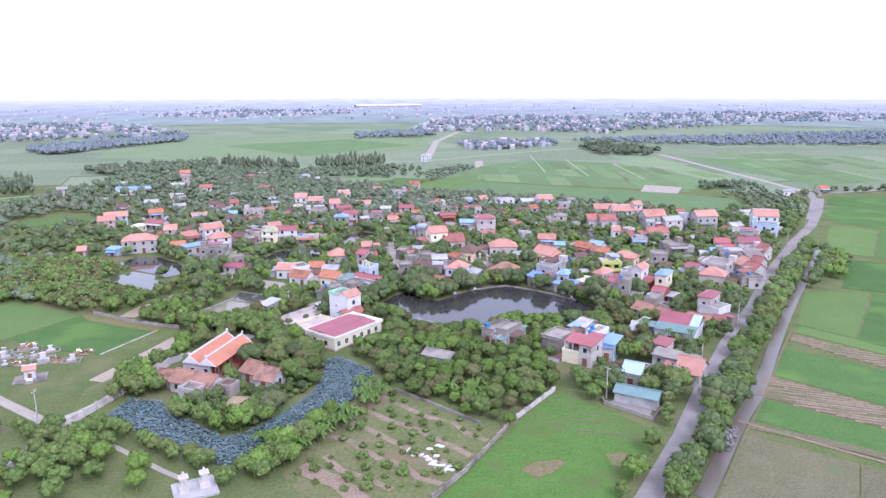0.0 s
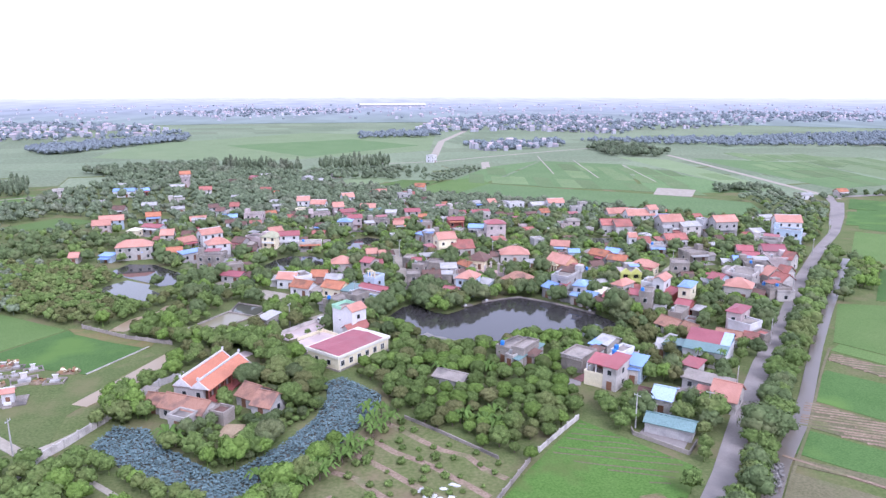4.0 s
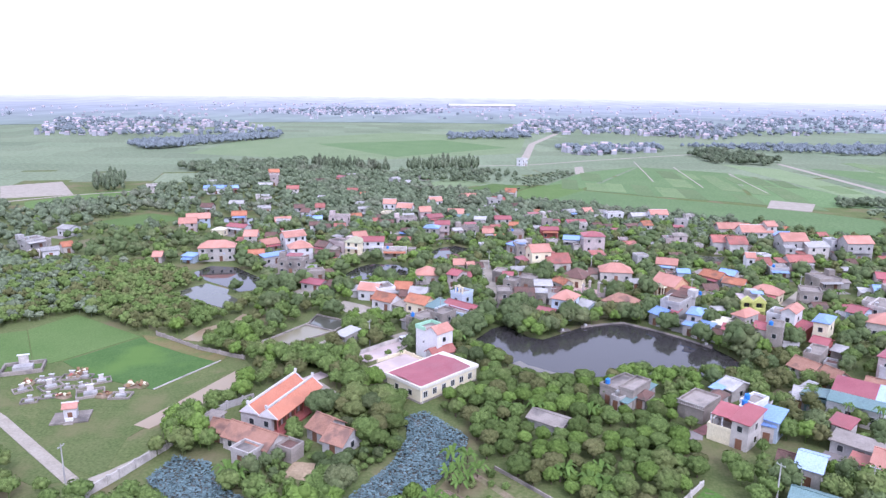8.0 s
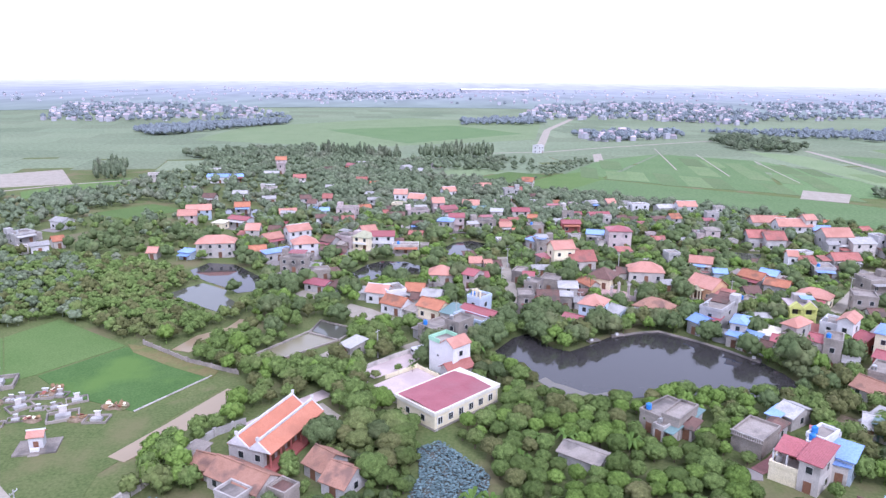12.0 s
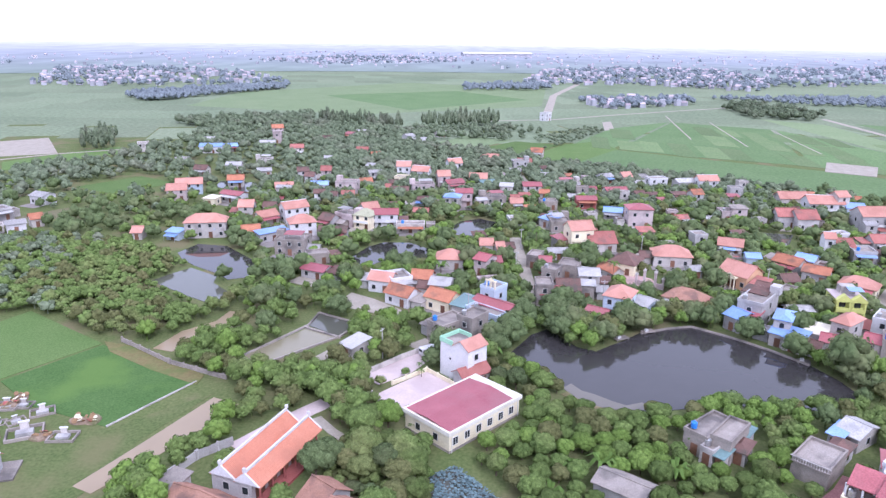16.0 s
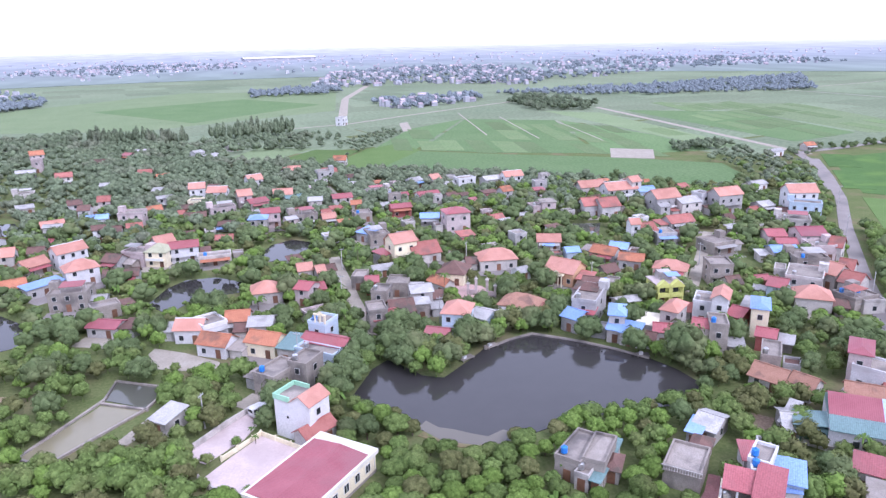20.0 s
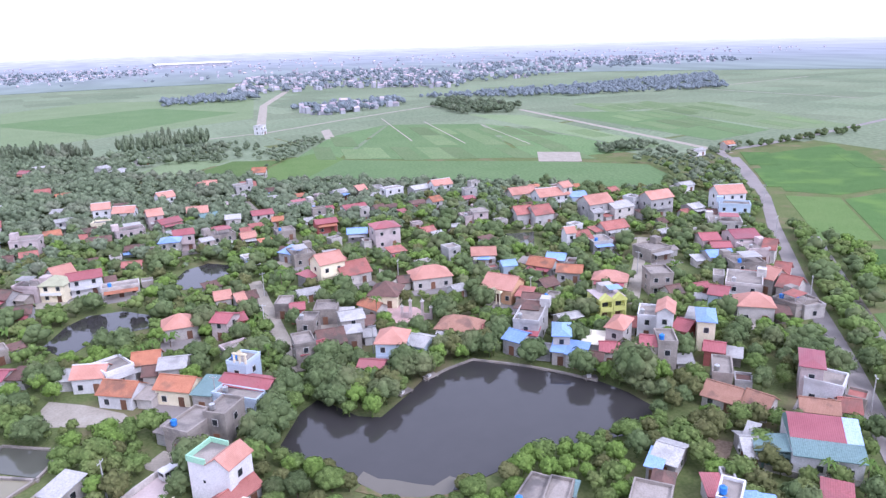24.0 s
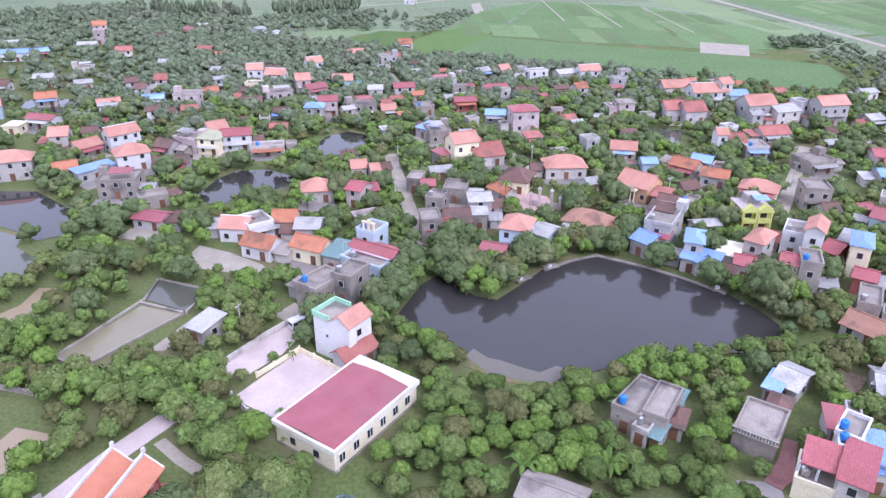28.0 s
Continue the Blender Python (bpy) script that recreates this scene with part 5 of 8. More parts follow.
def yellow_house(x, y, turn, w, d, eave):
    h = thing("house", pose(x, y, 0, 0, 0, turn), "lemon-yellow two-storey house with twin gabled balconies", "house", "village houses")
    foot(x, y, turn, w, d)
    Y = WALL["yellow"]
    part("wall", box(bmesh.new(), -w / 2, 1.2, -0.2, w / 2, d, eave), Y, h)
    part("roof", box(bmesh.new(), -w / 2 - 0.2, 1.0, eave, w / 2 + 0.2, d + 0.2, eave + 0.25), WALL["pink"], h)
    part("stair_head", box(bmesh.new(), -w * 0.2, d - 3.4, eave + 0.2, w * 0.3, d - 0.4, eave + 2.4), WALL["pale"], h)
    part("canopy", slab(bmesh.new(), [(-w * 0.05, 2, eave + 2.2), (w * 0.45, 2, eave + 2.2), (w * 0.45, d - 3.5, eave + 2.5), (-w * 0.05, d - 3.5, eave + 2.5)], 0.1), ROOF["blue"], h)
    for sx in (-1, 1):
        cx, hw = sx * w * 0.25, w * 0.24
        bm = bmesh.new()
        for a in (cx - hw, cx + hw - 0.45):
            box(bm, a, 0, 0, a + 0.45, 0.5, eave)
        part("column_pair", bm, Y, h)
        bm = bmesh.new()
        f = [bm.verts.new((q, -0.1, z)) for q, z in ((cx - hw - 0.2, eave - 0.5), (cx + hw + 0.2, eave - 0.5), (cx + hw + 0.2, eave), (cx, eave + 1.7), (cx - hw - 0.2, eave))]
        b = [bm.verts.new((v.co.x, 1.4, v.co.z)) for v in f]
        bm.faces.new(f), bm.faces.new(b[::-1])
        for k in range(5):
            bm.faces.new((f[k], b[k], b[(k + 1) % 5], f[(k + 1) % 5]))
        part("gable", bm, Y, h)
        part("balcony", box(bmesh.new(), cx - hw, -0.1, eave * 0.5 - 0.2, cx + hw, 1.2, eave * 0.5 + 0.9), Y, h)
        part("door", box(bmesh.new(), cx - 0.7, 1.1, 0.1, cx + 0.7, 1.25, 2.4), M_DOOR, h)
        part("window", box(bmesh.new(), cx - 0.8, 1.1, eave * 0.5 + 0.5, cx + 0.8, 1.25, eave - 0.5), M_GLASS, h)
    return h


yellow_house(105.3, 204.4, -10, 7.8, 8.5, 6.4)


def portico_house(x, y, turn, w, d, eave):
    h = house(x, y, turn, w, d, eave, "gable", "orange", "orangewall", bare=True)
    tagged(h, "peach house with orange gabled roof and columned porch", "house")
    part("porch_roof", box(bmesh.new(), -w * 0.22, -2.0, eave - 0.9, w * 0.22, 0.1, eave - 0.5), WALL["cream"], h)
    bm = bmesh.new()
    bm.faces.new([bm.verts.new(q) for q in ((-w * 0.22, -1.9, eave - 0.5), (w * 0.22, -1.9, eave - 0.5), (0, -1.9, eave + 0.9))])
    bm.faces.new([bm.verts.new(q) for q in ((w * 0.22, -1.6, eave - 0.5), (-w * 0.22, -1.6, eave - 0.5), (0, -1.6, eave + 0.9))])
    part("pediment", bm, WALL["cream"], h)
    for k in (-0.2, -0.08, 0.08, 0.2):
        part("column", cylinder(bmesh.new(), k * w, -1.8, 0, eave - 0.9, 0.22, 0.2, 10), WALL["cream"], h)
    part("door", box(bmesh.new(), -1.5, -0.08, 0.1, 1.5, 0.03, 3.0), M_DOOR, h)
    for k in (-0.36, 0.36):
        pane(h, k * w, 0, 1.3, 0)
    part("steps", box(bmesh.new(), -w * 0.22, -2.6, -0.1, w * 0.22, -0.05, 0.35), ROOF["concrete"], h)
    return h


portico_house(83.4, 231.5, -54, 9.7, 9, 4.6)


def roof_front(x, y, turn, w, z):
    """A white decorative front standing on a flat roof's edge, with its posts and cap."""
    g = thing("roof_gate", pose(x, y, z, 0, 0, turn), "white decorative gate front on a flat roof", "gate")
    for k in (-1, 0, 1):
        part("post", box(bmesh.new(), k * w * 0.45 - 0.2, -0.2, 0, k * w * 0.45 + 0.2, 0.2, 2.1 if k else 1.9), WALL["cream"], g)
    part("cap", box(bmesh.new(), -w * 0.5 - 0.2, -0.3, 2.1, w * 0.5 + 0.2, 0.3, 2.4), WALL["cream"], g)
    bm = bmesh.new()
    for yy in (-0.2, 0.2):
        bm.faces.new([bm.verts.new(q) for q in ((-w * 0.3, yy, 2.4), (w * 0.3, yy, 2.4), (0, yy, 3.2))])
    part("pediment", bm, WALL["cream"], g)


roof_front(6.6, 206.6, -41, 3.2, 7.9)
house(74.6, 198.6, -41, 5.4, 4.0, 4.4, "shed", "crimson", "grey")
house(79.6, 207.2, -41, 6.0, 4.6, 7.3, "shed", "brown", "grey", bare=True)


def gate_pillars(x, y, turn):
    """Free-standing temple gate: four pillars with caps and a low wall between."""
    g = thing("temple_gate", pose(x, y, 0.1, 0, 0, turn), "pale temple gate of four tall pillars", "gate")
    for k, hgt in ((-4.2, 3.4), (-1.7, 5.2), (1.7, 5.2), (4.2, 3.4)):
        p = part("pillar", box(bmesh.new(), k - 0.35, -0.35, 0, k + 0.35, 0.35, hgt), WALL["pink"], g)
        part("cap", box(bmesh.new(), k - 0.5, -0.5, hgt, k + 0.5, 0.5, hgt + 0.25), WALL["pale"], p)
        part("finial", cylinder(bmesh.new(), k, 0, hgt + 0.25, hgt + 1.0, 0.3, 0.05, 8), WALL["pale"], p)
    for a, b in ((-3.85, -2.05), (2.05, 3.85)):
        part("side_wall", box(bmesh.new(), a, -0.15, 0, b, 0.15, 1.7), WALL["pink"], g)


gate_pillars(57.6, 230.6, -33)

foot(-30.9, 69.4, 20, 10, 1, 4)
# low grey and brown houses filling the lanes between the others
def terrace_house(x, y, turn, w, d, eave):
    h = house(x, y, turn, w, d, eave, "deck", "concrete", "concrete", bare=True)
    tagged(h, "dark grey flat-roofed concrete house with a balustrade", "house", "village houses")
    part("handrail", box(bmesh.new(), -w / 2 - 0.25, -0.5, eave + 0.62, w / 2 + 0.25, -0.3, eave + 0.76), WALL["pale"], h)
    part("ledge", box(bmesh.new(), -w / 2 - 0.25, -0.55, eave - 0.3, w / 2 + 0.25, -0.12, eave - 0.12), WALL["concrete"], h)
    for k in range(int(w / 0.45)):
        part("baluster", cylinder(bmesh.new(), -w / 2 + 0.2 + k * 0.45, -0.4, eave - 0.12, eave + 0.63, 0.09, 0.09, 6), WALL["pale"], h)


terrace_house(58.1, 131.1, -46, 6.3, 8.6, 3.8)
house(67.6, 92.0, -37, 10.2, 5.4, 2.8, "gable", "teal", "grey", bare=True)
house(23.1, 124.9, -38, 8.6, 5.5, 2.4, "gable", "concrete", "grey", bare=True)


def crimson_villa(x, y, turn, w, d, floor):
    h = house(x, y, turn, w, d, floor, "flat", "concrete", "cream", bare=True)
    tagged(h, "cream villa with a crimson roof over its columned terrace", "house", "village houses")
    part("porch_roof", slab(bmesh.new(), [(-w / 2 + 0.2, 1.0, floor + 2.6), (w / 2, 1.0, floor + 2.6), (w / 2, d, floor + 3.7), (-w / 2 + 0.2, d, floor + 3.7)], 0.14), ROOF["crimson"], h)
    for k in (-0.47, 0.0, 0.47):
        part("column", cylinder(bmesh.new(), k * w, 1.3, floor, floor + 2.6, 0.2, 0.18, 8), WALL["white"], h)
    part("back_wall", box(bmesh.new(), -w / 2 + 0.3, d * 0.7, floor + 0.1, w / 2 - 0.1, d - 0.1, floor + 2.9), WALL["pink"], h)
    part("door", box(bmesh.new(), -1.0, d * 0.7 - 0.06, floor + 0.14, 1.0, d * 0.7 + 0.02, floor + 2.3), M_DOOR, h)


crimson_villa(60.7, 120.7, -42, 5.2, 6.5, 3.2)
NO_YARD = [[(40.0, 222.0), (66.0, 222.0), (66.0, 260.0), (40.0, 260.0)], [(19.3, 214.7), (35.3, 214.5), (49.0, 206.1), (54.2, 200.4), (42.4, 189.8), (31.8, 184.1), (17.9, 189.1)], [(40.9, 167.0), (85.1, 167.4), (98.9, 164.9), (117.2, 153.0), (85.1, 115.4), (18.6, 127.7), (25.4, 152.0)], [(-43.9, 174.9), (-43.6, 200.3), (-22.8, 191.7), (-15.4, 177.3), (-25.1, 167.9)]]
CORE = [(-82.9, 299.2), (-80.9, 416.4), (-36.7, 467.3), (64.4, 422.9), (189.2, 350.5), (209.2, 319.2), (193.0, 261.8), (136.3, 198.6), (98.4, 191.2), (65.6, 198.8), (36.0, 227.1), (22.0, 218.4), (-2.1, 222.4), (-32.2, 242.7)]
tries = 0
while tries < 4000 and len(FOOT) < PLAIN + 100:
    tries += 1
    x, y = random.uniform(-170, 260), random.uniform(190, 420)
    w, d = random.uniform(3.6, 7), random.uniform(3.6, 5.5)
    if not inside(x, y, CORE) or inside(x, y, NO_YARD[0]) or any(math.hypot(x - a, y - b) < max(c, e) + 0.5 * max(w, d) + 1.2 for a, b, c, e, _, _ in FOOT) or any(inside(x + u, y + v, o) for o in KEEP_OUT for u in (-6, 0, 6) for v in (-6, 0, 8)):
        continue
    house(x, y, random.choice((-6, 0, 8, 14)) + random.uniform(-4, 4), w, d, random.choice((2.6, 2.8, 3.0, 3.2, 3.3, 5.6)), (form := random.choice(("gable", "gable", "flat", "flat", "shed"))),
          "concrete" if form == "flat" else random.choice(("brown", "oldred", "terracotta", "whitemetal", "whitemetal", "brown", "crimson")), random.choice(("pale", "grey", "pink", "concrete", "white", "pale")))

for x, y, w, d, e, form, roof, wall in ((-166, 620, 16, 7, 3.4, "gable", "whitemetal", "pale"), (-150, 626, 12, 6, 3.4, "gable", "whitemetal", "white"), (-172, 509, 9, 7, 3.4, "gable", "whitemetal", "pale"), (-146, 479, 8, 7, 3.6, "gable", "blue", "grey"), (-112, 429, 9, 7, 3.6, "flat", "concrete", "pale"),
                                       (-133, 554, 8, 7, 6.0, "gable", "terracotta", "pink"), (-100, 463, 8, 6, 5.6, "gable", "oldred", "pale"), (-128, 500, 10, 6, 3.2, "gable", "whitemetal", "grey"), (-75, 440, 8, 6, 3.2, "gable", "whitemetal", "pale"), (-60, 470, 7, 6, 3.2, "gable", "oldred", "pale"), (-92, 520, 9, 6, 3.2, "gable", "brown", "grey"),
                                       (-140, 400, 7, 6, 3.2, "gable", "brown", "pale"), (-160, 430, 8, 6, 3.2, "flat", "concrete", "grey"), (-70, 560, 9, 6, 3.2, "gable", "whitemetal", "white"), (-48, 452, 7, 6, 3.2, "gable", "terracotta", "pale"), (-104, 398, 7, 6, 3.2, "gable", "whitemetal", "pale")):
    house(x, y, random.uniform(-15, 25), w, d, e, form, roof, wall)

# yards and lean-tos beside the houses
for hx, hy, hw, hd, hc, hs_ in FOOT[:PLAIN]:
    if hy > 330 or random.random() < 0.2 or any(inside(hx, hy, o) for o in NO_YARD):
        continue
    side = random.choice((-1, 1))
    lx, ly = side * (hw + 1.6), -hd + random.uniform(1.5, 3.5)
    wx, wy = hx + hc * lx - hs_ * ly, hy + hs_ * lx + hc * ly
    if any(abs(wx - a) < c + 2.4 and abs(wy - b) < d + 2.4 for a, b, c, d, _, _ in FOOT if (a, b) != (hx, hy)) or any(inside(wx, wy, o) for o in KEEP_OUT):
        continue
    house(wx, wy, math.degrees(math.atan2(hs_, hc)), random.uniform(2.8, 4.2), random.uniform(3.5, 5.5), random.uniform(2.3, 2.9), random.choice(("shed", "shed", "flat", "gable")),
          random.choice(("whitemetal", "brown", "concrete", "oldred", "whitemetal", "brown")), random.choice(("grey", "pale", "concrete")), bare=True)
yards = []
for hx, hy, hw, hd, hc, hs_ in FOOT[:PLAIN]:
    if hw < 3.5 or hy > 340 or random.random() < 0.4 or any(inside(hx, hy, o) for o in NO_YARD):
        continue
    d = random.uniform(3.5, 5.5)
    ring = [(hx + hc * u - hs_ * v, hy + hs_ * u + hc * v) for u, v in ((-hw, -hd - d), (hw * 0.9, -hd - d), (hw * 0.9, -hd + 0.9), (-hw, -hd + 0.9))]
    if not any(inside(px, py, o) for px, py in ring for o in KEEP_OUT[:14]):
        patch("yard", ring, 0.09 + 0.02 * random.random(), random.choice((M_ROAD, M_ROAD, M_TRACK, M_ROAD)), "small worn concrete house yard", "yard")



# ---- trees ----
def ball(sub):
    bm = bmesh.new()
    bmesh.ops.create_icosphere(bm, subdivisions=sub, radius=1.0)
    v = np.array([q.co[:] for q in bm.verts])
    f = [tuple(q.index for q in fc.verts) for fc in bm.faces]
    bm.free()
    return v, f


BALLS = {k: ball(k) for k in (1, 2, 3)}


def crown(rng, r, hgt, sub, leaves, leaf, clumps=9):
    """A crown of many leafy clumps with small sprays standing off them; its base is at z = 0."""
    v, f = BALLS[sub]
    size = np.array([r, r, hgt / 2])
    g = np.arange(clumps) * 2.39996 + rng.uniform(-0.35, 0.35, clumps)
    up = np.linspace(-0.3, 0.97, clumps) + rng.uniform(-0.1, 0.1, clumps)
    up = np.clip(up, -0.4, 1.0)
    flat = np.sqrt(1 - up * up)
    d = np.stack([np.cos(g) * flat, np.sin(g) * flat, up], 1)
    mid = d * rng.uniform(0.5, 0.66, clumps)[:, None]
    big = rng.uniform(0.38, 0.52, clumps) * (9 / clumps) ** 0.35
    mid, big = np.concatenate([mid, [[0, 0, -0.05]]]), np.concatenate([big, [0.66]])
    parts, faces, n = [], [], 0
    for m, b in zip(mid, big):
        wob = 1 + 0.17 * rng.normal(size=(len(v), 1)).clip(-1.5, 1.5)
        w = (m + v * b * wob) * size
        w[:, 2] = np.maximum(w[:, 2], -hgt * 0.37)
        parts.append(w)
        faces.extend([tuple(i + n for i in t) for t in f])
        n += len(v)
    who = rng.integers(0, clumps, leaves)
    e = rng.normal(size=(leaves, 3)) + 1.3 * d[who] + np.array([0, 0, 0.35])
    e /= np.linalg.norm(e, axis=1)[:, None]
    c = (mid[who] + e * (big[who] * rng.uniform(0.92, 1.3, leaves))[:, None]) * size
    a = rng.normal(size=(leaves, 3))
    a -= (a * e).sum(1)[:, None] * e * 0.85
    a /= np.linalg.norm(a, axis=1)[:, None]
    b = np.cross(a, e) + 0.22 * rng.normal(size=(leaves, 3))
    s = leaf * rng.uniform(0.55, 1.3, leaves)[:, None]
    quad = np.stack([c - a * s, c - b * s * 0.6, c + a * s, c + b * s * 0.6], 1).reshape(-1, 3)
    verts = np.concatenate(parts + [quad])
    verts[:, 2] += hgt * 0.45
    return verts, faces + [tuple(range(n + 4 * k, n + 4 * k + 4)) for k in range(leaves)]


rng = np.random.default_rng(5)


def tree_kind(label, leaf_mat, r, hgt, trunk, leaves=700):
    t = thing("tree", pose(0, 0, -60), label, "tree", "village trees")
    bm = cylinder(bmesh.new(), 0, 0, -0.3, trunk + hgt * 0.3, 0.2, 0.1, 7)
    for k in range(4):
        g = 6.28 * k / 4 + 0.4
        a = Vector((0, 0, trunk * 0.7))
        b = Vector((math.cos(g) * r * 0.55, math.sin(g) * r * 0.55, trunk + hgt * 0.35))
        n = [bm.verts.new(a + Vector(q) * 0.09) for q in ((1, 0, 0), (-0.5, 0.8, 0), (-0.5, -0.8, 0))]
        e = bm.verts.new(b)
        for i in range(3):
            bm.faces.new((n[i], n[(i + 1) % 3], e))
    part("trunk", bm, M_BARK, t)
    v, f = crown(rng, r, hgt, 2, leaves * 5, 0.19, 20)
    v[:, 2] += trunk
    raw("crown", v.tolist(), f, leaf_mat, t, smooth=True)
    return t


KINDS = [tree_kind("round dark green fruit tree with a dense crown", M_LEAF, 2.6, 4.2, 0.9),
         tree_kind("broad dark green fruit tree in a grove", M_LEAF, 3.2, 4.4, 1.0, 950),
         tree_kind("small round green fruit tree", M_LEAF, 2.0, 3.3, 0.7, 480),
         tree_kind("bright fresh green fruit tree", M_LEAF_LIGHT, 2.4, 4.0, 1.0),
         tree_kind("tall dark garden tree between houses", M_LEAF_DARK, 3.0, 5.2, 1.6, 900),
         tree_kind("wide spreading dark tree by the water", M_LEAF_DARK, 4.0, 6.0, 1.6, 1300),
         tree_kind("olive-flushed round fruit tree in the grove", M_LEAF_OLIVE, 2.5, 4.0, 0.9, 650)]


def free(x, y, gap=0.0):
    for cx, cy, hw, hd, c, s in FOOT:
        dx, dy = x - cx, y - cy
        lx, ly = c * dx + s * dy, -s * dx + c * dy
        if abs(lx) < hw + gap and -hd - max(gap, 1.0 if hw > 3 else 0) < ly < hd + gap:
            return False
    spots = [(x, y)] if gap < 0.5 else [(x, y), (x + gap * 1.4, y), (x - gap * 1.4, y), (x, y + gap * 1.4), (x, y - gap * 1.4)]
    return not any(inside(px, py, o) for o in KEEP_OUT for px, py in spots)


def grove(outline, step, jitter, kinds, gap=1.2, share=1.0, turn=0.0):
    """Trees on a shaken grid inside the outline, clear of houses, roads and water. Returns x, y, kind, scale."""
    xs, ys = [p[0] for p in outline], [p[1] for p in outline]
    c, s = math.cos(radians(turn)), math.sin(radians(turn))
    mx, my, far = sum(xs) / len(xs), sum(ys) / len(ys), max(max(xs) - min(xs), max(ys) - min(ys))
    n, out = int(far / step) + 1, []
    for i in range(-n, n + 1):
        for j in range(-n, n + 1):
            u, v = (i + 0.5 * (j % 2)) * step + random.uniform(-1, 1) * jitter, j * step + random.uniform(-1, 1) * jitter
            x, y = mx + c * u - s * v, my + s * u + c * v
            if random.random() < share and inside(x, y, outline) and free(x, y, gap):
                low = any(inside(x, y + v, o) for o in OPEN for v in ((2.5, 5) if y < 200 else (3, 6, 10) if y < 290 else (4, 8, 13, 18)))
                if not low:
                    out.append((x, y, random.choice(kinds), random.uniform(0.72, 1.2)))
                elif y < 200 or random.random() < 0.85:
                    out.append((x, y, 2, random.uniform(0.45, 0.75)))
    return out


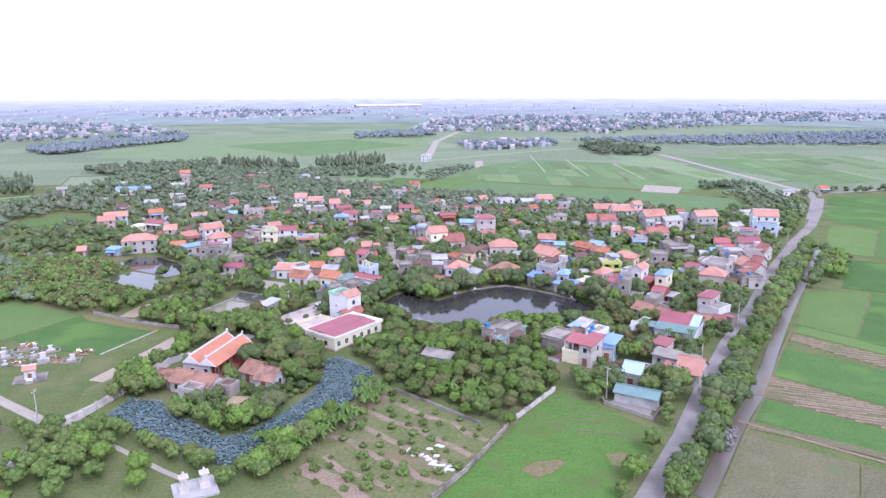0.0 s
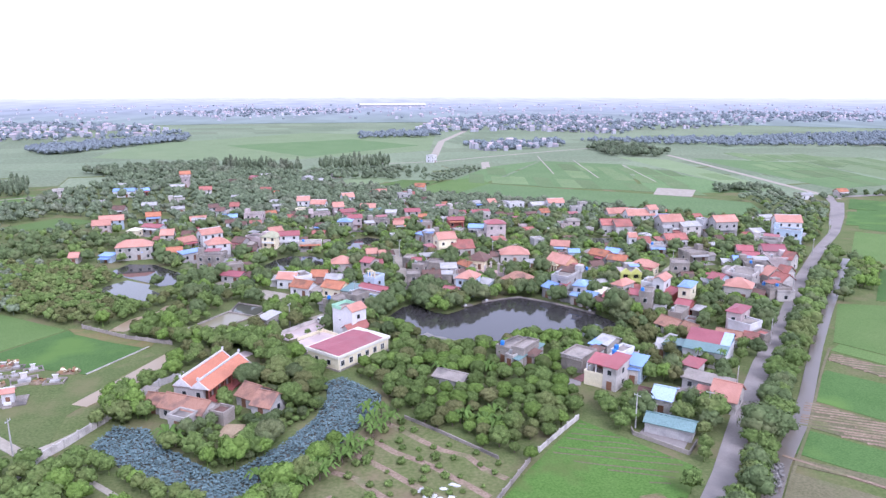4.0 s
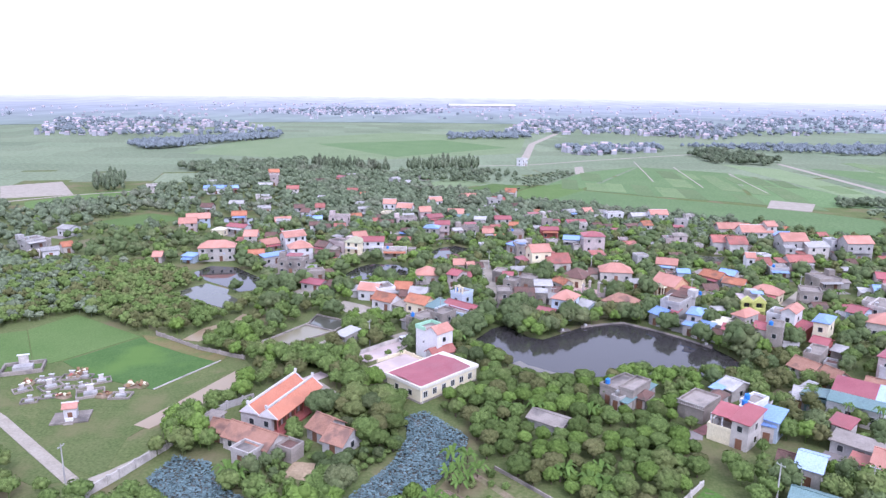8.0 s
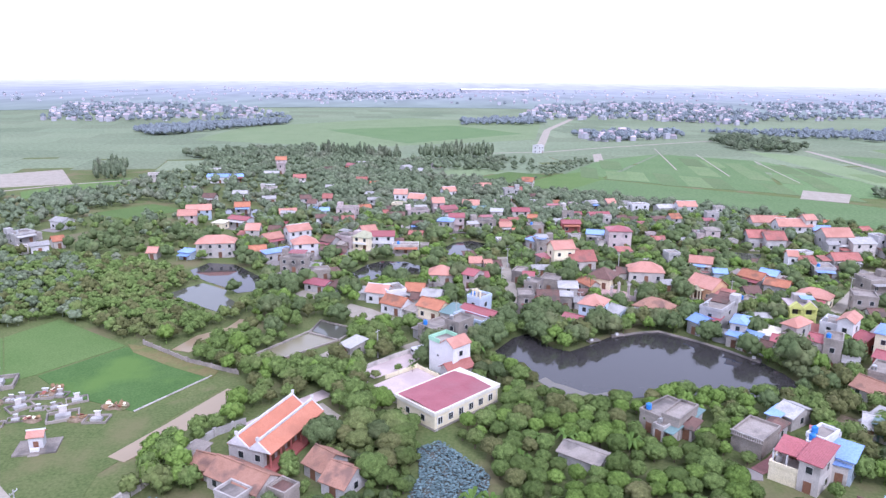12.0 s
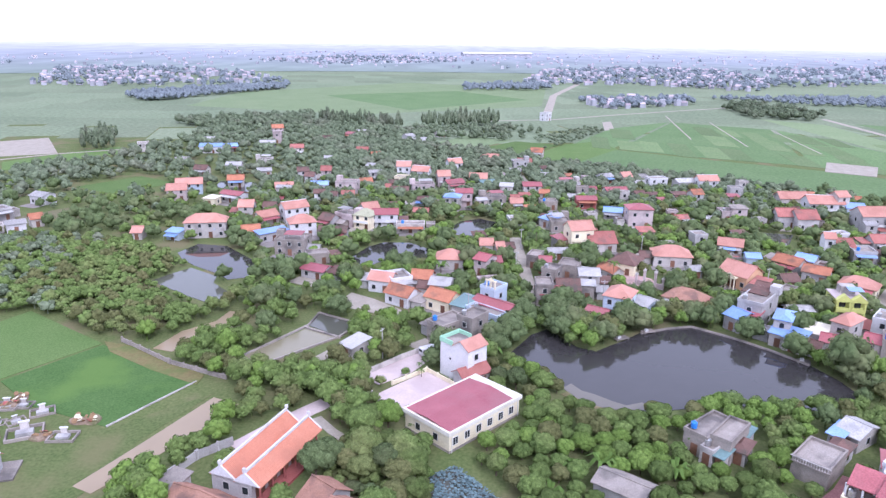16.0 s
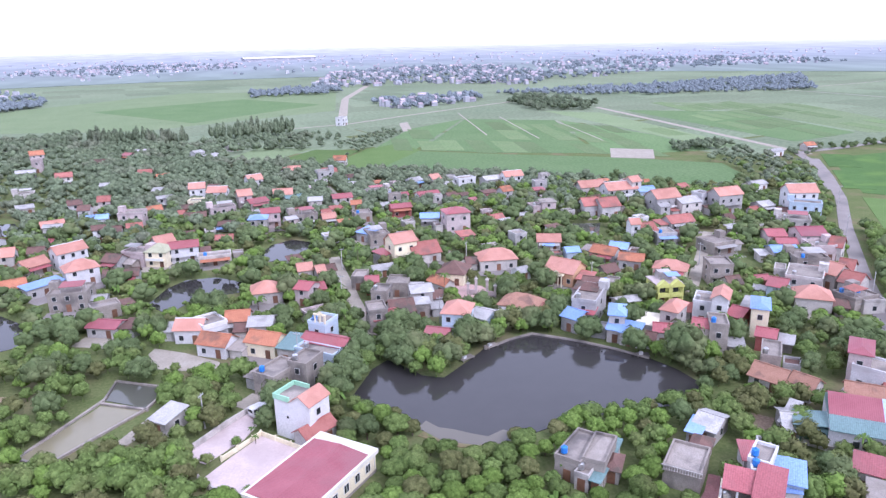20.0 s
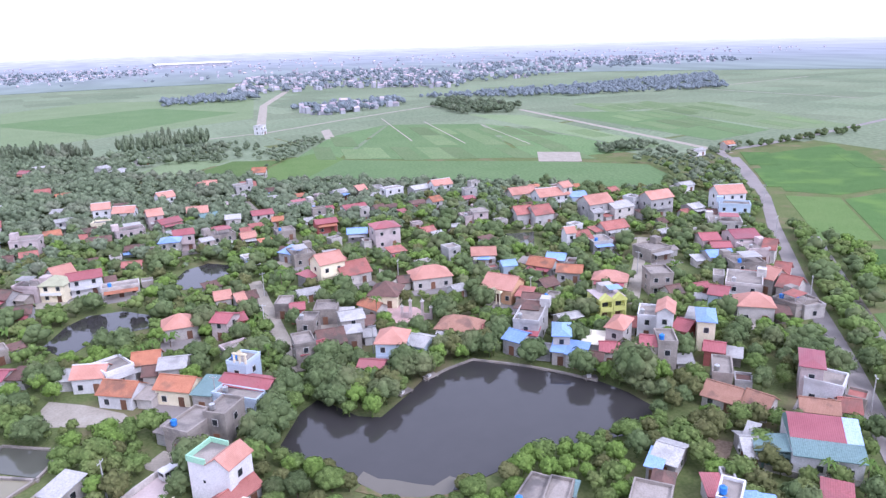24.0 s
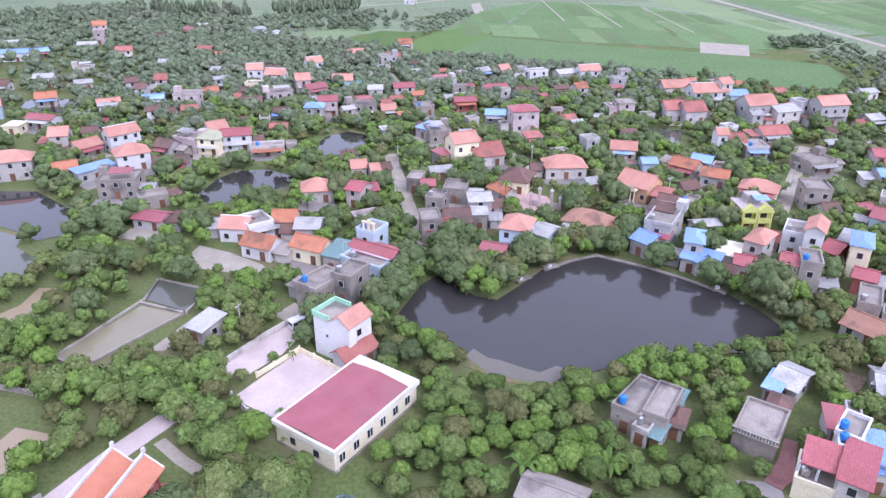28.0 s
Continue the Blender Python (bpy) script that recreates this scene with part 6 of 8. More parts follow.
AREAS = {
    "near_grove": [(-5.4, 139.3), (12.1, 152.5), (27.8, 149.2), (41.9, 156.3), (69.2, 152.3), (61.2, 121.8), (51.6, 104.0), (35.5, 86.2), (30.4, 86.9), (9.3, 110.1), (6.3, 123.6)],
    "pond_ring": [(1.9, 174.1), (9.9, 180.0), (15.6, 169.2), (21.5, 163.6), (28.6, 156.0), (36.5, 154.5), (50.8, 157.5), (62.2, 157.6), (73.0, 156.2), (82.5, 163.5), (89.7, 166.5), (88.8, 158.2), (77.5, 149.1), (63.8, 145.0), (44.6, 148.5), (34.0, 147.4), (25.4, 152.0), (15.1, 160.5), (7.0, 162.0)],
    "hall_side": [(10.5, 152.4), (24.0, 149.0), (26.0, 153.5), (15.5, 161.5), (8.0, 164.0), (4.0, 161.0)],
    "pond_bank": [(7.2, 181.6), (11.6, 198.1), (19.5, 211.4), (35.0, 213.5), (49.0, 206.1), (54.6, 201.3), (45.5, 195.3), (39.9, 190.3), (31.6, 183.7), (27.3, 186.2), (23.7, 193.2), (21.1, 196.9), (16.6, 193.2), (12.7, 186.4), (9.9, 181.1)],
    "hall_belt": [(-86.4, 184.7), (-75.6, 189.1), (-57.2, 185.5), (-28.5, 206.5), (-18.0, 204.4), (-4.4, 202.5), (-7.3, 183.1), (-21.3, 163.3), (-22.5, 155.7), (-13.1, 135.5), (-19.5, 131.0), (-37.7, 152.4), (-41.6, 158.1), (-54.0, 164.0)],
    "island": [(-58.0, 116.4), (-60.8, 139.5), (-50.5, 156.5), (-32.4, 176.0), (-18.0, 156.9), (-7.0, 138.2), (-9.4, 112.8), (-17.1, 102.5), (-21.1, 90.8), (-28.3, 90.0), (-43.7, 104.8), (-48.1, 115.0)],
    "south_orchard": [(-80.9, 70.6), (-71.9, 83.2), (-65.7, 98.8), (-55.5, 101.2), (-32.7, 81.6), (-26.1, 75.5), (-31.3, 63.5)],
    "moat_bank": [(-27.8, 72.6), (-24.0, 76.3), (-13.3, 86.6), (5.0, 110.7), (9.9, 108.3), (-1.0, 92.8), (-14.7, 72.8), (-22.8, 67.8)],
    "roadside": [(94.1, 97.8), (105.7, 115.3), (134.4, 148.6), (171.5, 193.0), (224.8, 251.5), (217.2, 236.6), (166.1, 177.6), (119.0, 122.2), (92.4, 87.6), (75.2, 68.9), (61.5, 52.0), (56.6, 52.7), (69.7, 69.7)],
    "canal_side": [(150.8, 152.3), (133.2, 130.7), (127.2, 125.7), (149.3, 149.4), (178.6, 183.7), (215.9, 228.7), (218.5, 228.4), (172.2, 172.9)],
    "road_gardens": [(73.8, 160.5), (107.6, 168.3), (126.7, 152.7), (87.4, 98.8), (68.8, 77.3), (72.4, 94.3), (62.3, 102.4), (53.8, 103.7)],
    "left_orchard": [(-168.9, 190.5), (-209.8, 283.5), (-152.9, 277.0), (-122.5, 269.8), (-92.8, 248.2), (-94.4, 225.7), (-64.0, 210.3), (-66.4, 206.7), (-77.5, 185.7), (-92.8, 188.6), (-121.7, 206.9), (-142.5, 187.0)],
    "village": [(-116.4, 362.3), (-80.9, 416.4), (-116.4, 622.3), (-85.8, 662.7), (-31.5, 575.5), (1.7, 495.0), (43.7, 465.0), (133.1, 400.3), (195.4, 354.9), (219.4, 327.7), (272.6, 347.4), (294.7, 354.0), (264.0, 311.9), (201.2, 240.9), (170.6, 202.7), (139.7, 165.5), (115.7, 138.3), (97.2, 124.0), (69.8, 135.8), (74.3, 158.6), (91.4, 171.5), (75.1, 187.9), (55.5, 203.4), (16.8, 193.5), (5.8, 170.1), (-13.5, 156.8), (-54.6, 189.2)],
    "west_gardens": [(-212.2, 243.6), (-319.3, 375.0), (-272.5, 422.5), (-216.5, 482.8), (-196.0, 511.4), (-110.0, 356.6), (-98.4, 270.9), (-126.0, 278.2), (-152.9, 277.0)],
    "woods": [(-250.6, 387.2), (-214.4, 477.9), (-157.0, 601.3), (-45.6, 588.1), (1.5, 623.1), (48.9, 596.0), (-39.0, 495.5), (-89.5, 467.1), (-165.2, 409.9), (-190.3, 366.8)],
    "field_orchard": [(266.5, 409.3), (308.8, 431.8), (308.1, 376.8), (271.0, 317.8), (247.0, 303.4), (241.9, 348.0)],
    "north_west": [(-161.0, 369.5), (-198.0, 569.0), (-144.1, 636.6), (-83.5, 573.2), (-70.5, 415.4), (-101.0, 358.9), (-121.7, 346.2)],
    "hedge": [(47.6, 54.9), (64.9, 77.4), (66.4, 75.6), (50.4, 53.6)],
    "fruit_plot": [(210.4, 226.2), (225.6, 224.0), (196.8, 190.2), (185.5, 195.3)],
    "sw_orchard": [(-126.9, 130.2), (-96.9, 123.0), (-82.7, 110.8), (-68.3, 97.9), (-70.0, 95.2), (-100.3, 95.1)],
    "pond_east": [(35.5, 151.8), (45.2, 150.0), (61.2, 153.8), (75.7, 156.7), (92.5, 170.6), (100.8, 169.1), (103.4, 157.6), (104.6, 147.6), (81.2, 116.1), (12.4, 128.8), (23.1, 143.6), (29.2, 151.3)],
    "west_fill": [(-86.3, 221.5), (-61.1, 224.5), (-40.7, 219.2), (-26.0, 202.3), (-22.5, 187.0), (-23.9, 171.2), (-29.4, 163.7), (-36.5, 161.9), (-43.5, 164.7), (-58.2, 177.5), (-73.6, 187.9)],
    "temple_garden": [(-52.1, 157.5), (-42.8, 161.5), (-32.3, 164.2), (-22.5, 160.8), (-18.3, 154.1), (-11.9, 144.8), (-5.3, 137.6), (-1.5, 133.3), (-2.1, 125.6), (-24.2, 129.7), (-22.1, 137.3), (-26.5, 141.5), (-32.9, 151.3), (-40.3, 140.7), (-47.3, 141.8)],
    "weeds": [(-43.0, 101.7), (-41.7, 114.1), (-29.0, 112.2), (-27.5, 134.6), (-17.3, 146.7), (-7.7, 131.8), (-9.5, 115.6), (-17.1, 103.4), (-22.6, 93.2), (-28.5, 91.3), (-37.3, 98.6)],
    "ditch_bank": [(-57.3, 134.5), (-52.7, 141.9), (-48.9, 153.6), (-46.0, 152.1), (-46.6, 142.9), (-50.2, 138.1), (-53.3, 132.7), (-54.3, 128.3)],
    "ditch_corner": [(-61.3, 125.7), (-57.0, 133.7), (-53.1, 128.3), (-50.7, 117.2), (-52.5, 113.1), (-55.7, 111.5), (-60.3, 114.9)],
}
trees = []
for key, step, jitter, kinds, share, turn, gap in (
        ("near_grove", 3.9, 0.5, (0, 0, 2, 2, 0, 3, 6, 3, 3), 0.95, 12, 0.9), ("pond_ring", 4.4, 1.2, (0, 1, 3, 4, 6), 1.0, 0, 0.3), ("hall_side", 3.5, 0.9, (0, 2, 3, 6, 0), 1.0, 20, 0.0), ("pond_bank", 4.3, 1.4, (4, 5, 5, 0, 3), 1.0, 0, 0.2), ("hall_belt", 3.6, 0.9, (0, 1, 2, 2, 3, 6), 0.97, 30, 1.2),
        ("pond_east", 3.9, 1.2, (0, 1, 2, 3, 4, 6, 0), 0.93, 15, 0.4), 
        ("ditch_bank", 2.8, 0.8, (2, 3, 2, 2), 0.9, 0, 0.3), ("ditch_corner", 3.0, 0.8, (2, 3, 2, 0), 0.9, 0, 0.3), ("weeds", 2.0, 0.7, (2, 2, 2, 4), 0.95, 0, 0.2), ("temple_garden", 3.9, 1.1, (0, 1, 1, 2, 3, 4, 6), 0.95, 20, 0.6), ("island", 4.2, 1.4, (0, 2, 2, 4), 0.3, 0, 0.8), ("south_orchard", 5.0, 0.7, (0, 2, 0, 3), 0.85, 30, 0.8), ("moat_bank", 2.8, 0.8, (2, 3, 3, 2), 0.95, 0, 0.3),
        ("roadside", 3.6, 0.9, (0, 1, 4, 1), 1.0, 0, 0.6), ("canal_side", 4.0, 1.0, (0, 4, 1), 0.95, 0, 1.2), ("road_gardens", 5.4, 1.6, (0, 1, 2, 4), 0.75, 0, 1.2),
        ("left_orchard", 3.3, 0.5, (2, 2, 2, 2, 0, 6), 0.97, 25, 0.9), ("village", 3.9, 1.6, (0, 2, 2, 4, 4, 2, 5, 6, 3, 2), 0.86, 0, 0.5), ("west_gardens", 6.5, 2.2, (0, 2, 4, 4), 0.8, 10, 1.2),
        ("fruit_plot", 4.0, 0.6, (3, 3, 2), 0.95, 10, 0.8), ("hedge", 2.6, 0.7, (2, 3), 0.9, 0, 0.2), ("north_west", 7.0, 2.4, (0, 2, 4, 4), 0.85, 10, 1.2), ("sw_orchard", 4.6, 0.8, (0, 0, 1, 2), 0.95, 20, 0.8), ("west_fill", 3.9, 1.3, (0, 2, 2, 3, 6), 0.8, 20, 0.7), ("woods", 8.5, 3.4, (4, 5, 2, 4), 0.78, 0, 1.2), ("field_orchard", 7.0, 1.0, (2, 2, 0), 0.8, 10, 1.2)):
    some = grove(AREAS[key], step, jitter, kinds, gap=gap, share=share, turn=turn)
    size = {"weeds": 0.5, "near_grove": 0.86, "left_orchard": 0.9, "village": 0.96, "hall_belt": 1.0, "west_fill": 1.0, "pond_east": 0.98, "temple_garden": 1.05, "pond_ring": 0.8, "hall_side": 0.85}.get(key, 1.0)
    trees += [(x, y, k, size * s) for x, y, k, s in some]
    if key != "weeds":
        KEEP_OUT.append(AREAS[key])
SHOAL = [(17.6, 168.3), (40.0, 161.3), (36.5, 151.6), (25.8, 153.6), (15.9, 159.5)]
# trees leaning over the pond, all along its edge
shore = next(o for o in KEEP_OUT if len(o) == 26)
mx, my = sum(p[0] for p in shore) / len(shore), sum(p[1] for p in shore) / len(shore)
for (ax, ay), (bx, by) in zip(shore, shore[1:] + shore[:1]):
    n = max(1, int(math.hypot(bx - ax, by - ay) / 3.6))
    for k in range(n):
        x, y = ax + (bx - ax) * k / n, ay + (by - ay) * k / n
        g = math.atan2(y - my, x - mx)
        x, y = x + 1.8 * math.cos(g), y + 1.8 * math.sin(g)
        if inside(x, y, SHOAL):
            continue
        stone = x > mx - 8 and y > my + 8
        if random.random() < (0.55 if stone else 0.97) and all(abs(c * (x - cx) + s * (y - cy)) > hw + 0.8 or abs(-s * (x - cx) + c * (y - cy)) > hd + 0.8 for cx, cy, hw, hd, c, s in FOOT):
            trees.append((x, y, random.choice((0, 2, 2, 3)), random.uniform(0.6, 0.85)) if y < 166 else (x, y, random.choice((0, 1, 4, 5, 5, 3)), random.uniform(0.7, 1.05)))
# single trees that stand out
for x, y, k, size in ((71.8, 190.6, 5, 1.0), (79.0, 180.6, 5, 0.95), (86.6, 171.6, 5, 1.45), (91.6, 175.2, 4, 1.2), (28.6, 195.0, 5, 1.0), (36.0, 192.2, 6, 1.4), (42.6, 198.2, 4, 1.2), (25.5, 201.1, 5, 0.9), (10.6, 191.4, 5, 1.0), (6.2, 184.6, 5, 0.95), (4.0, 176.4, 0, 1.2), (56.6, 203.2, 6, 1.3),
                      (-43.9, 130.9, 0, 1.0), (-32.4, 122.4, 0, 0.8), (-10.2, 116.1, 2, 1.0), (-56.7, 125.0, 1, 1.05), (-25.6, 164.3, 3, 1.1), (-29.4, 154.6, 0, 1.2), (-21.9, 144.6, 0, 1.3), (-13.0, 134.8, 0, 1.3), (-51.3, 200.2, 0, 1.2), (-75.5, 231.9, 4, 1.0), (-66.0, 214.0, 0, 1.2), (-63.7, 183.9, 2, 0.9), (-67.0, 180.2, 3, 0.8), (-48.4, 170.5, 0, 0.9), (-40.2, 100.6, 0, 1.0), (-34.4, 97.4, 0, 1.05), (-31.0, 93.4, 3, 0.8), (-25.2, 91.4, 3, 1.45), (-19.8, 96.0, 3, 0.95), (-37.5, 105.1, 4, 0.85), (-28.2, 130.6, 4, 1.1), (-26.4, 133.6, 4, 0.95), (-31.5, 119.6, 0, 0.8), (-16.4, 119.1, 0, 1.25), (-14.0, 122.5, 6, 1.0),
                      (-49.8, 92.3, 2, 0.9), (-45.5, 89.1, 2, 0.95), (-41.9, 85.1, 2, 0.9), (-37.4, 81.2, 2, 1.0), (-31.5, 76.3, 2, 1.1), (-25.3, 70.3, 0, 0.9), (-21.9, 74.0, 0, 0.85), (-19.3, 78.1, 3, 0.8), (-53.9, 114.6, 0, 1.1), (-56.6, 117.6, 0, 0.9), (-55.2, 96.6, 2, 1.0),
                      (87.0, 88.2, 5, 1.3), (91.0, 87.6, 5, 1.1), (99.0, 103.4, 5, 0.9), (78.2, 76.9, 0, 1.0), (73.5, 69.6, 0, 1.05), (68.2, 63.7, 0, 1.0), (63.9, 59.0, 0, 0.95), (60.0, 54.9, 0, 0.9), (80.3, 97.2, 1, 1.45), (73.6, 99.0, 0, 0.9), (65.6, 101.0, 4, 1.1), (62.0, 99.4, 0, 1.0), (75.4, 91.0, 2, 1.0), (72.6, 84.8, 2, 0.9), (70.6, 81.4, 2, 0.8), (77.8, 105.6, 3, 0.85), (58.6, 97.0, 0, 0.9), (114.2, 133.9, 4, 0.9)):
    trees.append((x, y, k, size))
print("trees", len(trees))
trees.sort(key=lambda t: math.hypot(t[0] - 15, t[1] - 125))
for x, y, k, s in trees[:300]:
    t = copy_thing(KINDS[k], pose(x, y, 0, 0, 0, random.uniform(0, 360)))
    t.scale = (s, s, s * random.uniform(0.85, 1.15))
FAR = [crown(rng, r, g, 1, n, 0.42, 6) for r, g, n in ((2.3, 3.8, 40), (2.8, 4.0, 45), (1.9, 3.0, 34), (2.2, 3.7, 40), (2.8, 5.0, 46), (3.6, 5.6, 60), (2.2, 3.6, 40))]

SLIM = crown(rng, 1.6, 9.0, 1, 60, 0.5, 8)
MID = [crown(rng, r, g, 1, n, 0.29, 11) for r, g, n in ((2.4, 4.2, 320), (2.8, 4.4, 360), (1.9, 3.3, 240), (2.2, 4.0, 290), (2.8, 5.3, 380), (3.6, 6.2, 500), (2.3, 4.0, 290))]


def thicket(name, some, mat, label, lift=1.0):
    """Many trees in one mesh."""
    vs, fs, n = [], [], 0
    for x, y, k, s in some:
        v, f = SLIM if k == 9 else (MID if math.hypot(x - 15, y - 125) < 130 else FAR)[k]
        g = random.uniform(0, 6.28)
        c, q = math.cos(g) * s, math.sin(g) * s
        w = np.stack([x + c * v[:, 0] - q * v[:, 1], y + q * v[:, 0] + c * v[:, 1], v[:, 2] * s * random.uniform(0.85, 1.2) + lift * s], 1)
        b = [(x + 0.16, y, -0.2), (x - 0.1, y + 0.14, -0.2), (x - 0.1, y - 0.14, -0.2), (x, y, 3.0 * s)]
        vs.extend(w.tolist())
        vs.extend(b)
        fs.extend([tuple(i + n for i in t) for t in f])
        m = n + len(w)
        fs.extend([(m, m + 1, m + 3), (m + 1, m + 2, m + 3), (m + 2, m, m + 3)])
        n = m + 4
    return tagged(raw(name, vs, fs, mat, smooth=True), label, "trees", kind="stuff")


rest = trees[300:]
# farther trees take the haze-paled colour, blended in gradually across the village edge
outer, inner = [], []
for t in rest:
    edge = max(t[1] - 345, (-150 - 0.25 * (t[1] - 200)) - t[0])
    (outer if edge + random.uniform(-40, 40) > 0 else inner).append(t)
thicket("outer_trees", outer, M_WOODS, "haze-paled green trees around the village edge")
thicket("garden_trees", [t for t in inner if t[2] in (4, 5)], M_LEAF_DARK, "dense dark green trees filling the village gardens")
thicket("fruit_trees", [t for t in inner if t[2] in (0, 1, 2)], M_LEAF, "rows of round green fruit trees in orchards")
thicket("fresh_fruit_trees", [t for t in inner if t[2] == 3], M_LEAF_LIGHT, "scattered bright green fruit trees")
thicket("olive_fruit_trees", [t for t in inner if t[2] == 6], M_LEAF_OLIVE, "scattered olive-brown fruit trees")
for k in KINDS:
    for o in (*k.children, k):
        bpy.data.objects.remove(o)



# ---- walls and banks ----
def wall_run(name, line, height, mat, label, thick=0.25, posts=True, kind="wall"):
    """A low wall along a line, with posts at its corners."""
    w = thing(name, pose(line[0][0], line[0][1], 0), label, kind)
    ox, oy = line[0]
    for (ax, ay), (bx, by) in zip(line, line[1:]):
        n = math.hypot(bx - ax, by - ay)
        ux, uy = (bx - ax) / n, (by - ay) / n
        px, py = -uy * thick / 2, ux * thick / 2
        bm = slab(bmesh.new(), [(ax - ox + px, ay - oy + py, height), (ax - ox - px, ay - oy - py, height), (bx - ox - px, by - oy - py, height), (bx - ox + px, by - oy + py, height)], height + 0.2)
        part("wall_panel", bm, mat, w)
        if posts:
            for k in range(int(n / 4) + 1):
                cx, cy = ax - ox + ux * k * 4, ay - oy + uy * k * 4
                part("post", box(bmesh.new(), cx - thick * 0.8, cy - thick * 0.8, -0.2, cx + thick * 0.8, cy + thick * 0.8, height + 0.25), mat, w)
    return w


wall_run("compound_wall", [(-66.1, 99.4), (-63.0, 105.2), (-57.8, 117.1)], 1.9, WALL["pale"], "weathered pale compound wall with posts along the moat")
wall_run("compound_wall", [(-69.9, 78.6), (-68.6, 88.4), (-65.9, 98.9)], 1.7, WALL["grey"], "grey concrete wall beside the orchard")
wall_run("meadow_wall", [(14.0, 59.7), (22.0, 68.6), (28.9, 78.0), (34.9, 86.3)], 1.1, ROOF["concrete"], "low grey block wall along the meadow")
wall_run("meadow_wall", [(37.6, 89.5), (44.4, 96.7), (51.0, 103.4)], 1.2, WALL["pale"], "pale block wall between orchard and meadow")
wall_run("garden_wall", [(10.7, 109.2), (18.4, 100.5), (28.6, 88.0)], 0.8, ROOF["concrete"], "low grey wall between orchard and nursery", posts=False)
wall_run("field_wall", [(-86.9, 185.9), (-70.1, 173.7), (-54.8, 166.6)], 1.2, ROOF["concrete"], "grey block wall beside the rice field")
wall_run("field_bank", [(-72.4, 146.2), (-67.3, 155.1), (-61.2, 165.4)], 0.3, WALL["pale"], "narrow pale concrete field edge", 0.3, False)
wall_run("tank_rim", [(-42.3, 197.3), (-40.9, 206.0), (-28.9, 198.6), (-33.0, 190.1), (-49.2, 173.3), (-54.8, 177.9), (-42.3, 197.3)], 0.5, ROOF["concrete"], "concrete rim of the fish tanks", 0.5, False)
wall_run("tank_rim", [(-42.9, 195.9), (-32.6, 189.5)], 0.5, ROOF["concrete"], "concrete divider between fish tanks", 0.6, False)
wall_run("yard_wall", [(-21.4, 159.7), (-18.4, 154.8), (-11.3, 150.0)], 1.3, WALL["pale"], "pale wall along the paved courtyard")
wall_run("yard_wall", [(-17.5, 165.1), (-10.0, 172.0), (-1.9, 163.0)], 1.0, WALL["cream"], "cream wall between courtyard and driveway")
wall_run("yard_wall", [(-24.2, 169.5), (-16.5, 177.9), (-11.1, 182.8)], 1.3, WALL["pale"], "pale wall beside the driveway", posts=False)
wall_run("pond_edge", [(45.6, 194.7), (53.3, 197.9), (60.4, 199.6), (66.2, 194.7), (71.1, 190.1), (75.9, 184.5), (81.2, 177.1)], 0.5, ROOF["concrete"], "stone edge of the village pond", 0.6, False)
wall_run("workshop_fence", [(88.4, 136.3), (91.9, 131.6), (99.9, 125.3)], 1.2, WALL["pale"], "pale wall in front of the workshop")
wall_run("garden_wall", [(61.0, 96.4), (60.6, 94.2), (68.8, 84.2), (72.8, 88.8)], 1.0, ROOF["concrete"], "grey wall around the teal-roofed house", posts=False)
wall_run("temple_wall", [(-54.7, 128.5), (-50.8, 135.9), (-45.7, 140.7)], 1.8, WALL["grey"], "grey temple wall with posts")


def furrows(name, outline, along, gap, width, height, mat, label):
    """Low ridges across a field, clipped to its outline, in one mesh."""
    c, s = math.cos(radians(along)), math.sin(radians(along))
    q = [(c * x + s * y, -s * x + c * y) for x, y in outline]
    v0, v1 = min(p[1] for p in q), max(p[1] for p in q)
    bm = bmesh.new()
    v = v0 + gap / 2
    while v < v1:
        cut = []
        for (ax, ay), (bx, by) in zip(q, q[1:] + q[:1]):
            if (ay > v) != (by > v):
                cut.append(ax + (bx - ax) * (v - ay) / (by - ay))
        cut.sort()
        for u0, u1 in zip(cut[::2], cut[1::2]):
            n = max(1, int((u1 - u0) / 5))
            last = None
            for k in range(n + 1):
                u, wob = u0 + (u1 - u0) * k / n, random.uniform(-0.15, 0.15) * gap
                ring = [bm.verts.new((c * u - s * (v + wob + o), s * u + c * (v + wob + o), z)) for o, z in ((-width, 0.05), (0, 0.14 + height * random.uniform(0.6, 1.2)), (width, 0.05))]
                if last and random.random() < 0.93:
                    bm.faces.new((last[0], ring[0], ring[1], last[1]))
                    bm.faces.new((last[1], ring[1], ring[2], last[2]))
                last = ring
        v += gap * random.uniform(0.85, 1.15)
    ob = part(name, bm, mat)
    return tagged(ob, label, "field", kind="stuff")


furrows("furrows", [(109.6, 105.1), (127.9, 81.3), (120.2, 72.1), (100.2, 93.6)], -28, 1.5, 0.5, 0.18, M_SOIL, "brown ploughed ridges")
furrows("furrows", [(132.6, 128.8), (137.3, 133.2), (152.9, 111.0), (146.1, 102.9)], -28, 1.8, 0.5, 0.15, M_SOIL, "dry ploughed ridges")
furrows("furrows", [(50.9, 101.7), (66.3, 81.2), (59.1, 73.1), (40.0, 88.3)], -20, 2.4, 0.35, 0.12, M_STUBBLE, "olive rows across the meadow")
furrows("grass_rows", [(2.7, 105.7), (10.5, 107.2), (29.0, 86.6), (29.9, 81.6), (14.8, 62.5), (0.9, 64.5), (-8.3, 80.9)], -48, 7.0, 0.9, 0.03, M_SOIL, "bare earth strips between nursery rows")


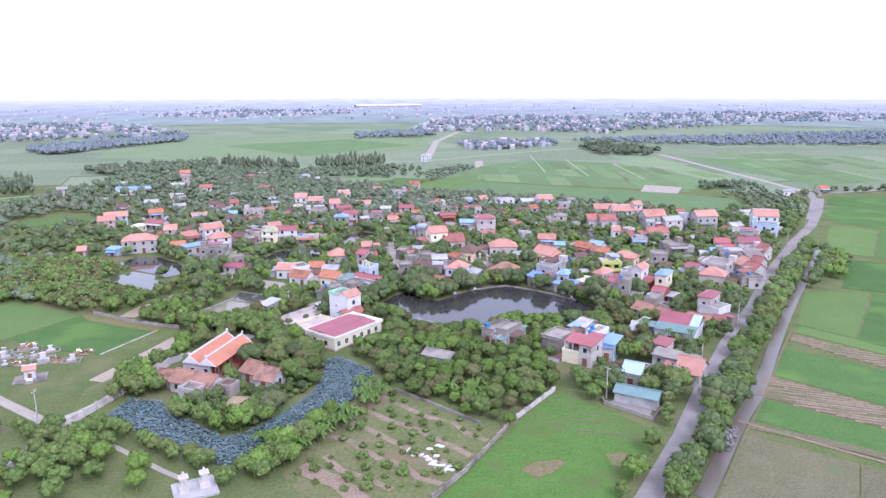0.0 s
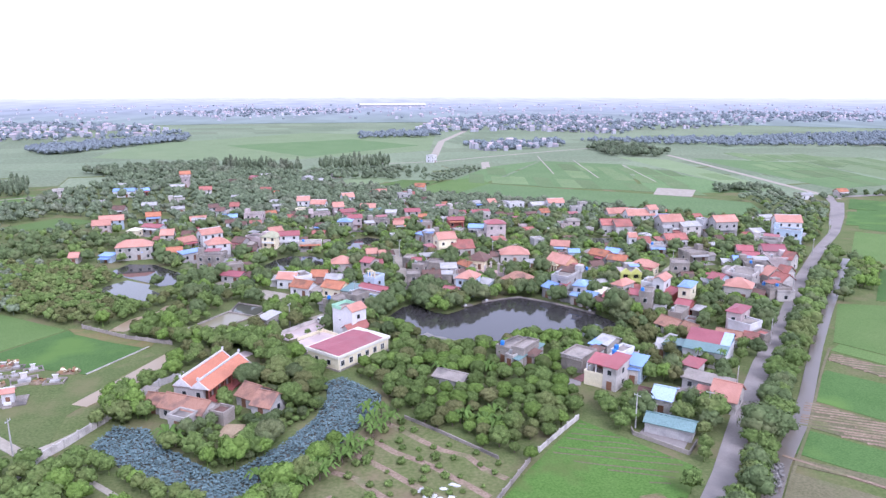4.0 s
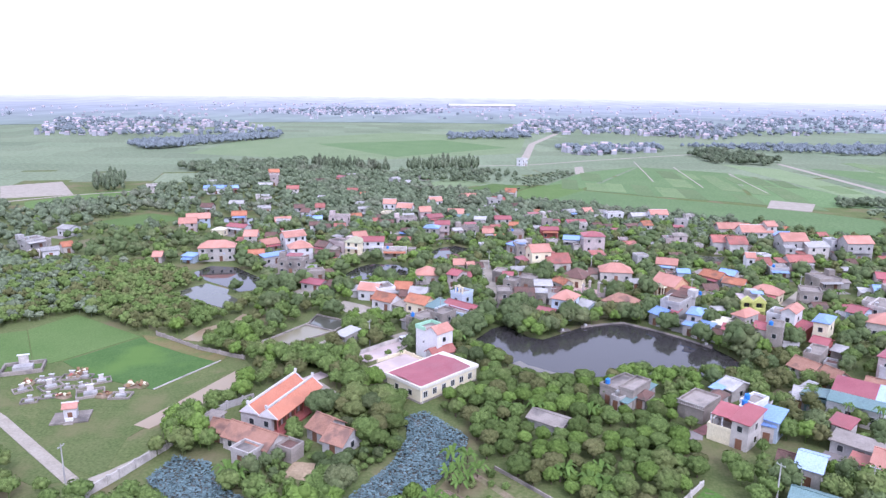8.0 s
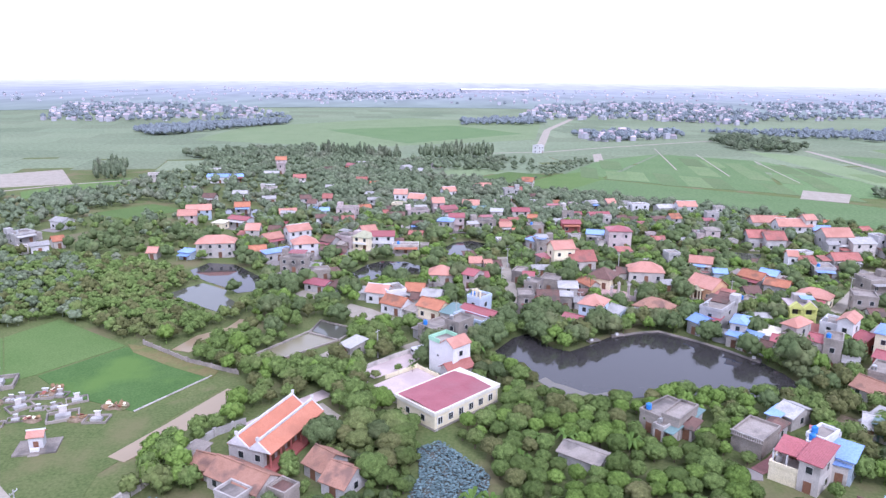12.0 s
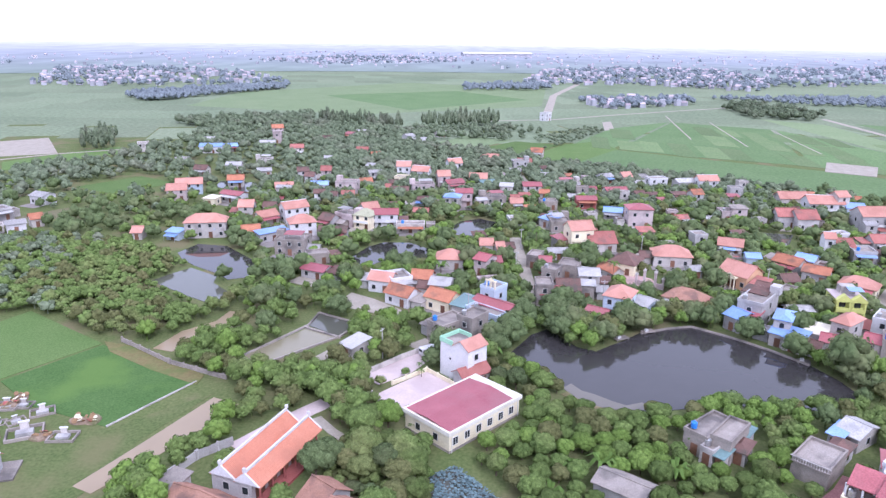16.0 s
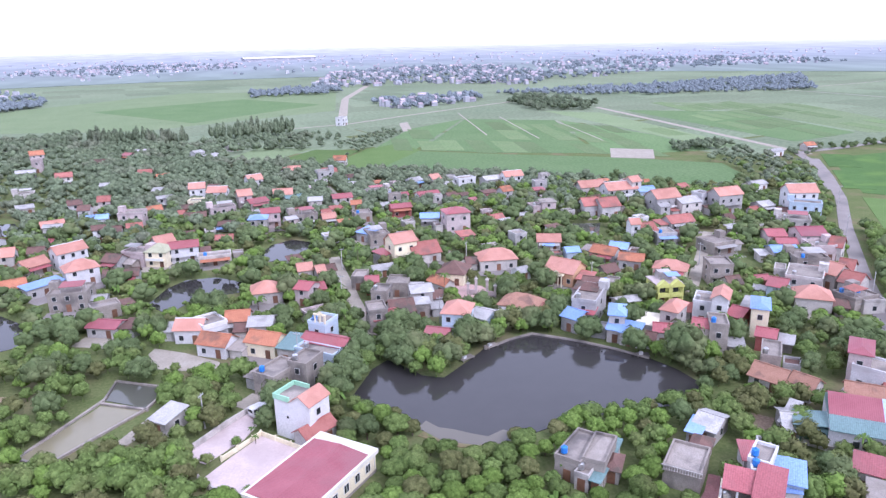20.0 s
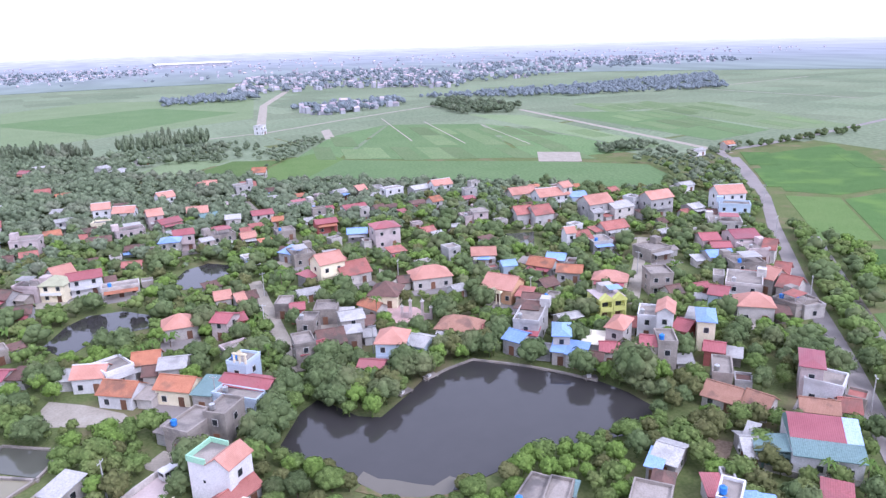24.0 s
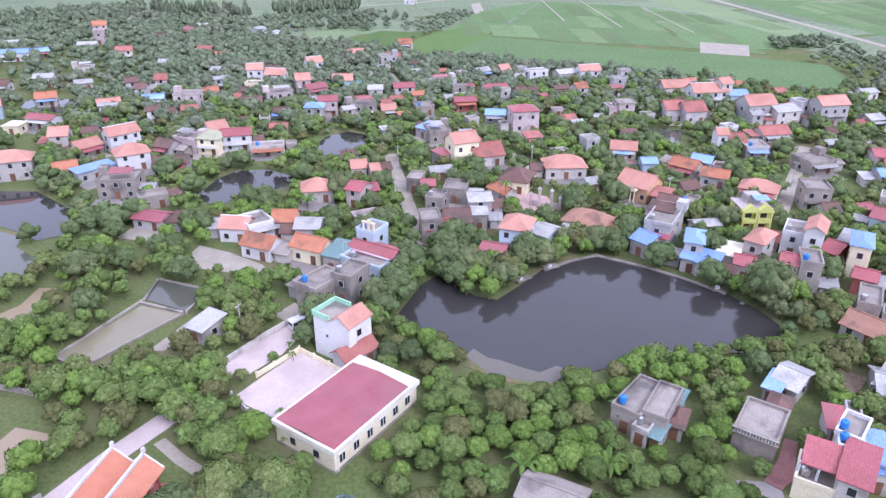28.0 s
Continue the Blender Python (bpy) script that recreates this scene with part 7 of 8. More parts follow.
# ---- lotus leaves on the moat ----
MOAT = [(-57.4, 104.4), (-55.1, 113.3), (-47.1, 110.9), (-43.4, 103.3), (-36.4, 97.4), (-28.8, 89.3), (-24.7, 90.3), (-16.8, 99.4), (-10.0, 111.2), (-7.4, 121.7), (-8.4, 131.0), (-3.7, 134.6), (6.1, 121.6), (4.4, 112.9), (-3.6, 99.6), (-13.5, 88.6), (-23.3, 79.5), (-26.2, 76.6), (-32.2, 81.5), (-43.8, 89.7)]
lv, lf = [], []
mx0, mx1, my0, my1 = min(p[0] for p in MOAT), max(p[0] for p in MOAT), min(p[1] for p in MOAT), max(p[1] for p in MOAT)
for _ in range(26000):
    x, y = random.uniform(mx0, mx1), random.uniform(my0, my1)
    if not inside(x, y, MOAT):
        continue
    r, z, a, b = random.uniform(0.16, 0.33), random.uniform(0.25, 0.8), random.uniform(-0.35, 0.35), random.uniform(-0.35, 0.35)
    k0 = len(lv)
    lv.append((x, y, z - 0.09))
    for k in range(7):
        g = 6.2832 * k / 7
        lv.append((x + r * math.cos(g), y + r * math.sin(g), z + r * (a * math.cos(g) + b * math.sin(g)) + 0.05 * (k % 2)))
    lf.extend([(k0, k0 + 1 + k, k0 + 1 + (k + 1) % 7) for k in range(7)])
tagged(raw("lotus_leaves", lv, lf, M_LOTUS), "dense blue-green lotus leaves covering the moat", "plants", kind="stuff")


# ---- banana plants and palms ----
def blade(bm, a, b, c, width):
    """A leaf that arches from a over b to c."""
    a, b, c = Vector(a), Vector(b), Vector(c)
    side = (b - a).cross(Vector((0, 0, 1))).normalized() * width
    rows = [(a, 0.2), (a.lerp(b, 0.55), 0.95), (b, 1.0), (b.lerp(c, 0.6), 0.7), (c, 0.05)]
    vs = [[bm.verts.new(p - side * s - Vector((0, 0, 0.12 * s))), bm.verts.new(p), bm.verts.new(p + side * s - Vector((0, 0, 0.12 * s)))] for p, s in rows]
    for u, v in zip(vs, vs[1:]):
        for k in (0, 1):
            bm.faces.new((u[k], u[k + 1], v[k + 1], v[k]))


def leafy(name, label, category, group, trunk, n, reach_, rise, droop, width, mat, r=0.14):
    t = thing(name, pose(0, 0, -60), label, category, group)
    part("stem", cylinder(bmesh.new(), 0, 0, -0.3, trunk, r, r * 0.7, 7), M_BARK, t)
    for k in range(n):
        g = 6.2832 * k / n + random.uniform(-0.25, 0.25)
        c, s, q = math.cos(g), math.sin(g), random.uniform(0.8, 1.15)
        bm = bmesh.new()
        blade(bm, (0, 0, trunk - 0.1), (c * reach_ * 0.55 * q, s * reach_ * 0.55 * q, trunk + rise * q), (c * reach_ * q, s * reach_ * q, trunk + rise - droop * q), width)
        part("leaf", bm, mat, t)
    return t


banana = leafy("banana_plant", "banana plant with broad arching green leaves", "plant", "banana plants", 2.0, 8, 2.6, 1.2, 1.0, 0.36, M_BANANA)
palm = leafy("areca_palm", "slim palm with a small feathered crown", "palm", "palms", 6.5, 9, 1.9, 0.5, 1.1, 0.22, M_BANANA, 0.1)
for x, y in ((-14.3, 78.2), (-10.9, 81.5), (-8.0, 84.6), (-6.5, 86.2), (-3.7, 90.2), (-1.6, 92.0), (0.3, 94.2), (3.1, 100.6), (5.0, 103.4), (7.1, 105.9), (24.1, 105.4), (30.8, 100.0), (28.6, 101.7), (-17.3, 79.4), (-15.4, 81.9), (-13.5, 80.2), (-11.7, 83.8), (-9.5, 87.3), (-7.0, 88.8), (-4.8, 93.4), (-2.0, 95.2), (1.4, 103.9), (3.4, 107.5), (5.3, 110.7), (2.1, 111.1), (-39.4, 102.7), (-41.3, 104.5), (-19.8, 85.0), (11.8, 124.8), (23.2, 104.7), (27.8, 102.4), (31.5, 106.9), (20.8, 108.4)):
    copy_thing(banana, pose(x, y, 0, 0, 0, random.uniform(0, 360))).scale = [random.uniform(0.85, 1.25)] * 3
for x, y in ((5.9, 178.6), (34.9, 131.3), (16.4, 245.7), (74.6, 293.2), (149.5, 231.0), (9.9, 271.2), (-4.3, 273.7), (-47.8, 266.4), (41.9, 142.3), (17.3, 132.3), (22.3, 133.0), (102.9, 237.0), (-7.4, 241.6), (70.3, 260.4)):
    copy_thing(banana, pose(x, y, 0, 0, 0, random.uniform(0, 360))).scale = [random.uniform(0.9, 1.3)] * 3
for x, y in ((46.9, 233.8), (44.8, 240.6), (57.0, 262.8), (26.8, 268.2), (56.1, 286.5), (64.8, 266.9)):
    copy_thing(palm, pose(x, y, 0, 0, 0, random.uniform(0, 360))).scale = [random.uniform(0.8, 1.15)] * 3
for x, y in ((14.3, 218.4), (10.9, 218.2), (-18.1, 229.5), (-14.2, 231.8), (-11.5, 233.4), (92.6, 127.2), (97.4, 123.4)):
    copy_thing(palm, pose(x, y, 0, 0, 0, random.uniform(0, 360))).scale = [random.uniform(0.7, 1.0)] * 3
for x, y in ((-11.7, 172.3), (-12.1, 146.1), (-13.1, 152.8), (-11.1, 168.9)):
    copy_thing(palm, pose(x, y, 0, 0, 0, random.uniform(0, 360))).scale = (0.55, 0.55, 0.28)
for proto in (banana, palm):
    for o in (*proto.children_recursive, proto):
        bpy.data.objects.remove(o)


# ---- the minibus ----
def minibus(x, y, turn):
    v = thing("minibus", pose(x, y, 0.1, 0, 0, turn), "silver-white minibus parked on the driveway", "minibus")
    bm = bmesh.new()
    prof = [(-2.8, 0.45), (2.75, 0.45), (2.85, 1.0), (2.3, 1.35), (1.7, 2.15), (1.3, 2.3), (-2.6, 2.3), (-2.8, 2.1)]
    a = [bm.verts.new((p, -0.95, z)) for p, z in prof]
    b = [bm.verts.new((p, 0.95, z)) for p, z in prof]
    bm.faces.new(a), bm.faces.new(b[::-1])
    for k in range(8):
        bm.faces.new((a[k], b[k], b[(k + 1) % 8], a[(k + 1) % 8]))
    part("body", bm, WALL["white"], v)
    for s in (-1, 1):
        for k in range(4):
            part("side_window", box(bmesh.new(), -2.55 + k * 1.0, s * 0.96 - 0.02, 1.35, -1.65 + k * 1.0, s * 0.96 + 0.02, 2.05), M_GLASS, v)
        for wx in (-1.8, 1.9):
            bm = bmesh.new()
            bmesh.ops.create_cone(bm, cap_ends=True, segments=14, radius1=0.36, radius2=0.36, depth=0.24, matrix=pose(wx, s * 0.88, 0.3, 90))
            wheel = part("wheel", bm, M_RUBBER, v)
            bm = bmesh.new()
            bmesh.ops.create_cone(bm, cap_ends=True, segments=10, radius1=0.2, radius2=0.2, depth=0.26, matrix=pose(wx, s * 0.89, 0.3, 90))
            part("rim", bm, M_STEEL, wheel)
        part("headlight", box(bmesh.new(), 2.8, s * 0.7 - 0.16, 0.8, 2.88, s * 0.7 + 0.16, 1.0), M_STEEL, v)
    part("windscreen", slab(bmesh.new(), [(2.31, -0.8, 1.4), (2.31, 0.8, 1.4), (1.76, 0.8, 2.13), (1.76, -0.8, 2.13)], -0.03), M_GLASS, v)
    part("rear_window", box(bmesh.new(), -2.84, -0.75, 1.4, -2.78, 0.75, 2.0), M_GLASS, v)
    part("bumper", box(bmesh.new(), 2.75, -0.9, 0.4, 2.95, 0.9, 0.65), M_RUBBER, v)


minibus(-9.3, 180.7, 32)


# ---- tombs and shrine in the meadow ----
def shrine(x, y, turn):
    s = thing("shrine", pose(x, y, 0.05, 0, 0, turn), "small white shrine with orange tiled roof on a grey plinth", "shrine")
    part("plinth", box(bmesh.new(), -4, -3, -0.2, 4, 3, 0.35), ROOF["concrete"], s)
    part("step", box(bmesh.new(), -1, -3.6, -0.2, 1, -3, 0.2), ROOF["concrete"], s)
    part("body", box(bmesh.new(), -1.3, -1.0, 0.35, 1.3, 1.2, 3.0), WALL["white"], s)
    part("doorway", box(bmesh.new(), -0.5, -1.05, 0.4, 0.5, -0.98, 1.9), M_DOOR, s)
    for k in (-1, 1):
        part("roof", slab(bmesh.new(), [(-1.7, 0.1, 3.9), (1.7, 0.1, 3.9), (1.7, 0.1 + k * 1.5, 2.95), (-1.7, 0.1 + k * 1.5, 2.95)], 0.14), ROOF["orange"], s)
    part("ridge", box(bmesh.new(), -1.8, -0.02, 3.85, 1.8, 0.22, 4.1), M_TRIM, s)
    part("altar", box(bmesh.new(), -0.8, -2.4, 0.35, 0.8, -1.8, 1.0), M_TRIM, s)


def tomb(x, y, turn, scale_, label):
    t = thing("tomb", pose(x, y, 0.05, 0, 0, turn), label, "tomb", "tombs")
    a = scale_
    for q in ((-3, -2.2, 3, -1.9), (-3, 1.9, 3, 2.2), (-3, -1.9, -2.7, 1.9), (2.7, -1.9, 3, 1.9)):
        part("kerb", box(bmesh.new(), q[0] * a, q[1] * a, -0.2, q[2] * a, q[3] * a, 0.6 * a), ROOF["concrete"], t)
    part("slab", box(bmesh.new(), -1.4 * a, -0.8 * a, -0.2, 1.4 * a, 0.8 * a, 0.7 * a), WALL["grey"], t)
    part("headstone", box(bmesh.new(), -0.7 * a, 0.8 * a, -0.2, 0.7 * a, 1.1 * a, 2.0 * a), WALL["pale"], t)
    part("cap", slab(bmesh.new(), [(-0.9 * a, 0.7 * a, 2.15 * a), (0.9 * a, 0.7 * a, 2.15 * a), (0.9 * a, 1.2 * a, 2.15 * a), (-0.9 * a, 1.2 * a, 2.15 * a)], 0.16), M_TRIM, t)


def wreath_mound(x, y):
    m = thing("grave_mound", pose(x, y, 0.05, 0, 0, random.uniform(0, 360)), "fresh grave mound heaped with faded wreaths", "grave", "tombs")
    bm = bmesh.new()
    bmesh.ops.create_icosphere(bm, subdivisions=2, radius=1.0)
    for v in bm.verts:
        v.co = Vector((v.co.x * 2.2, v.co.y * 1.5, max(v.co.z, -0.2) * 0.8)) * (1 + 0.25 * noise.noise(v.co * 2))
    part("mound", bm, M_SOIL, m)
    for k in range(9):
        g, r = random.uniform(0, 6.28), random.uniform(0.4, 1.9)
        bm = bmesh.new()
        bmesh.ops.create_cone(bm, cap_ends=True, segments=10, radius1=random.uniform(0.4, 0.65), radius2=0.3, depth=0.16,
                              matrix=pose(r * math.cos(g), r * 0.7 * math.sin(g), 0.85, random.uniform(-50, 50), random.uniform(-50, 50)))
        part("wreath", bm, random.choice((M_WREATH, WALL["redwall"], WALL["cream"], M_WREATH)), m)


shrine(-85.0, 130.5, 15)
tomb(-112.0, 158.6, 20, 1.7, "tall white family tomb on a kerbed terrace")
tomb(-86.7, 143.2, 25, 1.1, "large grey kerbed tomb with a white headstone")
for x, y in ((-96.4, 153.2), (-96.3, 141.7), (-94.3, 146.9), (-93.3, 153.8), (-78.8, 142.2), (-100.8, 151.4), (-103.0, 150.8), (-104.7, 145.3), (-99.5, 139.2), (-87.7, 151.2), (-98.7, 147.4), (-91.0, 147.6)):
    tomb(x, y, random.uniform(0, 50), random.uniform(0.5, 0.9), "small weathered tomb in rough grass")
for x, y in ((-78.8, 148.1), (-76.0, 148.7), (-95.6, 153.8), (-92.7, 141.8), (-95.3, 156.7), (-83.0, 142.1), (-105.3, 149.3)):
    wreath_mound(x, y)

# monument at the near end of the moat
mon = thing("monument", pose(-30.9, 69.4, 0, 0, 0, 20), "grey-white stone monument with two tiered pillars on a terrace", "monument")
part("terrace", box(bmesh.new(), -4, -3.5, -0.2, 4, 3.5, 0.5), WALL["grey"], mon)
for k in (-1.9, 1.9):
    bm = box(bmesh.new(), k - 1.0, -1, 0.5, k + 1.0, 1, 1.5)
    box(bm, k - 0.6, -0.6, 1.5, k + 0.6, 0.6, 3.2)
    box(bm, k - 0.9, -0.9, 3.2, k + 0.9, 0.9, 3.5)
    part("pillar", cylinder(bm, k, 0, 3.5, 4.6, 0.5, 0.1, 8), WALL["pale"], mon)


def jetty(x, y, turn, w, d):
    j = thing("jetty", pose(x, y, 0, 0, 0, turn), "small weathered concrete landing at the pond edge", "jetty")
    part("deck", box(bmesh.new(), -w / 2, -d / 2, 0.45, w / 2, d / 2, 0.6), ROOF["concrete"], j)
    for a in (-1, 1):
        for b in (-1, 1):
            part("pile", cylinder(bmesh.new(), a * w * 0.42, b * d * 0.42, -0.2, 0.45, 0.12, 0.12, 7), ROOF["concrete"], j)
    part("crate", box(bmesh.new(), -w * 0.3, -0.4, 0.6, -w * 0.3 + 0.9, 0.3, 1.2), M_BAG, j)


jetty(39.5, 191.1, 25, 4, 2)
jetty(47.7, 195.7, 20, 3.5, 2)
jetty(80.6, 178.9, -20, 3, 2)


# ---- poles, roof tanks, nursery plants ----
def pole(x, y, hgt):
    p = thing("utility_pole", pose(x, y, 0, 0, 0, random.uniform(0, 180)), "slim grey concrete utility pole with a crossarm", "pole", "utility poles")
    part("shaft", cylinder(bmesh.new(), 0, 0, -0.3, hgt, 0.17, 0.1, 8), WALL["grey"], p)
    part("crossarm", box(bmesh.new(), -0.9, -0.06, hgt - 0.6, 0.9, 0.06, hgt - 0.45), M_STEEL, p)
    for k in (-0.8, 0, 0.8):
        part("insulator", cylinder(bmesh.new(), k, 0, hgt - 0.45, hgt - 0.2, 0.06, 0.05, 6), M_TRIM, p)


for x, y in ((62.4, 97.4), (79.4, 96.6), (93.5, 109.0), (123.3, 141.7), (162.8, 190.1), (208.3, 243.9), (247.7, 286.8), (-72.4, 103.1)):
    pole(x, y, 8.5)
for x, y in ((21.4, 269.1), (17.0, 241.3), (63.2, 261.7), (39.7, 214.4), (92.8, 227.7), (136.0, 233.4), (0.4, 202.9), (-20.8, 178.3)):
    pole(x, y, 8.0)


def tank(x, y, z, mat, label):
    t = thing("water_tank", pose(x, y, z), label, "water tank", "roof water tanks")
    bm = cylinder(bmesh.new(), 0, 0, 0.25, 1.35, 0.6, 0.6, 14)
    cylinder(bm, 0, 0, 1.35, 1.55, 0.6, 0.2, 14)
    part("drum", bm, mat, t)
    part("lid", cylinder(bmesh.new(), 0, 0, 1.55, 1.65, 0.22, 0.2, 10), mat, t)
    bm = bmesh.new()
    for k in range(4):
        cylinder(bm, 0.4 * math.cos(k * 1.57), 0.4 * math.sin(k * 1.57), 0, 0.26, 0.05, 0.05, 6)
    part("stand", bm, M_STEEL, t)


n = 0
for h in [o for o in scene.objects if o.name.startswith("house")]:
    roofs = [c for c in h.children if c.name.startswith("parapet")]
    if roofs and h.location.y < 330 and n < 26 and (int(h.location.x * 3) % 5) < 3:
        top = max(v.co.z for v in roofs[0].data.vertices) - 0.58
        hx = max(v.co.x for v in roofs[0].data.vertices)
        w = h.matrix_basis @ Vector((-hx * 0.55, 1.6, 0))
        blue = n % 2 == 0
        tank(w.x, w.y, top, M_TANK if blue else M_STEEL, "blue plastic roof water tank" if blue else "stainless steel roof water tank")
        n += 1

for x, y in ((-45.3, 123.0), (-39.6, 117.2)):
    tank(x, y, 0.0, M_TANK, "blue plastic water tank")

NURSERY = [(2.0, 106.1), (10.6, 108.2), (29.6, 86.5), (30.9, 81.5), (14.1, 60.6), (-7.7, 63.8), (-12.4, 72.5), (-3.5, 94.6)]
sv, sf = crown(rng, 1.0, 1.7, 1, 110, 0.18, 7)
sv[:, 2] -= 0.3
shrub_mesh = bpy.data.meshes.new("shrub")
shrub_mesh.from_pydata(sv.tolist(), [], sf)
shrub_mesh.materials.append(M_LEAF)
nx0, nx1, ny0, ny1 = min(p[0] for p in NURSERY), max(p[0] for p in NURSERY), min(p[1] for p in NURSERY), max(p[1] for p in NURSERY)
x = nx0
while x < nx1:
    y = ny0
    while y < ny1:
        px, py = x + random.uniform(-0.9, 0.9), y + random.uniform(-0.9, 0.9)
        if inside(px, py, NURSERY) and random.random() < 0.8:
            sh = new("shrub", shrub_mesh)
            sh.matrix_world = pose(px, py, 0.05, 0, 0, random.uniform(0, 360))
            sh.scale = [random.uniform(0.5, 1.35)] * 3
            tagged(sh, "young nursery fruit tree on bare soil", "shrub", "nursery trees")
        y += 4.2
    x += 3.6
for x, y in ((11.8, 79.0), (12.5, 77.4), (16.8, 75.4), (16.0, 73.2), (16.9, 71.5), (15.7, 78.6), (19.2, 69.6), (20.7, 70.3), (17.4, 69.2), (13.6, 76.3), (11.2, 78.2), (12.4, 78.6), (15.4, 72.4), (15.0, 74.2), (16.3, 70.6), (18.2, 70.0), (18.9, 70.8), (15.9, 72.0), (17.6, 71.4), (18.4, 79.2), (17.6, 79.8), (12.0, 76.4), (14.6, 75.3)):
    bm = bmesh.new()
    bmesh.ops.create_icosphere(bm, subdivisions=2, radius=1.0)
    for v in bm.verts:
        v.co = Vector((v.co.x * 0.7, v.co.y * 0.5, max(v.co.z, -0.15) * 0.3)) * (1 + 0.7 * noise.noise(v.co * 3 + Vector((x, y, 0))))
    ob = part("plastic_heap", bm, M_BAG)
    ob.location = (x, y, 0.08)
    tagged(ob, "crumpled heap of white plastic sheets", "rubbish", "plastic heaps")


# rubble tipped beside the canal
rv, rf = [], []
bv0, bf0 = BALLS[1]
for k in range(260):
    u = random.uniform(0, 1)
    x, y = 77.6 + 6.4 * u + random.uniform(-1.5, 1.5), 69.2 + 8.1 * u + random.uniform(-1.2, 1.2)
    b = random.uniform(0.2, 0.5)
    z = 0.12 + b * 0.3 + random.uniform(0, 0.7)
    rf.extend([tuple(i + len(rv) for i in t) for t in bf0])
    rv.extend([(x + p[0] * b * random.uniform(0.7, 1.3), y + p[1] * b * random.uniform(0.7, 1.2), z + p[2] * b * 0.7) for p in bv0])
tagged(raw("rubble", rv, rf, material("grey_rubble", (0.13, 0.122, 0.112), (0.23, 0.215, 0.2), 0.6, 6, 0.95, 0.4, island=0.4)), "grey rubble tipped on the canal bank", "rubble", kind="stuff")


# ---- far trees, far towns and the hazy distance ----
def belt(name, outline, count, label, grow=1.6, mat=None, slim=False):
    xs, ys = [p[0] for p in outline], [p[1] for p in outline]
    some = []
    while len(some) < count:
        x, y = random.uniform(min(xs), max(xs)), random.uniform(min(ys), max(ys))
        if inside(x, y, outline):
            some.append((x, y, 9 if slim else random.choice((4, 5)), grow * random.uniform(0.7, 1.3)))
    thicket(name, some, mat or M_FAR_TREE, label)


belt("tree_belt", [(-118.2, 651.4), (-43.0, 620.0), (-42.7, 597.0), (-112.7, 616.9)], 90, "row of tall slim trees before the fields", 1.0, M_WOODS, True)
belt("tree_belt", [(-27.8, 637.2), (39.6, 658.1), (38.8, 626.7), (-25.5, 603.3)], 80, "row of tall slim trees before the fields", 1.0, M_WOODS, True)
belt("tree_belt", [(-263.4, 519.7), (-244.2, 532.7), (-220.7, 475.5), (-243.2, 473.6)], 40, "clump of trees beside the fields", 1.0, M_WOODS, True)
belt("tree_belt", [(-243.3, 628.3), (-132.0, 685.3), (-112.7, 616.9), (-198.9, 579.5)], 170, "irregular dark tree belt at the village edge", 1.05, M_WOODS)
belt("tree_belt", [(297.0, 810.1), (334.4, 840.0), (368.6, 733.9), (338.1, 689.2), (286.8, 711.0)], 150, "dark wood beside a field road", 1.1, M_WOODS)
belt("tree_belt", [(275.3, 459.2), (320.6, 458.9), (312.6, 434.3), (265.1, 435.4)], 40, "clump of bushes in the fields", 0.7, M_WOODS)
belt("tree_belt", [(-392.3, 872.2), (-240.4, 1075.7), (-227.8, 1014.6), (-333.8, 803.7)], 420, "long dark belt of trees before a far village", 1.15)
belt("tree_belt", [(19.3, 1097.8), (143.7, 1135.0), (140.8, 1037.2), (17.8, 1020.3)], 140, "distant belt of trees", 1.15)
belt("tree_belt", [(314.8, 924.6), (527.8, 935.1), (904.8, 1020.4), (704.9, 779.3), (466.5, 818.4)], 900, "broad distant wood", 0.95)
belt("roadside_bushes", [(349.8, 415.2), (389.5, 415.3), (492.1, 427.6), (477.1, 415.2), (374.4, 401.2)], 40, "bushes along the country road", 0.6, M_LEAF_DARK)


# patchwork of far rice fields, one sheet of many plots, haze put into their green
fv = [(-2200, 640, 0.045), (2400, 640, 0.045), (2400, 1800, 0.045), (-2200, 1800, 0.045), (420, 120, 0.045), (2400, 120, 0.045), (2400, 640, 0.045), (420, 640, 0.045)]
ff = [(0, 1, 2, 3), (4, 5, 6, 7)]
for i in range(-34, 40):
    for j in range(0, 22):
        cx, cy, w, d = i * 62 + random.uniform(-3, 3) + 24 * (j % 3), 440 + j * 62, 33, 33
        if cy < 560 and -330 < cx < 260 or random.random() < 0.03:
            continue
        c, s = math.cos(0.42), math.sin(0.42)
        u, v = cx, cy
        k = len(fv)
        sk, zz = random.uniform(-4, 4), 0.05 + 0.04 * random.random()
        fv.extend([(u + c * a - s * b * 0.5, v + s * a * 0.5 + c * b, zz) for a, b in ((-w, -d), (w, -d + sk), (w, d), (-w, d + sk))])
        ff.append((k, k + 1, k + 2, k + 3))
tagged(raw("far_fields", fv, ff, material("hazed_far_crops", (0.15, 0.195, 0.115), (0.21, 0.24, 0.15), 150, 0.3, 0.95, 0.0, island=0.12)), "patchwork of pale green far rice fields", "fields", kind="stuff")


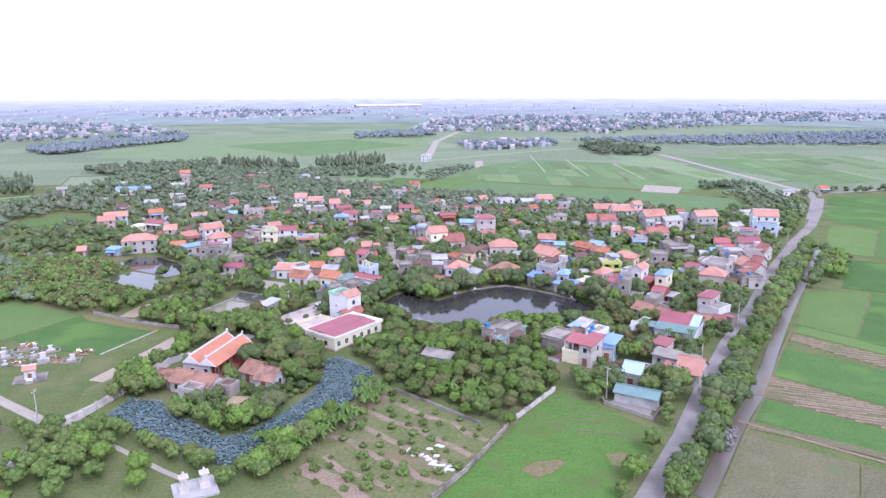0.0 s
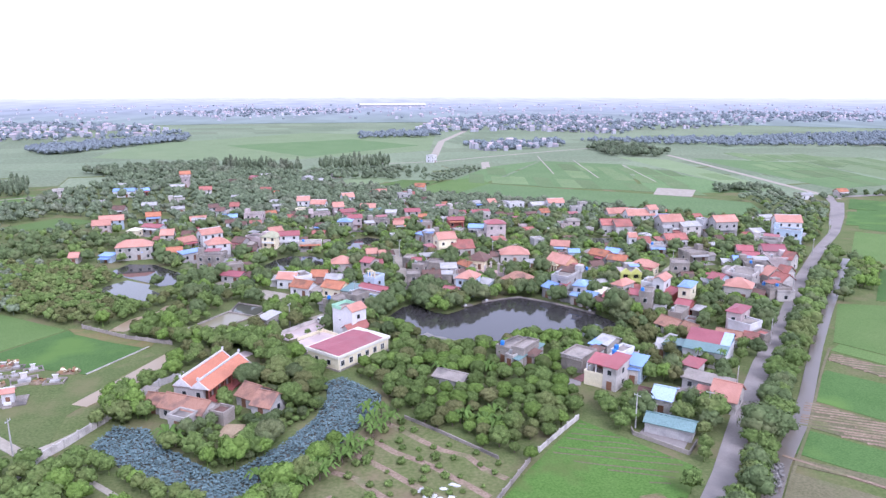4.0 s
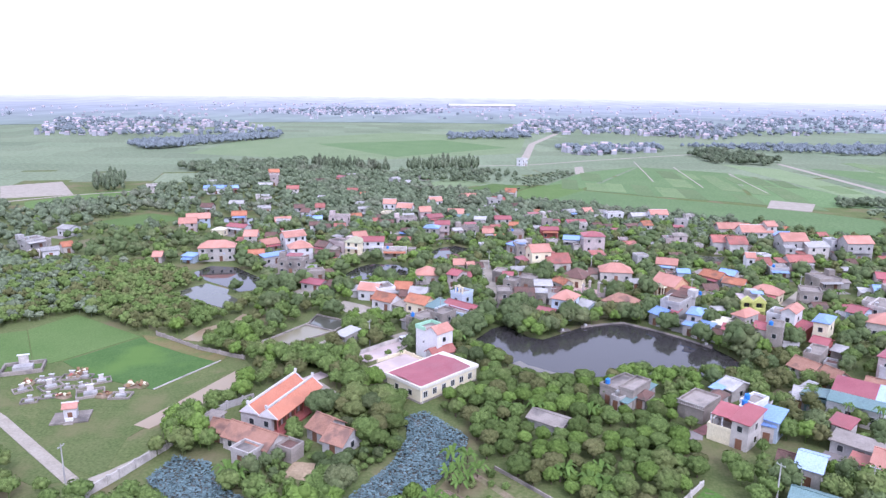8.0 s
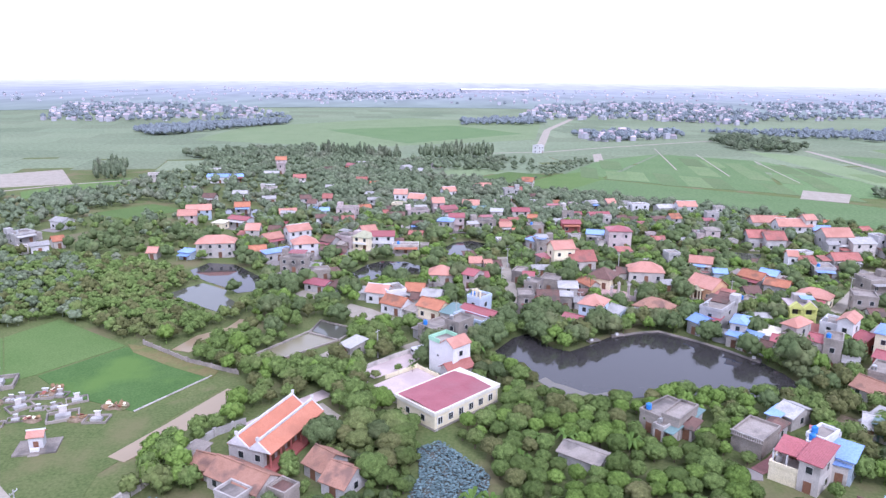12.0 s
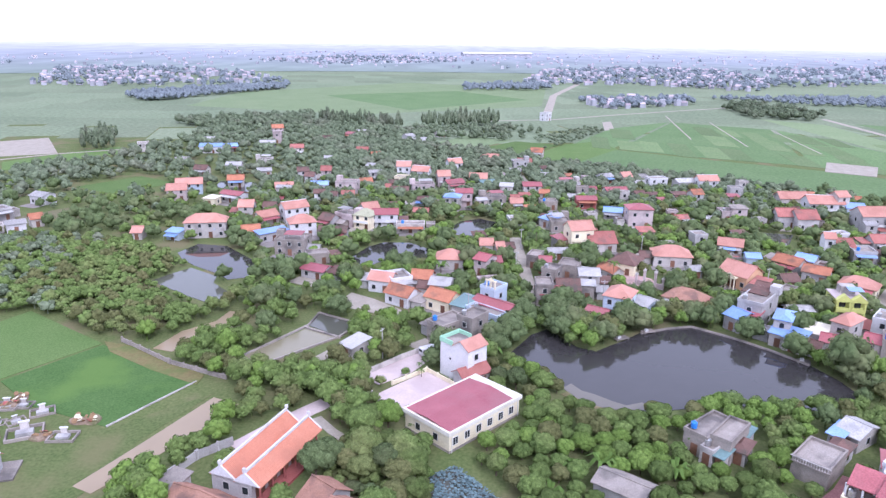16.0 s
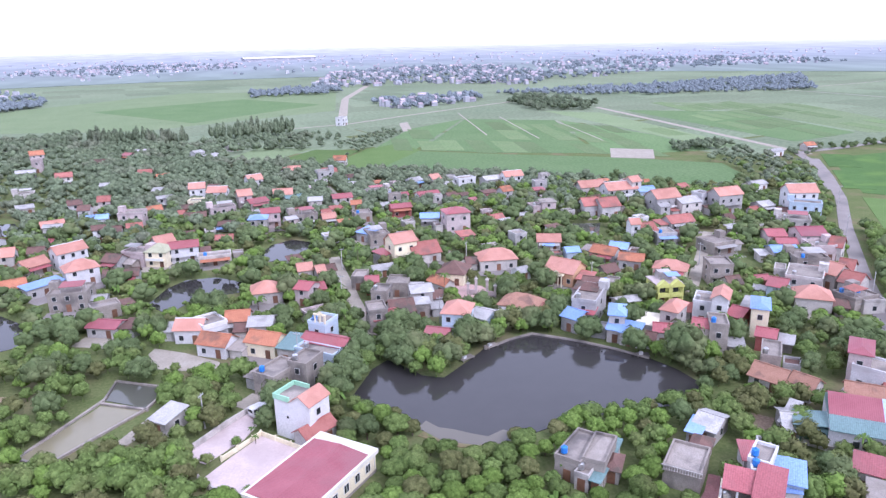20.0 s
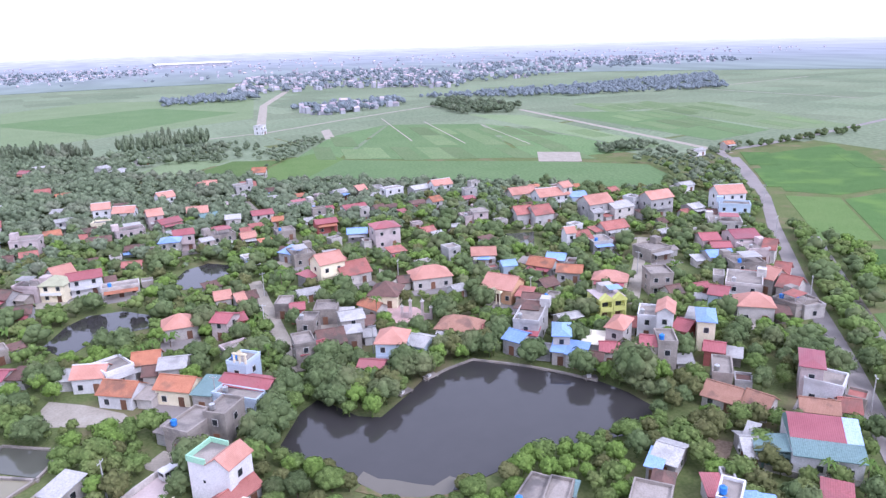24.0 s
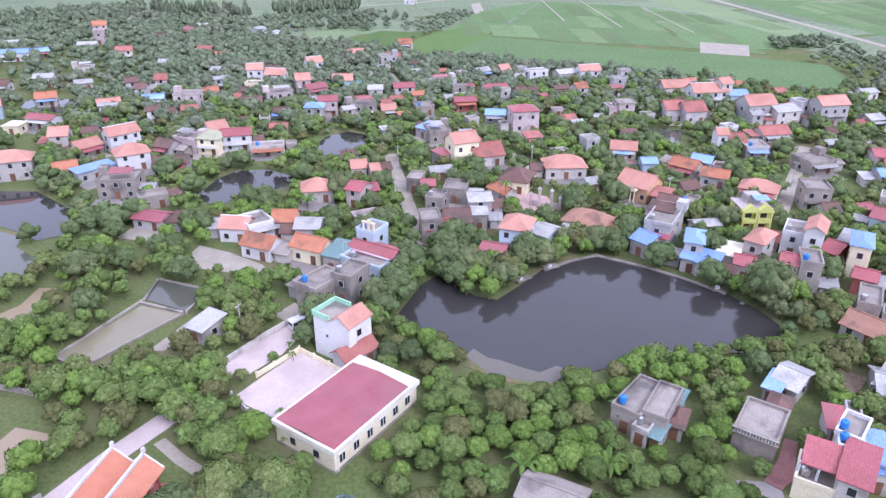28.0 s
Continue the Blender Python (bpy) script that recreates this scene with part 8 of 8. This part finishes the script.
def crop_strips(outline, ux, uy, vx, vy, ox, oy, rows, columns, mat, label):
    """Narrow plots side by side, those inside the outline only."""
    n = 0
    for i in range(columns):
        for j in range(rows):
            a, b, w, d = i * 19 + random.uniform(-2, 2), j * 62 + random.uniform(-8, 8), random.uniform(13, 18.4), random.uniform(44, 60)
            x, y = ox + vx * a + ux * b, oy + vy * a + uy * b
            if random.random() < 0.7 and inside(x + vx * w / 2 + ux * d / 2, y + vy * w / 2 + uy * d / 2, outline):
                n += 1
                patch("rice_strip", [(x, y), (x + vx * w, y + vy * w), (x + vx * w + ux * d, y + vy * w + uy * d), (x + ux * d, y + uy * d)], 0.17 + 0.0012 * n, mat, label, "field", keep=False)


# these plots share the haze-paled greens of the far rice
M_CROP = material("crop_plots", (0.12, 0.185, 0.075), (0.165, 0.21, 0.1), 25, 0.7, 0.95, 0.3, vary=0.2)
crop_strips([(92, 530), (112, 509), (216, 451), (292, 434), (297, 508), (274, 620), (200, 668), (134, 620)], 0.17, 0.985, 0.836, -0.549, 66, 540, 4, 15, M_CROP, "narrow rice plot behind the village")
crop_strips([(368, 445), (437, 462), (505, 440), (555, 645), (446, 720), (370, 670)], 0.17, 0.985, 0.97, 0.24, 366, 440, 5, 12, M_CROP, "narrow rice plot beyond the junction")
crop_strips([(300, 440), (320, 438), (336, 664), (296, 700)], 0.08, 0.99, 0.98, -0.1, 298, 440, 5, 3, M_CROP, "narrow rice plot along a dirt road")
crop_strips([(288, 282), (338, 282), (414, 385), (336, 379), (276, 300)], 0.62, 0.78, 0.8, -0.6, 270, 305, 3, 9, M_RICE, "green rice plot beside the junction")


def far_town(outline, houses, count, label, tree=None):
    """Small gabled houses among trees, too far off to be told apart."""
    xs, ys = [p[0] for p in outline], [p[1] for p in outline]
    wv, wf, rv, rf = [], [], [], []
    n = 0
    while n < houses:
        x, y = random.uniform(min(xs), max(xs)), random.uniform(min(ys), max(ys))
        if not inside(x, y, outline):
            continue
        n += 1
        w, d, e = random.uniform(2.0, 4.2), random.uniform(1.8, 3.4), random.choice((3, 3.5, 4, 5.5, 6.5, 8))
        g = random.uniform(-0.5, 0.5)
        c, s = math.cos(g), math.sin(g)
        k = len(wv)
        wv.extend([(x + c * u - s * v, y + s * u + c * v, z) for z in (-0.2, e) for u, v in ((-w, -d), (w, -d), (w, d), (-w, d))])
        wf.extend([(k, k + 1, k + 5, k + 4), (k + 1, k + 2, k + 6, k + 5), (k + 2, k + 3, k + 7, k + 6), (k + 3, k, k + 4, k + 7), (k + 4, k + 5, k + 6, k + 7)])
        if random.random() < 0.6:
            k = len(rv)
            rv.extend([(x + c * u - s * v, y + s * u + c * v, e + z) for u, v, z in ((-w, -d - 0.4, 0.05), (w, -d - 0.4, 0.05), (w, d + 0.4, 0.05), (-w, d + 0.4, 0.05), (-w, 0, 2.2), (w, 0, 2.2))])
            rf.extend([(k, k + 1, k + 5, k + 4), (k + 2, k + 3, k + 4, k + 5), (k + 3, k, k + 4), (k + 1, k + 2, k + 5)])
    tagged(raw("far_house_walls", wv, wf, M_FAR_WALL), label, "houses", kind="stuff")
    tagged(raw("far_house_roofs", rv, rf, M_FAR_ROOF), "haze-paled roofs of a far village", "roofs", kind="stuff")
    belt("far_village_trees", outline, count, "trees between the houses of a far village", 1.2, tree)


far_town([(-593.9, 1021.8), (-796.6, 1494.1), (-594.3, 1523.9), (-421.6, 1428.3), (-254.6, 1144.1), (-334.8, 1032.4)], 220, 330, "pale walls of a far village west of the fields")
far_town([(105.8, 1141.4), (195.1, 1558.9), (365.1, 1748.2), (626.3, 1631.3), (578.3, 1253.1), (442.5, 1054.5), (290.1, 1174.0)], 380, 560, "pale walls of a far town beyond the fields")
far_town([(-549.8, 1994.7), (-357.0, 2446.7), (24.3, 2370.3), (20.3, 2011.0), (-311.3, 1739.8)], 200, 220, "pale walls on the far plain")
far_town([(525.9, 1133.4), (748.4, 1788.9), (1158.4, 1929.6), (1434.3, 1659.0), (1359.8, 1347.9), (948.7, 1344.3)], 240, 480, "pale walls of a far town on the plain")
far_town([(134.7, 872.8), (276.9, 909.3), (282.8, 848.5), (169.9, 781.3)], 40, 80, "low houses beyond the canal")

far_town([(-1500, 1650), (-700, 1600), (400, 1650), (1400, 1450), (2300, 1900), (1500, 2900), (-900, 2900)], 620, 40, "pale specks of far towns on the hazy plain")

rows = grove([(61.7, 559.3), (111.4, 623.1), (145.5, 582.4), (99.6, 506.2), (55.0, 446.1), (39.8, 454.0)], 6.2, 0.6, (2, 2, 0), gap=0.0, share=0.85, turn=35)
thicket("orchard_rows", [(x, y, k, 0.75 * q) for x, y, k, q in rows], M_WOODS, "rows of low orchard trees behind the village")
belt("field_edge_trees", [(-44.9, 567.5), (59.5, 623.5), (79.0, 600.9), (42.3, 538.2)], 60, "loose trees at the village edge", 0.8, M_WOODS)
belt("junction_bushes", [(316.4, 401.6), (355.0, 424.7), (365.7, 414.0), (327.2, 391.9)], 14, "bushes at the road junction", 0.6, M_WOODS)

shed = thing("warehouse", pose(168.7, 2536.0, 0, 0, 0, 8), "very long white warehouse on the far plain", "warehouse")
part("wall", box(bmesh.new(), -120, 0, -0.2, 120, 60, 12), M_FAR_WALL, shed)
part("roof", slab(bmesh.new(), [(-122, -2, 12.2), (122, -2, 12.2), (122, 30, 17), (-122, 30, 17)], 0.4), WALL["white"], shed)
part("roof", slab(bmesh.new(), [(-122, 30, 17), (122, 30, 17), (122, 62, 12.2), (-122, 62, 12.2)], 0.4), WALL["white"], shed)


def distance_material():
    """Plain with haze painted in as a glow that pales towards the horizon."""
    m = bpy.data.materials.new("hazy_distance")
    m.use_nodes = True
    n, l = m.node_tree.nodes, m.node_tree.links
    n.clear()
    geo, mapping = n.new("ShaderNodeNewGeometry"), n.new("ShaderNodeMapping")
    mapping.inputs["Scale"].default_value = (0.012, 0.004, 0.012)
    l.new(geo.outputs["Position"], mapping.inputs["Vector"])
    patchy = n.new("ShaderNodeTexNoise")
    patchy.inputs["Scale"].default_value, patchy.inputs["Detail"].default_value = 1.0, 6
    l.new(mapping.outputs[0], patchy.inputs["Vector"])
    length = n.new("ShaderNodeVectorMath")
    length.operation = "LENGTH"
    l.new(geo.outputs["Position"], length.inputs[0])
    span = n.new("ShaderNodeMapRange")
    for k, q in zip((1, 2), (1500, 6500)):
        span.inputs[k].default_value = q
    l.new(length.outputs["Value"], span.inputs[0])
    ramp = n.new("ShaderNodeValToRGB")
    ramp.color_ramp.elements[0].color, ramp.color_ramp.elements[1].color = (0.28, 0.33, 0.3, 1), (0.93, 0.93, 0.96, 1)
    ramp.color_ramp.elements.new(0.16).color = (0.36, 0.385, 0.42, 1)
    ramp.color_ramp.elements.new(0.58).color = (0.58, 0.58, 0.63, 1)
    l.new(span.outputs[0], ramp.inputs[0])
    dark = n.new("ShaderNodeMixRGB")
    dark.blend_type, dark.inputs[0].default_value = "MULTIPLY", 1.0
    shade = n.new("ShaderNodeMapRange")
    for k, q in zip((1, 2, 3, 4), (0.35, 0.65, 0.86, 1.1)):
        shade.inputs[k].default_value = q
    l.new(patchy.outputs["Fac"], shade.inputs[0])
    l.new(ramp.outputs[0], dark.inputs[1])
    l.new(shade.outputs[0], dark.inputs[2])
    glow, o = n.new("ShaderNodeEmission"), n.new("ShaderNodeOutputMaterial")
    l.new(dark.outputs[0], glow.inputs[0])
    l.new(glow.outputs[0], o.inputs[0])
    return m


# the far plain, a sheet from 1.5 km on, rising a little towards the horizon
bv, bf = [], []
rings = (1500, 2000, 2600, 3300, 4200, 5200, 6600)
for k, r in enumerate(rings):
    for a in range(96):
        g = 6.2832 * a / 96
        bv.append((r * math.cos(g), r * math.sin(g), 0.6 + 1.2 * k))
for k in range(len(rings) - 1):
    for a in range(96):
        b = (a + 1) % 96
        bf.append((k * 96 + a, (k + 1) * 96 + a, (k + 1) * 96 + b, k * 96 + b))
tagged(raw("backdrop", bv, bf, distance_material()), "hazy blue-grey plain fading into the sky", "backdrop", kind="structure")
